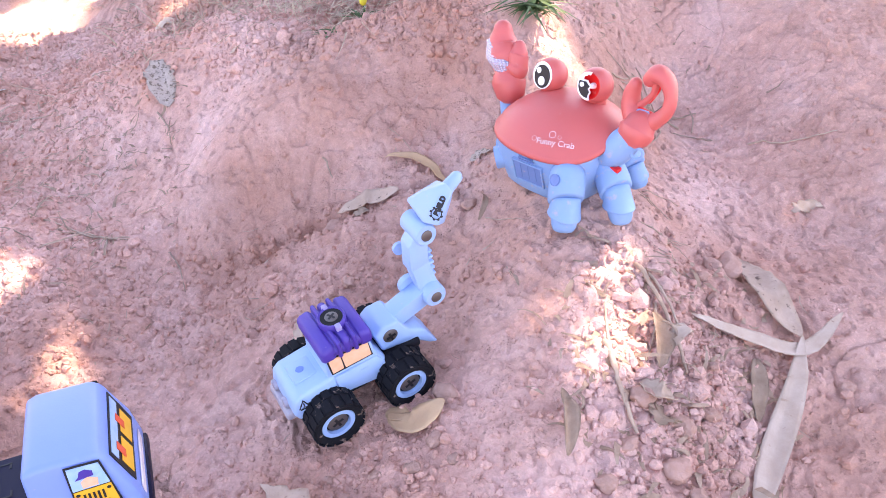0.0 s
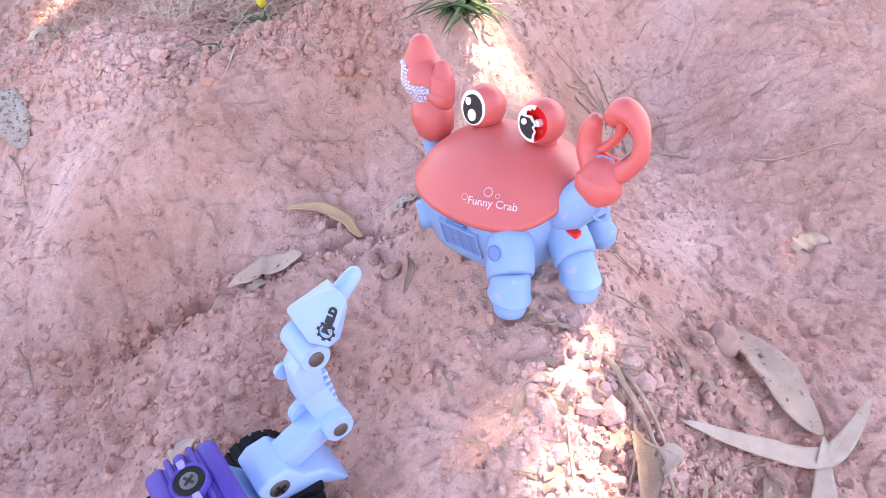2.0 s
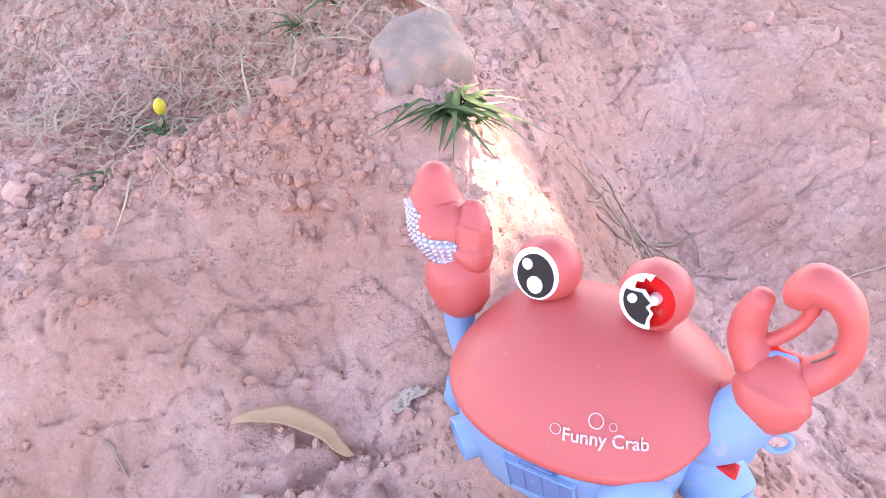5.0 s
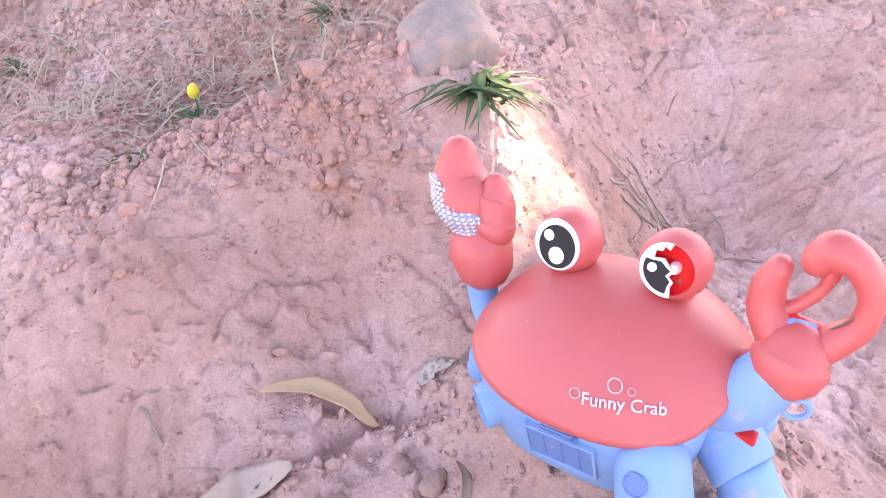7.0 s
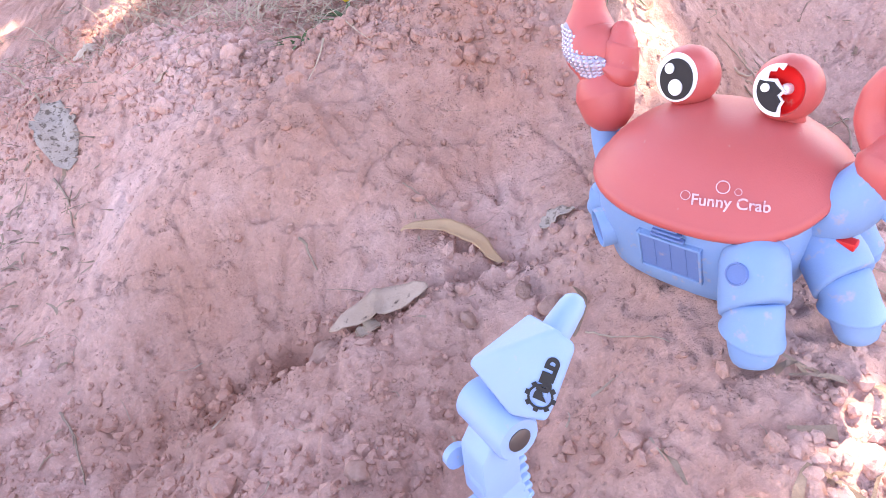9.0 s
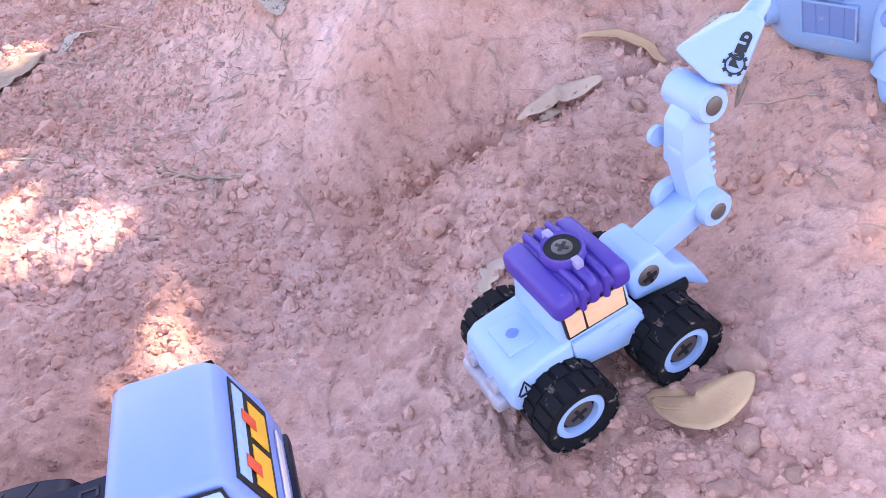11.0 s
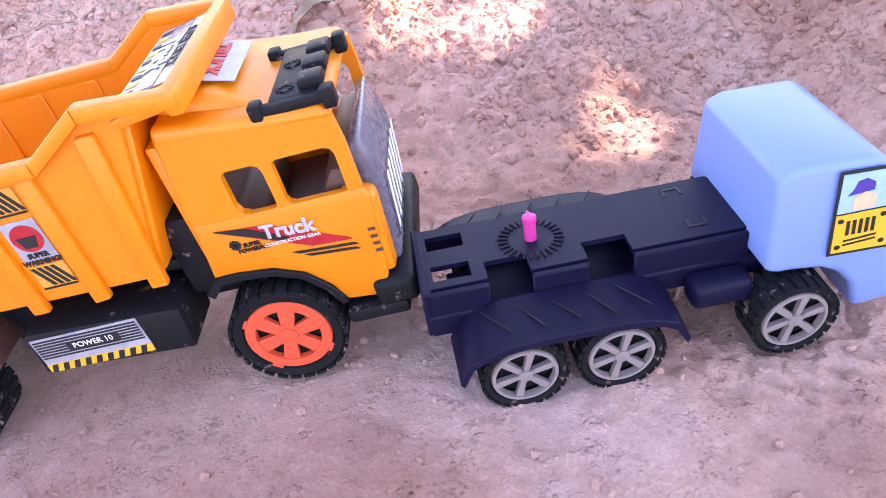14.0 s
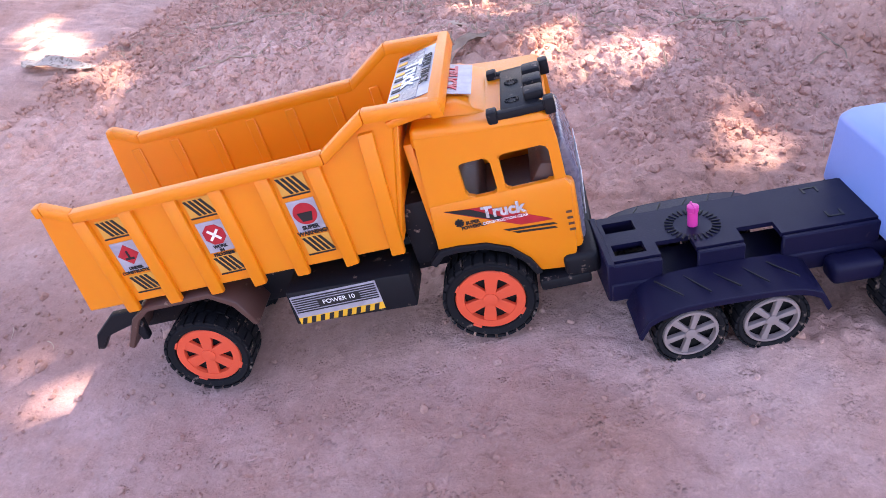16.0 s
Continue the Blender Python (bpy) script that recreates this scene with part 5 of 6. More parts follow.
    lathe(bm, [(0.0112, -0.008), (0.0110, 0.0022), (0.0104, 0.0030), (0.0096, 0.0028), (0.0092, 0.0004), (0.0001, 0.0002)], (0, 0, 0), "x", 32)
    bm.transform(g)
    hollow = part("empty_hip_socket", bm, CRAB_BLUE, body, "round hollow where a leg is missing")
    # a darker disc paints the shade inside the hollow
    bm = bmesh.new()
    lathe(bm, [(0.0091, 0.0004), (0.0091, 0.0009), (0.0001, 0.0007)], (0, 0, 0), "x", 28)
    bm.transform(g)
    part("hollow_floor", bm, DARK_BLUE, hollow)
    # legs: shoulder plate, thigh, shin
    def leg(name, hip, foot, r, hole, bow=(0, 0, 0)):
        hip, foot = Vector(hip), Vector(foot)
        axis_ = foot - hip

        def at(u):
            return hip + axis_ * u + Vector(bow) * (4 * u * (1 - u))

        way = axis_.normalized()
        side_ = way.cross(Vector((1, -0.6, 0))).normalized()

        def segment(stations, slant=0.0, swell=0.0):
            """Rings along the leg; towards the hem they slant and lean out."""
            b = bmesh.new()
            tube(b, [at(u) for u, _ in stations], [r * k for _, k in stations], 26)
            last = stations[-1][0]
            first_ = stations[0][0]
            for v in b.verts:
                u = (v.co - hip).dot(way) / axis_.length
                w = min(max((u - first_) / (last - first_), 0), 1) ** 2
                lateral = (v.co - at(u)).dot(side_)
                v.co += way * (lateral * slant * w) + side_ * (swell * r * w)
            return b
        top_ = part(name, segment([(-0.40, 0.05), (-0.39, 0.40), (-0.34, 0.70), (-0.24, 0.92), (-0.10, 1.0), (0.20, 1.03), (0.33, 1.02), (0.37, 0.99), (0.385, 0.93), (0.39, 0.6)], 0.42), CRAB_BLUE, t, "dusty blue jointed leg", sharp=0)
        part("knee", segment([(0.30, 0.7), (0.32, 0.84), (0.40, 0.86), (0.50, 0.87), (0.58, 0.90), (0.635, 0.95), (0.655, 0.95), (0.665, 0.88), (0.668, 0.6)], -0.55, 0.12), CRAB_BLUE, top_, sharp=0)
        part("shin", segment([(0.55, 0.6), (0.60, 0.76), (0.66, 0.78), (0.78, 0.74), (0.88, 0.68), (0.95, 0.58), (0.985, 0.44), (1.0, 0.25), (1.005, 0.05)]), CRAB_BLUE, top_, sharp=0)
        if hole:
            d = Vector(hole).normalized()
            m_ = Matrix.Translation(at(-0.02) + d * (r * 1.0)) @ d.to_track_quat("Z", "Y").to_matrix().to_4x4()
            # the leg isn't cut; a darker disc paints the hole's shade
            bm = bmesh.new()
            lathe(bm, [(r * 0.34, -0.004), (r * 0.34, 0.0012), (r * 0.30, 0.0014), (r * 0.28, 0.0008), (r * 0.02, 0.0006)], (0, 0, 0), "z", 20)
            bm.transform(m_)
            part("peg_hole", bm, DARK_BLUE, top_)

    leg("front_leg", (0.0370, 0.0430, 0.0318), (0.0560, 0.0565, -0.0080), 0.0160, (1, -0.12, 0.40))
    leg("middle_leg", (-0.002, 0.060, 0.032), (0.0115, 0.0870, -0.0070), 0.0150, None, (0.001, 0.003, 0.002))
    leg("middle_leg", (-0.002, -0.056, 0.030), (0.004, -0.070, 0.008), 0.0120, None)
    leg("hind_leg", (-0.040, 0.052, 0.032), (-0.040, 0.070, 0.002), 0.0130, None)
    leg("hind_leg", (-0.038, -0.052, 0.036), (-0.042, -0.066, 0.005), 0.0120, None)
    bm = bmesh.new()
    box(bm, 0.001, 0.0075, 0.060, 0.0750, 0.0388, 0.0428, 0.0008)
    part("switch", bm, DEEP_RED, body, "small red sliding switch")
    # eyes
    for side, broken in ((-1, False), (1, True)):
        c = Vector((-0.0235, -0.0035 + side * 0.0262, 0.0955 + 0.002 * side))
        d = Vector((0.90, -0.08 + 0.06 * side, 0.22)).normalized()
        turn = Matrix.Translation(c) @ d.to_track_quat("X", "Z").to_matrix().to_4x4()
        bm = bmesh.new()
        R = 0.0162
        prof = [(R * math.sin(radians(a)), -R * math.cos(radians(a))) for a in (4, 15, 30, 45, 60, 75, 90, 105, 120, 128)]
        prof += [(R * 0.76, R * 0.66), (R * 0.72, R * 0.60)] + ([(R * 0.70, R * 0.1), (R * 0.5, -R * 0.25), (0.0001, -R * 0.3)] if broken else [(0.0001, R * 0.60)])
        lathe(bm, prof, (0, 0, 0), "x", 36)
        bm.transform(turn)
        ball_ = part("eye", bm, CORAL, t, "round coral eyeball, its face broken open" if broken else "round coral eyeball with black and white pupil")
        def disc(name, y, z, r0, x, mat, parent, oval=1.0):
            b = bmesh.new()
            ring = []
            for k in range(36):
                a = 2 * math.pi * k / 36
                ring.append(Vector((0, y + r0 * math.cos(a), z + r0 * oval * math.sin(a))))
            lo = [b.verts.new((x - 0.0004, p.y, p.z)) for p in ring]
            hi = [b.verts.new((x + 0.0006, p.y, p.z)) for p in ring]
            b.faces.new(lo[::-1]), b.faces.new(hi)
            for k in range(36):
                b.faces.new((lo[k], lo[(k + 1) % 36], hi[(k + 1) % 36], hi[k]))
            b.transform(turn)
            return part(name, b, mat, parent)
        if not broken:
            w = disc("eye_white", 0, 0, R * 0.78, R * 0.645, WHITE, ball_)
            disc("iris", 0.0006, -0.0008, R * 0.62, R * 0.645 + 0.0008, BLACK, w, oval=1.06)
            disc("glint", -0.0042, 0.0038, R * 0.17, R * 0.645 + 0.0016, WHITE, w)
            disc("glint", 0.0016, -0.0048, R * 0.26, R * 0.645 + 0.0016, WHITE, w)
        else:
            def shard(name, outline, x, mat, parent):
                """A jagged flake; outline in parts of the eye's radius."""
                b = bmesh.new()
                lo = [b.verts.new((x - 0.0004, R * 0.78 * y, R * 0.78 * z)) for y, z in outline]
                hi = [b.verts.new((x + 0.0005, R * 0.78 * y, R * 0.78 * z)) for y, z in outline]
                b.faces.new(lo[::-1]), b.faces.new(hi)
                for k in range(len(lo)):
                    b.faces.new((lo[k], lo[(k + 1) % len(lo)], hi[(k + 1) % len(lo)], hi[k]))
                b.transform(turn)
                return part(name, b, mat, parent)

            def rim_arc(a0, a1, k, n=9):
                return [(k * math.cos(radians(a0 + (a1 - a0) * i / n)), k * math.sin(radians(a0 + (a1 - a0) * i / n))) for i in range(n + 1)]
            w = shard("eye_white", rim_arc(85, 285, 1.0, 20) + [(0.20, -0.62), (0.28, -0.38), (0.10, -0.22), (0.26, 0.02), (0.06, 0.16), (-0.16, 0.40), (-0.52, 0.34), (-0.50, 0.62), (-0.26, 0.66), (-0.22, 0.84), (-0.02, 0.74)], R * 0.645, WHITE, ball_)
            shard("iris", rim_arc(162, 276, 0.82, 14) + [(0.10, -0.58), (0.17, -0.38), (-0.02, -0.20), (0.12, 0.0), (-0.06, 0.12), (-0.24, 0.27), (-0.60, 0.24)], R * 0.645 + 0.0009, BLACK, w)
            disc("glint", -0.0062, 0.0002, R * 0.13, R * 0.645 + 0.0018, WHITE, w)
            bm = bmesh.new()
            lathe(bm, [(R * 0.73, R * 0.62), (R * 0.69, R * 0.48), (R * 0.5, R * 0.34), (0.0001, R * 0.28)], (0, 0, 0), "x", 30, caps=False)
            bm.transform(turn)
            socket = part("red_socket", bm, DEEP_RED, ball_)
            bm = bmesh.new()
            lathe(bm, [(0.0028, R * 0.2), (0.0028, R * 0.46), (0.0022, R * 0.58), (0.0004, R * 0.63)], (0, 0.002, 0.0005), "x", 16)
            bm.transform(turn)
            part("lamp", bm, PALE, socket, "small clear lamp inside the socket")
        bm = bmesh.new()
        limb(bm, [c + Vector((-0.002, 0, -0.018)), c + Vector((-0.002, 0, -0.006))], [0.0095, 0.0085], 18, 2)
        part("eye_stalk", bm, CORAL, ball_)
    # whole pincer on the crab's right: arm, cuff, mitten with a faceted silver panel
    bm = bmesh.new()
    limb(bm, [(-0.010, -0.048, 0.030), (-0.010, -0.066, 0.036), (-0.013, -0.0745, 0.047), (-0.016, -0.0770, 0.062)], [0.011, 0.0085, 0.0080, 0.0090], 18, 4)
    arm = part("right_arm", bm, CRAB_BLUE, t)
    bm = bmesh.new()
    limb(bm, [(-0.017, -0.0765, 0.0690), (-0.0185, -0.0790, 0.0745)], [0.0160, 0.0172], 28, 3)
    part("cuff", bm, CORAL, arm)
    bm = bmesh.new()
    axis = [(-0.0210, -0.0840, 0.0855), (-0.025, -0.0900, 0.0955), (-0.0300, -0.0980, 0.1065), (-0.032, -0.0995, 0.1195)]
    rad = [0.0125, 0.0174, 0.0148, 0.0096]
    limb(bm, axis, rad, 28, 6)
    pincer = part("right_pincer", bm, CORAL, arm, "closed coral pincer", sharp=0)
    bm = bmesh.new()
    limb(bm, [(-0.0205, -0.0745, 0.0850), (-0.0215, -0.0735, 0.0870), (-0.0230, -0.0735, 0.0900), (-0.0245, -0.0735, 0.0940), (-0.0265, -0.0745, 0.1010), (-0.0275, -0.0745, 0.1035), (-0.0290, -0.0750, 0.1085)], [0.0100, 0.0120, 0.0120, 0.0108, 0.0106, 0.0092, 0.0066], 22, 5)
    part("finger", bm, CORAL, pincer)
    def on_mitten(s, ang, lift):
        i = min(int(s * 3), 2)
        u = s * 3 - i
        c = Vector(axis[i]).lerp(axis[i + 1], u)
        r = rad[i] + (rad[i + 1] - rad[i]) * (u * u * (3 - 2 * u))
        return c + Vector((math.cos(ang), -math.sin(ang), 0.10)).normalized() * (r + lift)
    def on_panel(u, v, lift):
        """A place on the kidney-shaped panel, from -1 to 1 both ways."""
        q = 0.37 + 0.43 * u
        return on_mitten(max(q, 0), radians(-20 + 74 * q) + radians(70 * (1 - 0.42 * q)) * v, lift), radians(-20 + 74 * q) + radians(70 * (1 - 0.42 * q)) * v
    bm = bmesh.new()
    rings = [[bm.verts.new(on_panel(k / 8 * math.cos(b), k / 8 * math.sin(b), 0.0009 if k < 8 else -0.0006)[0]) for b in (2 * math.pi * n / 36 for n in range(36))] for k in range(1, 9)]
    middle = bm.verts.new(on_panel(0, 0, 0.0009)[0])
    for k in range(36):
        bm.faces.new((middle, rings[0][k], rings[0][(k + 1) % 36]))
        for p, q in zip(rings, rings[1:]):
            bm.faces.new((p[k], q[k], q[(k + 1) % 36], p[(k + 1) % 36]))
    panel_ = part("faceted_panel", bm, FILM, pincer, "silver faceted panel")
    bm = bmesh.new()
    for i in range(-6, 7):
        for j in range(-5, 6):
            u, v = i / 6.6, (j + 0.5 * (i % 2)) / 5.4
            if math.hypot(u, v) > 0.90:
                continue
            p, a = on_panel(u, v, 0.0008)
            n = Vector((math.cos(a), -math.sin(a), 0.1)).normalized()
            e1 = n.cross(Vector((0, 0, 1))).normalized()
            e2 = n.cross(e1)
            base_ = [bm.verts.new(p + (e1 * math.cos(q) + e2 * math.sin(q)) * 0.00165) for q in (0.52, 1.57, 2.62, 3.66, 4.71, 5.76)]
            peak = bm.verts.new(p + n * 0.0011)
            for k in range(6):
                bm.faces.new((base_[k], base_[(k + 1) % 6], peak))
    tagged(part("facet_grid", bm, CRYSTAL, panel_, "", sharp=10), kind="stuff")
    # broken pincer on the crab's left: arm with ring, cuff, open hook with an empty window
    bm = bmesh.new()
    limb(bm, [(-0.004, 0.050, 0.046), (-0.003, 0.063, 0.054), (-0.008, 0.0745, 0.0695)], [0.0140, 0.0148, 0.0130], 22, 5)
    arm = part("left_arm", bm, CRAB_BLUE, t)
    bm = bmesh.new()
    lathe(bm, [(0.0052 + 0.0014 * math.cos(a), 0.0014 * math.sin(a)) for a in np.linspace(0, 2 * math.pi, 9)[:-1]], (0, 0, 0), "x", 20, close=True)
    bm.transform(Matrix.Translation((-0.003, 0.0858, 0.0590)) @ Matrix.Rotation(radians(20), 4, "Z"))
    part("ring", bm, CRAB_BLUE, arm)
    bm = bmesh.new()
    limb(bm, [(-0.0105, 0.0785, 0.0755), (-0.0125, 0.0790, 0.0785)], [0.0162, 0.0145], 28, 3)
    part("cuff", bm, CORAL, arm)
    squeeze = Matrix.Translation((-0.0155, 0.0795, 0.0835)) @ Matrix.Diagonal((1.05, 0.84, 0.92, 1)) @ Matrix.Translation((0.016, -0.0815, -0.1010))
    bm = bmesh.new()
    limb(bm, [(-0.019, 0.0700, 0.1010), (-0.021, 0.0625, 0.1100), (-0.022, 0.0615, 0.1210), (-0.022, 0.0645, 0.1310)], [0.0110, 0.0096, 0.0084, 0.0064], 20, 5)
    limb(bm, [(-0.018, 0.0930, 0.1020), (-0.021, 0.1040, 0.1130), (-0.023, 0.1055, 0.1270), (-0.025, 0.0985, 0.1400), (-0.026, 0.0860, 0.1440), (-0.025, 0.0800, 0.1390)], [0.0085, 0.0068, 0.0060, 0.0074, 0.0090, 0.0080], 20, 5)
    limb(bm, [(-0.021, 0.0660, 0.1090), (-0.022, 0.0750, 0.1140), (-0.024, 0.0850, 0.1260), (-0.025, 0.0860, 0.1380)], [0.0050, 0.0034, 0.0032, 0.0042], 16, 5)
    bm.transform(squeeze)
    hook = part("left_pincer", bm, CORAL, arm, "open coral pincer, its panel broken out", sharp=0)
    bm = bmesh.new()
    limb(bm, [(-0.019, 0.0730, 0.1080), (-0.020, 0.0880, 0.1050)], [0.0040, 0.0045], 12, 3)
    limb(bm, [(-0.026, 0.0800, 0.1160), (-0.027, 0.0880, 0.1290), (-0.027, 0.0880, 0.1360)], [0.0022, 0.0020, 0.0020], 10, 4)
    bm.transform(squeeze)
    part("inner_wall", bm, DEEP_RED, hook)
    bm = bmesh.new()
    limb(bm, [(-0.017, 0.0760, 0.1075), (-0.018, 0.0850, 0.1065)], [0.0038, 0.0038], 12, 2)
    bm.transform(squeeze)
    part("blue_peg", bm, CRAB_BLUE, hook)
    for k in range(3):
        bm = bmesh.new()
        limb(bm, [(-0.018, 0.0880, 0.1070), (-0.017, 0.0940, 0.1085 + 0.002 * k), (-0.018, 0.1010, 0.1140 + 0.003 * k)], [0.0005, 0.0005, 0.0005], 6, 3)
        bm.transform(squeeze)
        part("wire", bm, GREY_METAL, hook)
    return t


crab()


# ---- what lies and grows on the ground ----
rng = np.random.RandomState(11)


def lump_base(seed, detail):
    bm = bmesh.new()
    bmesh.ops.create_icosphere(bm, subdivisions=detail, radius=1)
    r = random.Random(seed)
    off = Vector((r.uniform(-9, 9), r.uniform(-9, 9), r.uniform(-9, 9)))
    for v in bm.verts:
        v.co *= 1 + 0.42 * noise.noise(v.co * 1.1 + off) + 0.24 * noise.noise(v.co * 2.7 + off) + 0.10 * noise.noise(v.co * 6.0 + off)
    verts = np.array([v.co[:] for v in bm.verts])
    faces = np.array([[v.index for v in f.verts] for f in bm.faces])
    bm.free()
    return verts, faces


def turns(n):
    q = rng.randn(n, 4)
    q /= np.linalg.norm(q, axis=1)[:, None]
    w, x, y, z = q.T
    return np.stack([1 - 2 * (y * y + z * z), 2 * (x * y - z * w), 2 * (x * z + y * w), 2 * (x * y + z * w), 1 - 2 * (x * x + z * z), 2 * (y * z - x * w), 2 * (x * z - y * w), 2 * (y * z + x * w), 1 - 2 * (x * x + y * y)], 1).reshape(n, 3, 3)


def scatter(count, density, x0, x1, y0, y1):
    """Places strewn where density (0 to 1) is high."""
    out = np.zeros((0, 2))
    while len(out) < count:
        p = np.stack([rng.uniform(x0, x1, count), rng.uniform(y0, y1, count)], 1)
        out = np.concatenate([out, p[rng.rand(count) < density(p[:, 0], p[:, 1])]])
    return out[:count]


def lumps(name, places, sizes, mat, label, bases, sink=0.25):
    verts, faces, start = [], [], 0
    z = ground_z(places[:, 0], places[:, 1])
    spin, stretch = turns(len(places)), rng.uniform(0.65, 1.25, (len(places), 1, 3))
    pick = rng.randint(0, len(bases), len(places))
    for k, (bv, bf) in enumerate(bases):
        at = np.where(pick == k)[0]
        v = np.einsum("nij,vj->nvi", spin[at], bv) * stretch[at] * sizes[at, None, None]
        v += np.concatenate([places[at], (z[at] + sizes[at] * (0.5 - sink))[:, None]], 1)[:, None, :]
        verts.append(v.reshape(-1, 3))
        faces.append((bf[None] + (start + np.arange(len(at)) * len(bv))[:, None, None]).reshape(-1, 3))
        start += len(at) * len(bv)
    ob = link_mesh(name, np.concatenate(verts).tolist(), np.concatenate(faces).tolist(), mat, smooth=False)
    return tagged(ob, label, "soil", kind="stuff")


small_bases = [lump_base(k, 1) for k in range(5)]
fine_bases = [lump_base(20 + k, 2) for k in range(5)]


def loose(x, y):
    return np.clip(crumbly(x, y) ** 1.8 * 0.9 + 0.012 + 0.8 * np.exp(-((from_crack(x, y) / 0.016) ** 2)), 0, 1)


def gully(x, y):
    return np.exp(-(((x - 0.235) / 0.075) ** 2 + ((y - 0.41) / 0.12) ** 2))


spots_ = scatter(36000, loose, -1.15, 0.6, 0.0, 1.3)
lumps("soil_crumbs", spots_, rng.gamma(1.5, 0.0009, len(spots_)) + 0.0005, SOIL, "loose crumbs of dry reddish soil on the bank", small_bases)
spots_ = scatter(1100, loose, -1.15, 0.55, 0.2, 1.25)
lumps("soil_clods", spots_, rng.gamma(2.0, 0.0009, len(spots_)) + 0.0011, SOIL, "rounded clods of dry reddish soil", fine_bases)
spots_ = scatter(1900, gully, 0.0, 0.5, 0.15, 0.75)
lumps("gully_gravel", spots_, rng.gamma(1.8, 0.0009, len(spots_)) + 0.0006, SOIL, "earthy gravel washed into a small gully", small_bases)
spots_ = scatter(9000, lambda x, y: 0.25 + 0.5 * (smooth_noise(x, y, 0.035, 77) > 0.1), -1.0, 0.7, -0.05, 1.2)
lumps("fine_grit", spots_, rng.gamma(1.6, 0.00045, len(spots_)) + 0.0004, SOIL, "fine grit strewn over the dirt", small_bases)

def ledge(x, y):
    return np.exp(-(((y + 0.1 * x - 0.885) / 0.045) ** 2)) * step(x, -0.30, -0.20) * (1 - step(x, 0.06, 0.11)) * (0.35 + 0.65 * (smooth_noise(x, y, 0.05, 15) > 0))


spots_ = scatter(1700, ledge, -0.35, 0.15, 0.75, 1.0)
lumps("ledge_clods", spots_, rng.gamma(1.5, 0.0009, len(spots_)) + 0.0006, SOIL, "crumbled clods of earth along the top of the bank", fine_bases)

def forecourt(x, y):
    return np.exp(-(((x + 0.01) / 0.12) ** 2 + ((y - 0.33) / 0.07) ** 2))


spots_ = scatter(1500, forecourt, -0.25, 0.22, 0.18, 0.50)
lumps("loose_gravel", spots_, rng.gamma(1.2, 0.0008, len(spots_)) + 0.0004, SOIL, "small lumps of earth strewn beside the toys", fine_bases)

# single stones and large clods: x, y, size
stone_meshes = []
for k in range(4):
    v, f = lump_base(50 + k, 3)
    me = bpy.data.meshes.new("stone")
    me.from_pydata((v * np.array([1.0, 0.85, 0.62])).tolist(), [], f.tolist())
    me.polygons.foreach_set("use_smooth", [True] * len(me.polygons))
    me.materials.append(HARD_CLOD)
    stone_meshes.append(me)
stones = [(-0.509, 0.487, 0.013), (-0.570, 0.560, 0.017), (-0.044, 0.552, 0.008), (-0.074, 0.648, 0.010), (0.052, 0.415, 0.010), (-0.592, 0.575, 0.008), (0.236, 0.385, 0.011), (0.262, 0.40, 0.007), (0.205, 0.40, 0.010), (0.19, 0.365, 0.009), (0.225, 0.35, 0.012), (0.25, 0.465, 0.007), (0.27, 0.44, 0.006), (0.28, 0.54, 0.008), (0.30, 0.565, 0.010), (0.29, 0.52, 0.006), (0.275, 0.36, 0.008), (0.24, 0.33, 0.010), (0.17, 0.33, 0.008), (0.03, 0.345, 0.006), (0.045, 0.37, 0.007), (0.06, 0.35, 0.005), (-0.02, 0.33, 0.006), (0.002, 0.345, 0.005), (-0.035, 0.35, 0.004), (0.39, 0.445, 0.008), (0.315, 0.565, 0.014), (0.07, 0.64, 0.008), (0.055, 0.655, 0.006), (0.02, 0.645, 0.006), (-0.03, 0.925, 0.008), (-0.06, 0.91, 0.007), (0.0, 0.90, 0.009), (0.03, 0.895, 0.006), (-0.48, 0.46, 0.007), (-0.53, 0.53, 0.006), (-0.45, 0.43, 0.005), (-0.20, 0.56, 0.006), (-0.22, 0.55, 0.004)]
for k, (x, y, r) in enumerate(stones):
    ob = new("stone", stone_meshes[k % 4])
    ob.matrix_world = pose(x, y, gz(x, y) + r * 0.28, rng.uniform(-20, 20), rng.uniform(-20, 20), rng.uniform(0, 360)) @ Matrix.Scale(r, 4)
    tagged(ob, "dusty reddish lump of hard earth lying on dirt", "stone", "loose stones")
bm = bmesh.new()
prism(bm, [(-0.034, -0.02), (0.030, -0.02), (0.036, 0.006), (0.012, 0.020), (-0.020, 0.014), (-0.038, 0.0)], -0.026, 0.024, 0.006, 3, lambda v: (v.x + 0.2 * v.y, v.y, v.z + 0.25 * v.y))
rock = part("rock", bm, STONE)
rock.matrix_world = pose(0.126, 0.908, gz(0.126, 0.908) + 0.006, 8, 0, 25)
tagged(rock, "grey angular rock half sunk in the bank top", "rock")


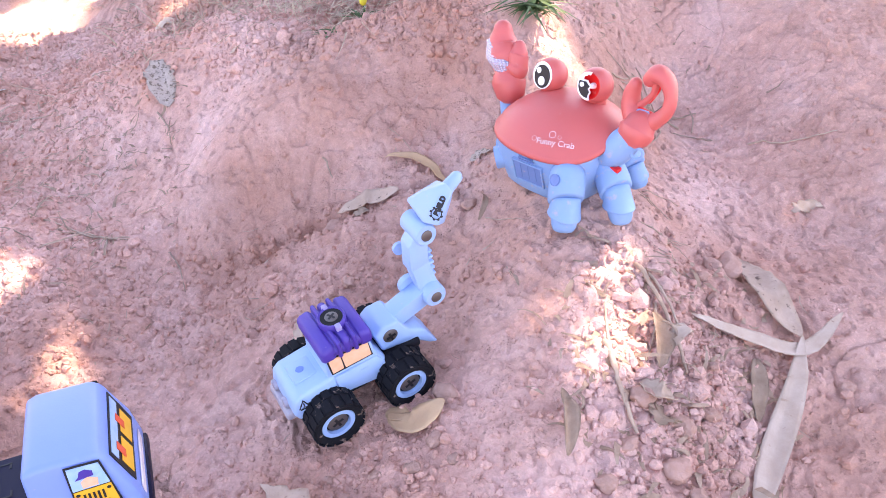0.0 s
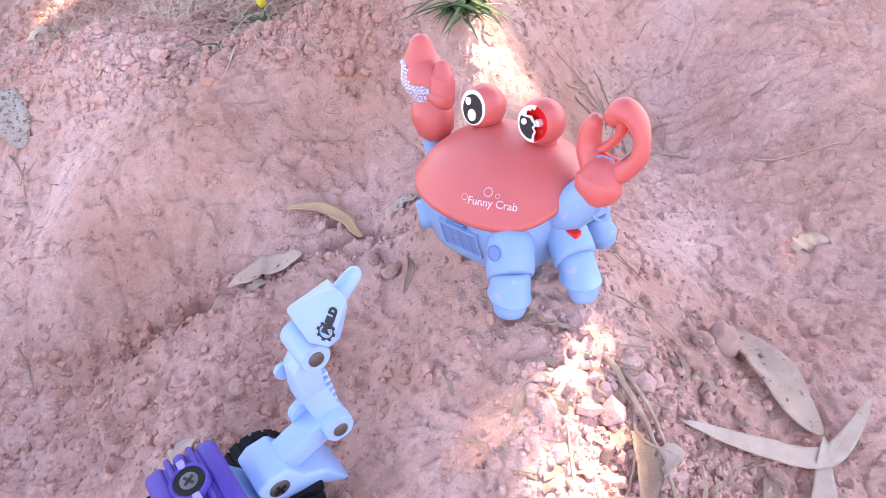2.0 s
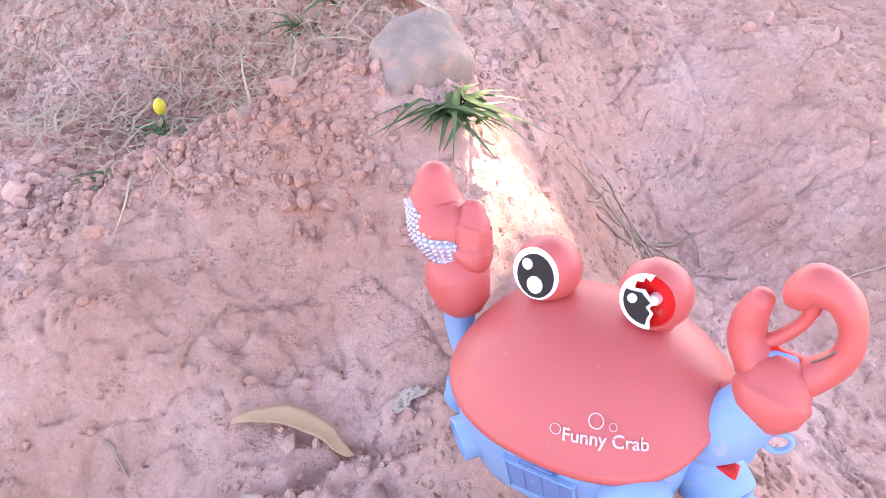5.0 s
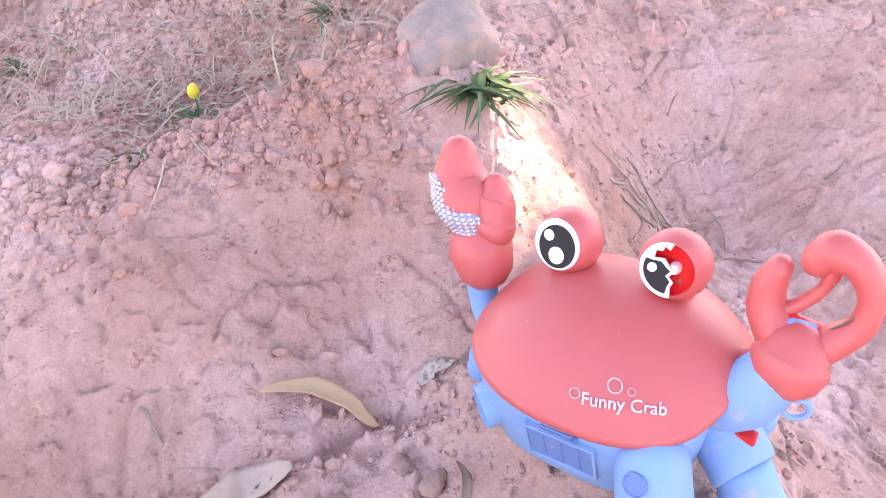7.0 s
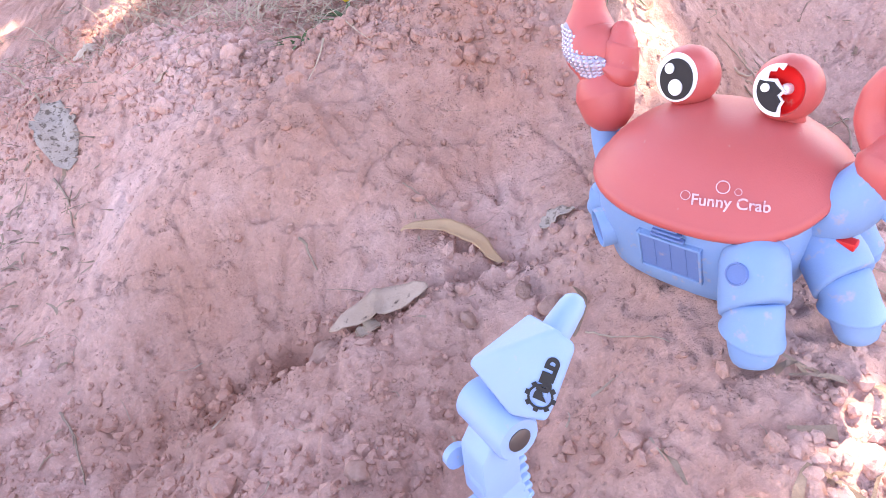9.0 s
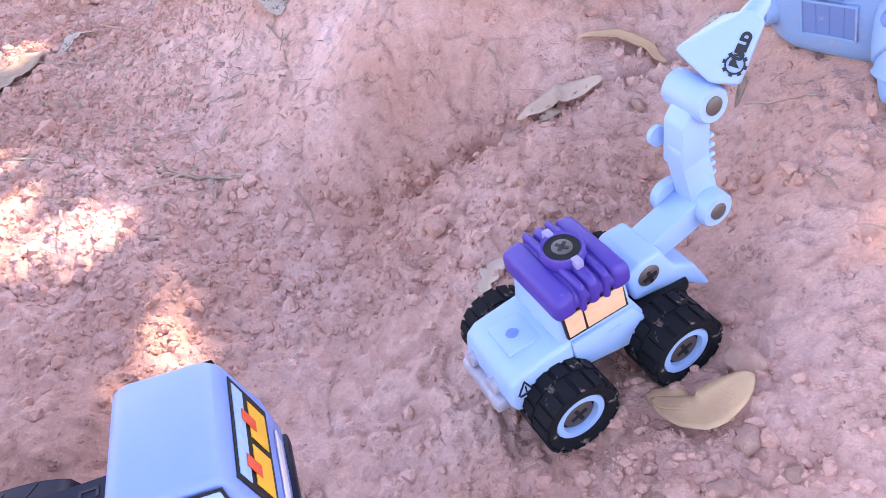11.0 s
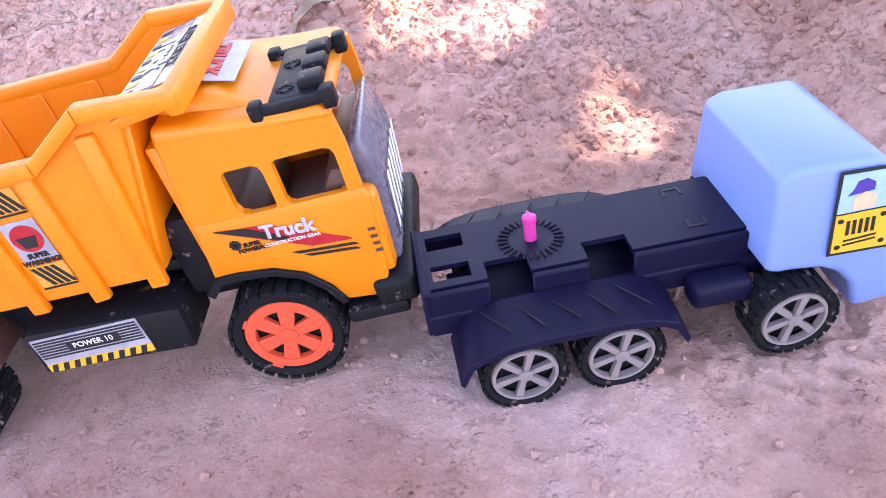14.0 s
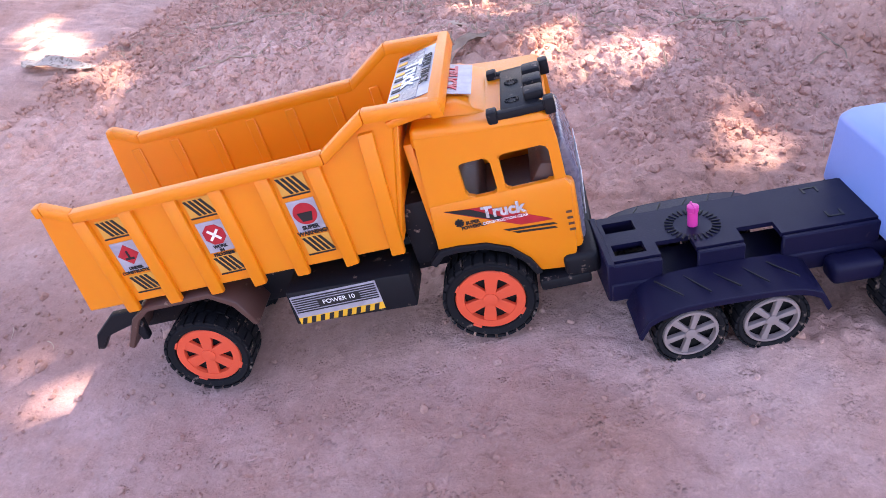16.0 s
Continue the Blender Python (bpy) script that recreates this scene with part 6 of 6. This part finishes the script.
def along_ground(points, lift=0.001, n=16):
    """A smooth line through a few (x, y) points, laid on the ground; heights may be added as a third number."""
    pts = [Vector((p[0], p[1], p[2] if len(p) > 2 else 0)) for p in points]
    out = []
    for i in range(n):
        t = i / (n - 1) * (len(pts) - 1)
        k = min(int(t), len(pts) - 2)
        u = t - k
        p0, p1, p2, p3 = pts[max(k - 1, 0)], pts[k], pts[k + 1], pts[min(k + 2, len(pts) - 1)]
        q = 0.5 * (2 * p1 + (p2 - p0) * u + (2 * p0 - 5 * p1 + 4 * p2 - p3) * u * u + (3 * p1 - p0 - 3 * p2 + p3) * u ** 3)
        out.append(q)
    base = ground_z(np.array([q.x for q in out]), np.array([q.y for q in out]))
    level = np.convolve(np.pad(base, 2, mode="edge"), np.ones(5) / 5, "valid")
    return [Vector((q.x, q.y, max(b, l) + lift + q.z)) for q, b, l in zip(out, base, level)]


def leaf(points, width, mat, label, curl=0.15, lift=0.002, blunt=0.5, category="leaf", side=0.0, edge=0.0):
    """A dry leaf along a line on the ground: pointed ends, folded midrib, curled edges, real thickness."""
    line = along_ground(points, lift, 18)
    n, across = len(line), 6
    bm = bmesh.new()
    grid = [[], []]
    for i, q in enumerate(line):
        t = i / (n - 1)
        d = (line[min(i + 1, n - 1)] - line[max(i - 1, 0)]).normalized()
        s = d.cross(Vector((0, 0, 1))).normalized()
        s = (s + Vector((0, 0, side))).normalized()
        up = s.cross(d).normalized()
        w = width / 2 * (math.sin(math.pi * min(max(t, 0.012), 0.988) ** (1 + 0.5 * (0.5 - blunt))) ** 0.75) * (1 + edge * math.sin(31 * t) + edge * 0.6 * math.sin(67 * t))
        for layer, h in ((0, 0.00025), (1, -0.00025)):
            row = []
            for j in range(across + 1):
                u = 2 * j / across - 1
                bend = curl * w * (abs(u) ** 1.6) + 0.06 * w * math.sin(9 * t + 3 * u)
                row.append(bm.verts.new(q + s * (u * w) + up * (bend + h)))
            grid[layer].append(row)
    for layer in (0, 1):
        for i in range(n - 1):
            for j in range(across):
                a, b, c, d_ = grid[layer][i][j], grid[layer][i][j + 1], grid[layer][i + 1][j + 1], grid[layer][i + 1][j]
                bm.faces.new((a, b, c, d_) if layer else (d_, c, b, a))
    for i in range(n - 1):
        for j in (0, across):
            bm.faces.new((grid[0][i][j], grid[0][i + 1][j], grid[1][i + 1][j], grid[1][i][j]))
    for i in (0, n - 1):
        for j in range(across):
            bm.faces.new((grid[0][i][j], grid[0][i][j + 1], grid[1][i][j + 1], grid[1][i][j]))
    ob = part("dry_leaf", bm, mat, None, label, sharp=0)
    return tagged(ob, category=category, group="fallen leaves")


leaf([(0.006, 0.404), (0.026, 0.388, 0.004), (0.052, 0.400, 0.008)], 0.024, GOLD_LEAF, "tan triangular dry leaf lying beside the toy drill truck", 0.1, 0.003, 0.2)
leaf([(0.005, 0.41), (0.014, 0.402), (0.022, 0.392)], 0.018, GOLD_LEAF, "folded tan leaf piece under the toy drill truck", 0.2, 0.002)
leaf([(-0.070, 0.656, 0.004), (-0.036, 0.662, 0.006), (-0.004, 0.664, 0.002)], 0.020, SPECKLED_LEAF, "curled brown leaf lodged in a crack of the bank", 0.12, 0.007, 0.2, side=-0.25)
leaf([(-0.052, 0.652), (-0.045, 0.650), (-0.036, 0.655)], 0.014, TWIG, "shrivelled dark leaf under a larger leaf", 0.5, 0.003, edge=0.2)
leaf([(-0.022, 0.712, 0.002), (0.004, 0.711, 0.004), (0.026, 0.701, 0.004), (0.045, 0.684, 0.001)], 0.014, GOLD_LEAF, "narrow yellowish curved leaf on the bank", 0.2, 0.003)
leaf([(-0.345, 0.930), (-0.330, 0.893, 0.003), (-0.312, 0.857)], 0.036, GREY_LEAF, "mottled grey crumpled leaf stuck on the bank", 0.25, 0.004, edge=0.1)
leaf([(0.331, 0.586, 0.002), (0.342, 0.535, 0.006), (0.364, 0.492, 0.001)], 0.030, SPECKLED_LEAF, "broad brown eucalyptus leaf with a curled tip", 0.3, 0.003, 0.35)
leaf([(0.262, 0.490), (0.31, 0.476, 0.004), (0.360, 0.474, 0.004), (0.405, 0.514, 0.004)], 0.017, PALE_LEAF, "long crescent-shaped pale leaf with brown specks", 0.2, 0.004)
leaf([(0.362, 0.488, 0.008), (0.338, 0.43, 0.004), (0.305, 0.37, 0.002), (0.283, 0.325)], 0.022, PALE_LEAF, "long straight bleached leaf with a thin stalk", 0.25, 0.003, 0.2)
leaf([(0.314, 0.462), (0.310, 0.435, 0.003), (0.306, 0.408)], 0.014, DEAD_LEAF, "narrow tapering dry leaf among gravel", 0.4, 0.002)
leaf([(0.142, 0.398, 0.004), (0.144, 0.372, 0.007), (0.142, 0.343, 0.002)], 0.015, DEAD_LEAF, "brown rolled leaf standing in rubble", 0.7, 0.004, side=0.6)
leaf([(0.222, 0.47, 0.004), (0.226, 0.45, 0.006), (0.222, 0.425, 0.002)], 0.018, DEAD_LEAF, "crumpled brown leaf tangled with stems", 0.8, 0.003, edge=0.15, side=0.4)
leaf([(0.205, 0.412), (0.218, 0.40, 0.006), (0.232, 0.405)], 0.020, TWIG, "dark curled leaf in the gully", 0.8, 0.003, edge=0.2)
leaf([(0.422, 0.690), (0.437, 0.695), (0.453, 0.692)], 0.020, PALE_LEAF, "small pale leaf flake on bare dirt", 0.05, 0.002, 0.8, edge=0.2)
leaf([(0.232, 0.445), (0.243, 0.455, 0.003), (0.256, 0.463)], 0.014, PALE_LEAF, "pale leaf scrap lying on gravel", 0.1, 0.006, 0.7)
leaf([(0.215, 0.378), (0.222, 0.388, 0.003), (0.235, 0.39)], 0.022, DEAD_LEAF, "ragged brown leaf scrap on gravel", 0.3, 0.004, 0.6, edge=0.25)
leaf([(0.083, 0.645), (0.085, 0.629, 0.004), (0.079, 0.612)], 0.007, DEAD_LEAF, "thin brown leaf sliver standing on the mound", 0.4, 0.004, side=0.8)
leaf([(0.070, 0.698), (0.080, 0.703), (0.092, 0.699)], 0.012, GREY_LEAF, "small grey leaf flake beside the toy crab", 0.1, 0.003, 0.7, edge=0.15)
leaf([(-0.092, 0.500), (-0.083, 0.512, 0.002), (-0.074, 0.527)], 0.013, PALE_LEAF, "pale ragged leaf behind the toy drill truck", 0.3, 0.002, edge=0.25)
leaf([(-0.090, 0.350, 0.002), (-0.070, 0.335, 0.006), (-0.045, 0.305, 0.004), (-0.035, 0.285)], 0.036, SPECKLED_LEAF, "large dull tan leaf with a torn edge and stalk", 0.2, 0.004, -1.0, edge=0.16)
leaf([(-0.068, 0.300), (-0.060, 0.290, 0.003), (-0.050, 0.276)], 0.018, DEAD_LEAF, "darker leaf scrap under a larger leaf", 0.3, 0.002, edge=0.15)
leaf([(-0.735, 0.905), (-0.72, 0.955, 0.006), (-0.703, 1.018)], 0.045, DEAD_LEAF, "broad brown leaf on flat dirt", 0.15, 0.003)
leaf([(-0.69, 1.0), (-0.67, 1.03, 0.004), (-0.66, 1.07)], 0.020, GREY_LEAF, "greyish dry leaf lying on flat dirt", 0.3, 0.003)
leaf([(-0.60, 0.565), (-0.585, 0.58, 0.004), (-0.565, 0.605)], 0.016, TWIG, "curled dark leaf on churned soil", 0.5, 0.003, edge=0.1)
leaf([(-0.62, 0.62), (-0.61, 0.63), (-0.60, 0.635)], 0.013, PALE_LEAF, "small pale leaf scrap on churned soil", 0.3, 0.002)
leaf([(-1.25, 0.60), (-1.18, 0.57, 0.005), (-1.10, 0.58)], 0.03, GREY_LEAF, "greyish leaf at the edge of the dirt track", 0.25, 0.003)
leaf([(-0.235, 0.90), (-0.225, 0.905), (-0.21, 0.905)], 0.010, PALE_LEAF, "tiny pale leaf scrap on the bank top", 0.2, 0.002)
leaf([(0.105, 1.06, 0.004), (0.14, 1.05, 0.008), (0.175, 1.035)], 0.024, PALE_LEAF, "pale leaf lying among dry grass", 0.2, 0.006)
leaf([(-0.45, 1.19), (-0.43, 1.20, 0.002), (-0.41, 1.20)], 0.024, PALE_LEAF, "pale leaf scrap on the bank top", 0.15, 0.003, 0.7, edge=0.15)


def twig(points, radius, label, forks=0, mat=TWIG):
    line = along_ground(points, radius * 0.8, 14)
    line = [q + Vector((rng.randn(), rng.randn(), abs(rng.randn()))) * radius * 0.22 for q in line]
    bm = bmesh.new()
    tube(bm, line, [radius * (1 - 0.5 * i / 13) for i in range(14)], 6)
    for k in range(forks):
        i = rng.randint(3, 11)
        d = Vector((rng.randn(), rng.randn(), 0.3)).normalized()
        tube(bm, [line[i], line[i] + d * radius * 8, line[i] + d * radius * 15 + Vector((0, 0, radius))], [radius * 0.6, radius * 0.45, radius * 0.25], 5)
    return tagged(part("twig", bm, mat, None, label, sharp=0), category="twig", group="twigs")


for pts, r, label, forks in (
    ([(-0.395, 0.675), (-0.35, 0.662), (-0.303, 0.650)], 0.0016, "thin dry twig lying on churned soil", 2),
    ([(-0.425, 0.700), (-0.36, 0.668), (-0.298, 0.652)], 0.0013, "bent dry twig on churned soil", 1),
    ([(-0.706, 0.985), (-0.60, 0.955), (-0.512, 0.938)], 0.0015, "long thin twig on flat dirt", 1),
    ([(-0.256, 0.640), (-0.238, 0.618), (-0.227, 0.592)], 0.0010, "short thin stalk on churned soil", 1),
    ([(-0.123, 0.310), (-0.113, 0.319), (-0.103, 0.328)], 0.0022, "short thick stick lying on gravelly dirt", 0),
    ([(0.215, 0.525, 0.003), (0.228, 0.490, 0.008), (0.240, 0.450, 0.007), (0.246, 0.428, 0.001)], 0.0022, "dry fibrous stem bent across the gully", 0),
    ([(0.225, 0.515, 0.004), (0.240, 0.480, 0.010), (0.244, 0.450, 0.004)], 0.0016, "thin dry stem bent across the gully", 0),
    ([(0.228, 0.485, 0.002), (0.222, 0.455, 0.006), (0.212, 0.430, 0.001)], 0.0016, "curved dry stem among gravel", 1),
    ([(0.18, 0.44), (0.186, 0.41, 0.002), (0.198, 0.375)], 0.0030, "dark root-like stick in the gully", 1),
    ([(-0.092, 0.718), (-0.087, 0.713), (-0.081, 0.702)], 0.0012, "tiny dark stick stuck to the bank", 0),
    ([(-0.02, 0.745), (-0.005, 0.735), (0.008, 0.72)], 0.0005, "hair-thin stalk on the bank", 0),
    ([(0.40, 0.80), (0.44, 0.79), (0.49, 0.785)], 0.0013, "thin dark twig on bare dirt", 0),
    ([(0.086, 0.613), (0.103, 0.598), (0.123, 0.582)], 0.0007, "thin pale stalk on the mound", 0),
    ([(-0.33, 0.86), (-0.31, 0.835), (-0.30, 0.81)], 0.0013, "small twig on the bank", 1),
    ([(-0.55, 0.71), (-0.50, 0.70), (-0.46, 0.69)], 0.0012, "dry twig on churned soil", 1),
    ([(-0.47, 0.66), (-0.43, 0.655), (-0.38, 0.63)], 0.0010, "thin dry twig on churned soil", 1),
    ([(-1.0, 0.70), (-0.9, 0.73), (-0.8, 0.70)], 0.0018, "dry twig on flat dirt", 2),
    ([(-0.95, 0.58), (-0.88, 0.60), (-0.83, 0.585)], 0.0014, "dry twig on flat dirt", 1),
    ([(0.05, 1.10), (0.2, 1.12), (0.32, 1.13)], 0.002, "long dark twig on the bank top", 2),
    ([(0.02, 1.02, 0.002), (0.045, 0.97, 0.004), (0.06, 0.935)], 0.0016, "dry branching twig among dry grass", 2),
):
    twig(pts, r, label, forks)
for k in range(16):
    x, y = 0.305 + 0.028 * rng.randn(), 0.865 + 0.018 * rng.randn()
    a, l = rng.uniform(0, math.pi), rng.uniform(0.012, 0.035)
    twig([(x - l * math.cos(a), y - l * math.sin(a)), (x, y, 0.002), (x + l * math.cos(a + 0.3), y + l * math.sin(a + 0.3))], rng.uniform(0.0006, 0.0014), "broken twig in a small heap of litter", 0)
for k in range(14):
    x, y = 0.255 + 0.012 * rng.randn(), 0.60 + 0.035 * rng.randn()
    a, l = rng.uniform(-0.9, 0.1), rng.uniform(0.010, 0.022)
    twig([(x - l * math.cos(a), y - l * math.sin(a)), (x, y, 0.001), (x + l * math.cos(a), y + l * math.sin(a))], 0.0006, "fine root hair sticking out of the mound", 0)


# ---- litter and dry grass ----
def strips(name, starts, lengths, widths, mat, label, rise=0.25, category="grass"):
    """Many thin bent blades, each a narrow strip of its own."""
    n = len(starts)
    a = rng.uniform(0, 2 * math.pi, n)
    turn_ = rng.randn(n) * 0.9
    z0 = ground_z(starts[:, 0], starts[:, 1])
    verts = np.zeros((n, 8, 3))
    p = np.concatenate([starts, z0[:, None] + 0.001], 1)
    up = np.abs(rng.randn(n)) * rise
    for i in range(4):
        d = np.stack([np.cos(a + turn_ * i / 3), np.sin(a + turn_ * i / 3), up * (1 - i / 1.8)], 1)
        s = np.stack([-d[:, 1], d[:, 0], 0.25 * rng.randn(n)], 1) * (widths * (1 - 0.24 * i))[:, None]
        verts[:, 2 * i], verts[:, 2 * i + 1] = p - s, p + s
        p = p + d * (lengths / 3)[:, None]
        g = ground_z(p[:, 0], p[:, 1]) + 0.0008
        p[:, 2] = np.maximum(p[:, 2], g)
    quad = np.array([[0, 1, 3, 2], [2, 3, 5, 4], [4, 5, 7, 6]])
    faces = (quad[None] + (np.arange(n) * 8)[:, None, None]).reshape(-1, 4)
    return tagged(link_mesh(name, verts.reshape(-1, 3).tolist(), faces.tolist(), mat, smooth=False), label, category, kind="stuff")


def grassy(x, y):
    a = np.exp(-(((x + 0.02) / 0.20) ** 2 + ((y - 1.08) / 0.085) ** 2))
    b = 0.7 * np.exp(-(((x + 0.28) / 0.16) ** 2 + ((y - 1.22) / 0.07) ** 2))
    c = 0.8 * np.exp(-(((x + 0.85) / 0.45) ** 2 + ((y - 1.85) / 0.14) ** 2))
    return np.maximum.reduce([a, b, c])


p_ = scatter(3000, grassy, -1.6, 0.5, 0.85, 2.2)
strips("dry_grass", p_, rng.uniform(0.02, 0.085, len(p_)), rng.uniform(0.0004, 0.0011, len(p_)), STRAW, "matted dry straw-coloured grass on the bank top", 0.55)


def littered(x, y):
    top = step(y + 0.1 * x, 0.88, 0.98) * np.exp(-((x + 0.15) / 0.42) ** 2)
    left = 0.7 * step(-x, 0.22, 0.36) * step(y, 0.50, 0.62) * np.exp(-((y - 0.78) / 0.25) ** 2)
    return np.maximum(top, left)


p_ = scatter(3400, littered, -1.1, 0.45, 0.45, 1.4)
strips("leaf_litter", p_, rng.gamma(2.0, 0.0075, len(p_)), rng.uniform(0.0005, 0.0024, len(p_)), DEAD_LEAF, "brown bits of dead leaf and stalk on dirt", 0.30, "litter")
p_ = scatter(900, lambda x, y: 0.5 * crumbly(x, y), -1.1, 0.6, 0.15, 1.3)
strips("stalk_bits", p_, rng.gamma(2.0, 0.006, len(p_)), rng.uniform(0.0003, 0.0009, len(p_)), TWIG, "scattered bits of thin dry stalk", 0.2, "litter")

p_ = scatter(170, gully, 0.05, 0.42, 0.28, 0.56)
strips("gully_litter", p_, rng.uniform(0.008, 0.028, len(p_)), rng.uniform(0.001, 0.0038, len(p_)), DEAD_LEAF, "torn brown leaf scraps lying in the gully", 0.5, "litter")


def tuft(x, y, blades, length, label, spread_=1.0, lean=(0.0, 0.0)):
    t = thing("grass_tuft", label, "grass", pose(x, y, gz(x, y) - 0.002), "grass tufts")
    for k in range(blades):
        a = rng.uniform(0, 2 * math.pi)
        l = length * rng.uniform(0.55, 1.1)
        out = Vector((math.cos(a) + lean[0], math.sin(a) + lean[1], 0)) * spread_
        pitch = rng.uniform(0.25, 1.0)
        foot = Vector((rng.randn(), rng.randn(), 0)) * length * 0.16
        w = rng.uniform(0.0016, 0.0036) * (length / 0.06) ** 0.5
        s = Vector((-math.sin(a), math.cos(a), 0))
        bm = bmesh.new()
        rows = []
        for i in range(6):
            u = i / 5
            c = out * (l * (0.30 * u + 0.62 * u * u)) + Vector((0, 0, l * pitch * (0.75 * u - 0.62 * u * u))) + foot
            ww = w * (1 - u ** 2.2) + 0.0001
            rows.append([bm.verts.new(c - s * ww + Vector((0, 0, ww * 0.5))), bm.verts.new(c), bm.verts.new(c + s * ww + Vector((0, 0, ww * 0.5)))])
        for p, q in zip(rows, rows[1:]):
            for j in (0, 1):
                bm.faces.new((p[j], p[j + 1], q[j + 1], q[j]))
        part("blade", bm, GREEN, t, sharp=0)
    return t


tuft(0.138, 0.862, 46, 0.060, "tuft of broad green grass hanging over the bank edge", 1.0, (0.0, -0.35))
tuft(-0.101, 0.900, 14, 0.032, "small tuft of green grass on the bank edge")
tuft(-0.078, 1.03, 16, 0.045, "low tuft of green weed on the bank top")
tuft(0.045, 1.075, 12, 0.05, "green grass among dry straw")
tuft(-0.30, 1.245, 12, 0.04, "short green grass on the bank top")
tuft(0.10, 1.10, 10, 0.06, "green grass behind the rock")
tuft(-0.95, 1.80, 22, 0.09, "green grass at the far edge of the flat dirt")
tuft(-0.60, 1.83, 18, 0.08, "green grass at the far edge of the flat dirt")
flower = thing("yellow_flower", "small yellow flower head on the green weed", "flower", pose(-0.080, 1.022, gz(-0.080, 1.022)))
bm = bmesh.new()
tube(bm, [(0, 0, 0), (0.002, 0, 0.012), (0.001, -0.001, 0.022)], [0.0008, 0.0007, 0.0006], 6)
part("stem", bm, GREEN, flower)
bm = bmesh.new()
ball(bm, (0.001, -0.001, 0.027), 0.006, (0.9, 0.9, 1.2), 10, 8)
part("flower_head", bm, YELLOW, flower)
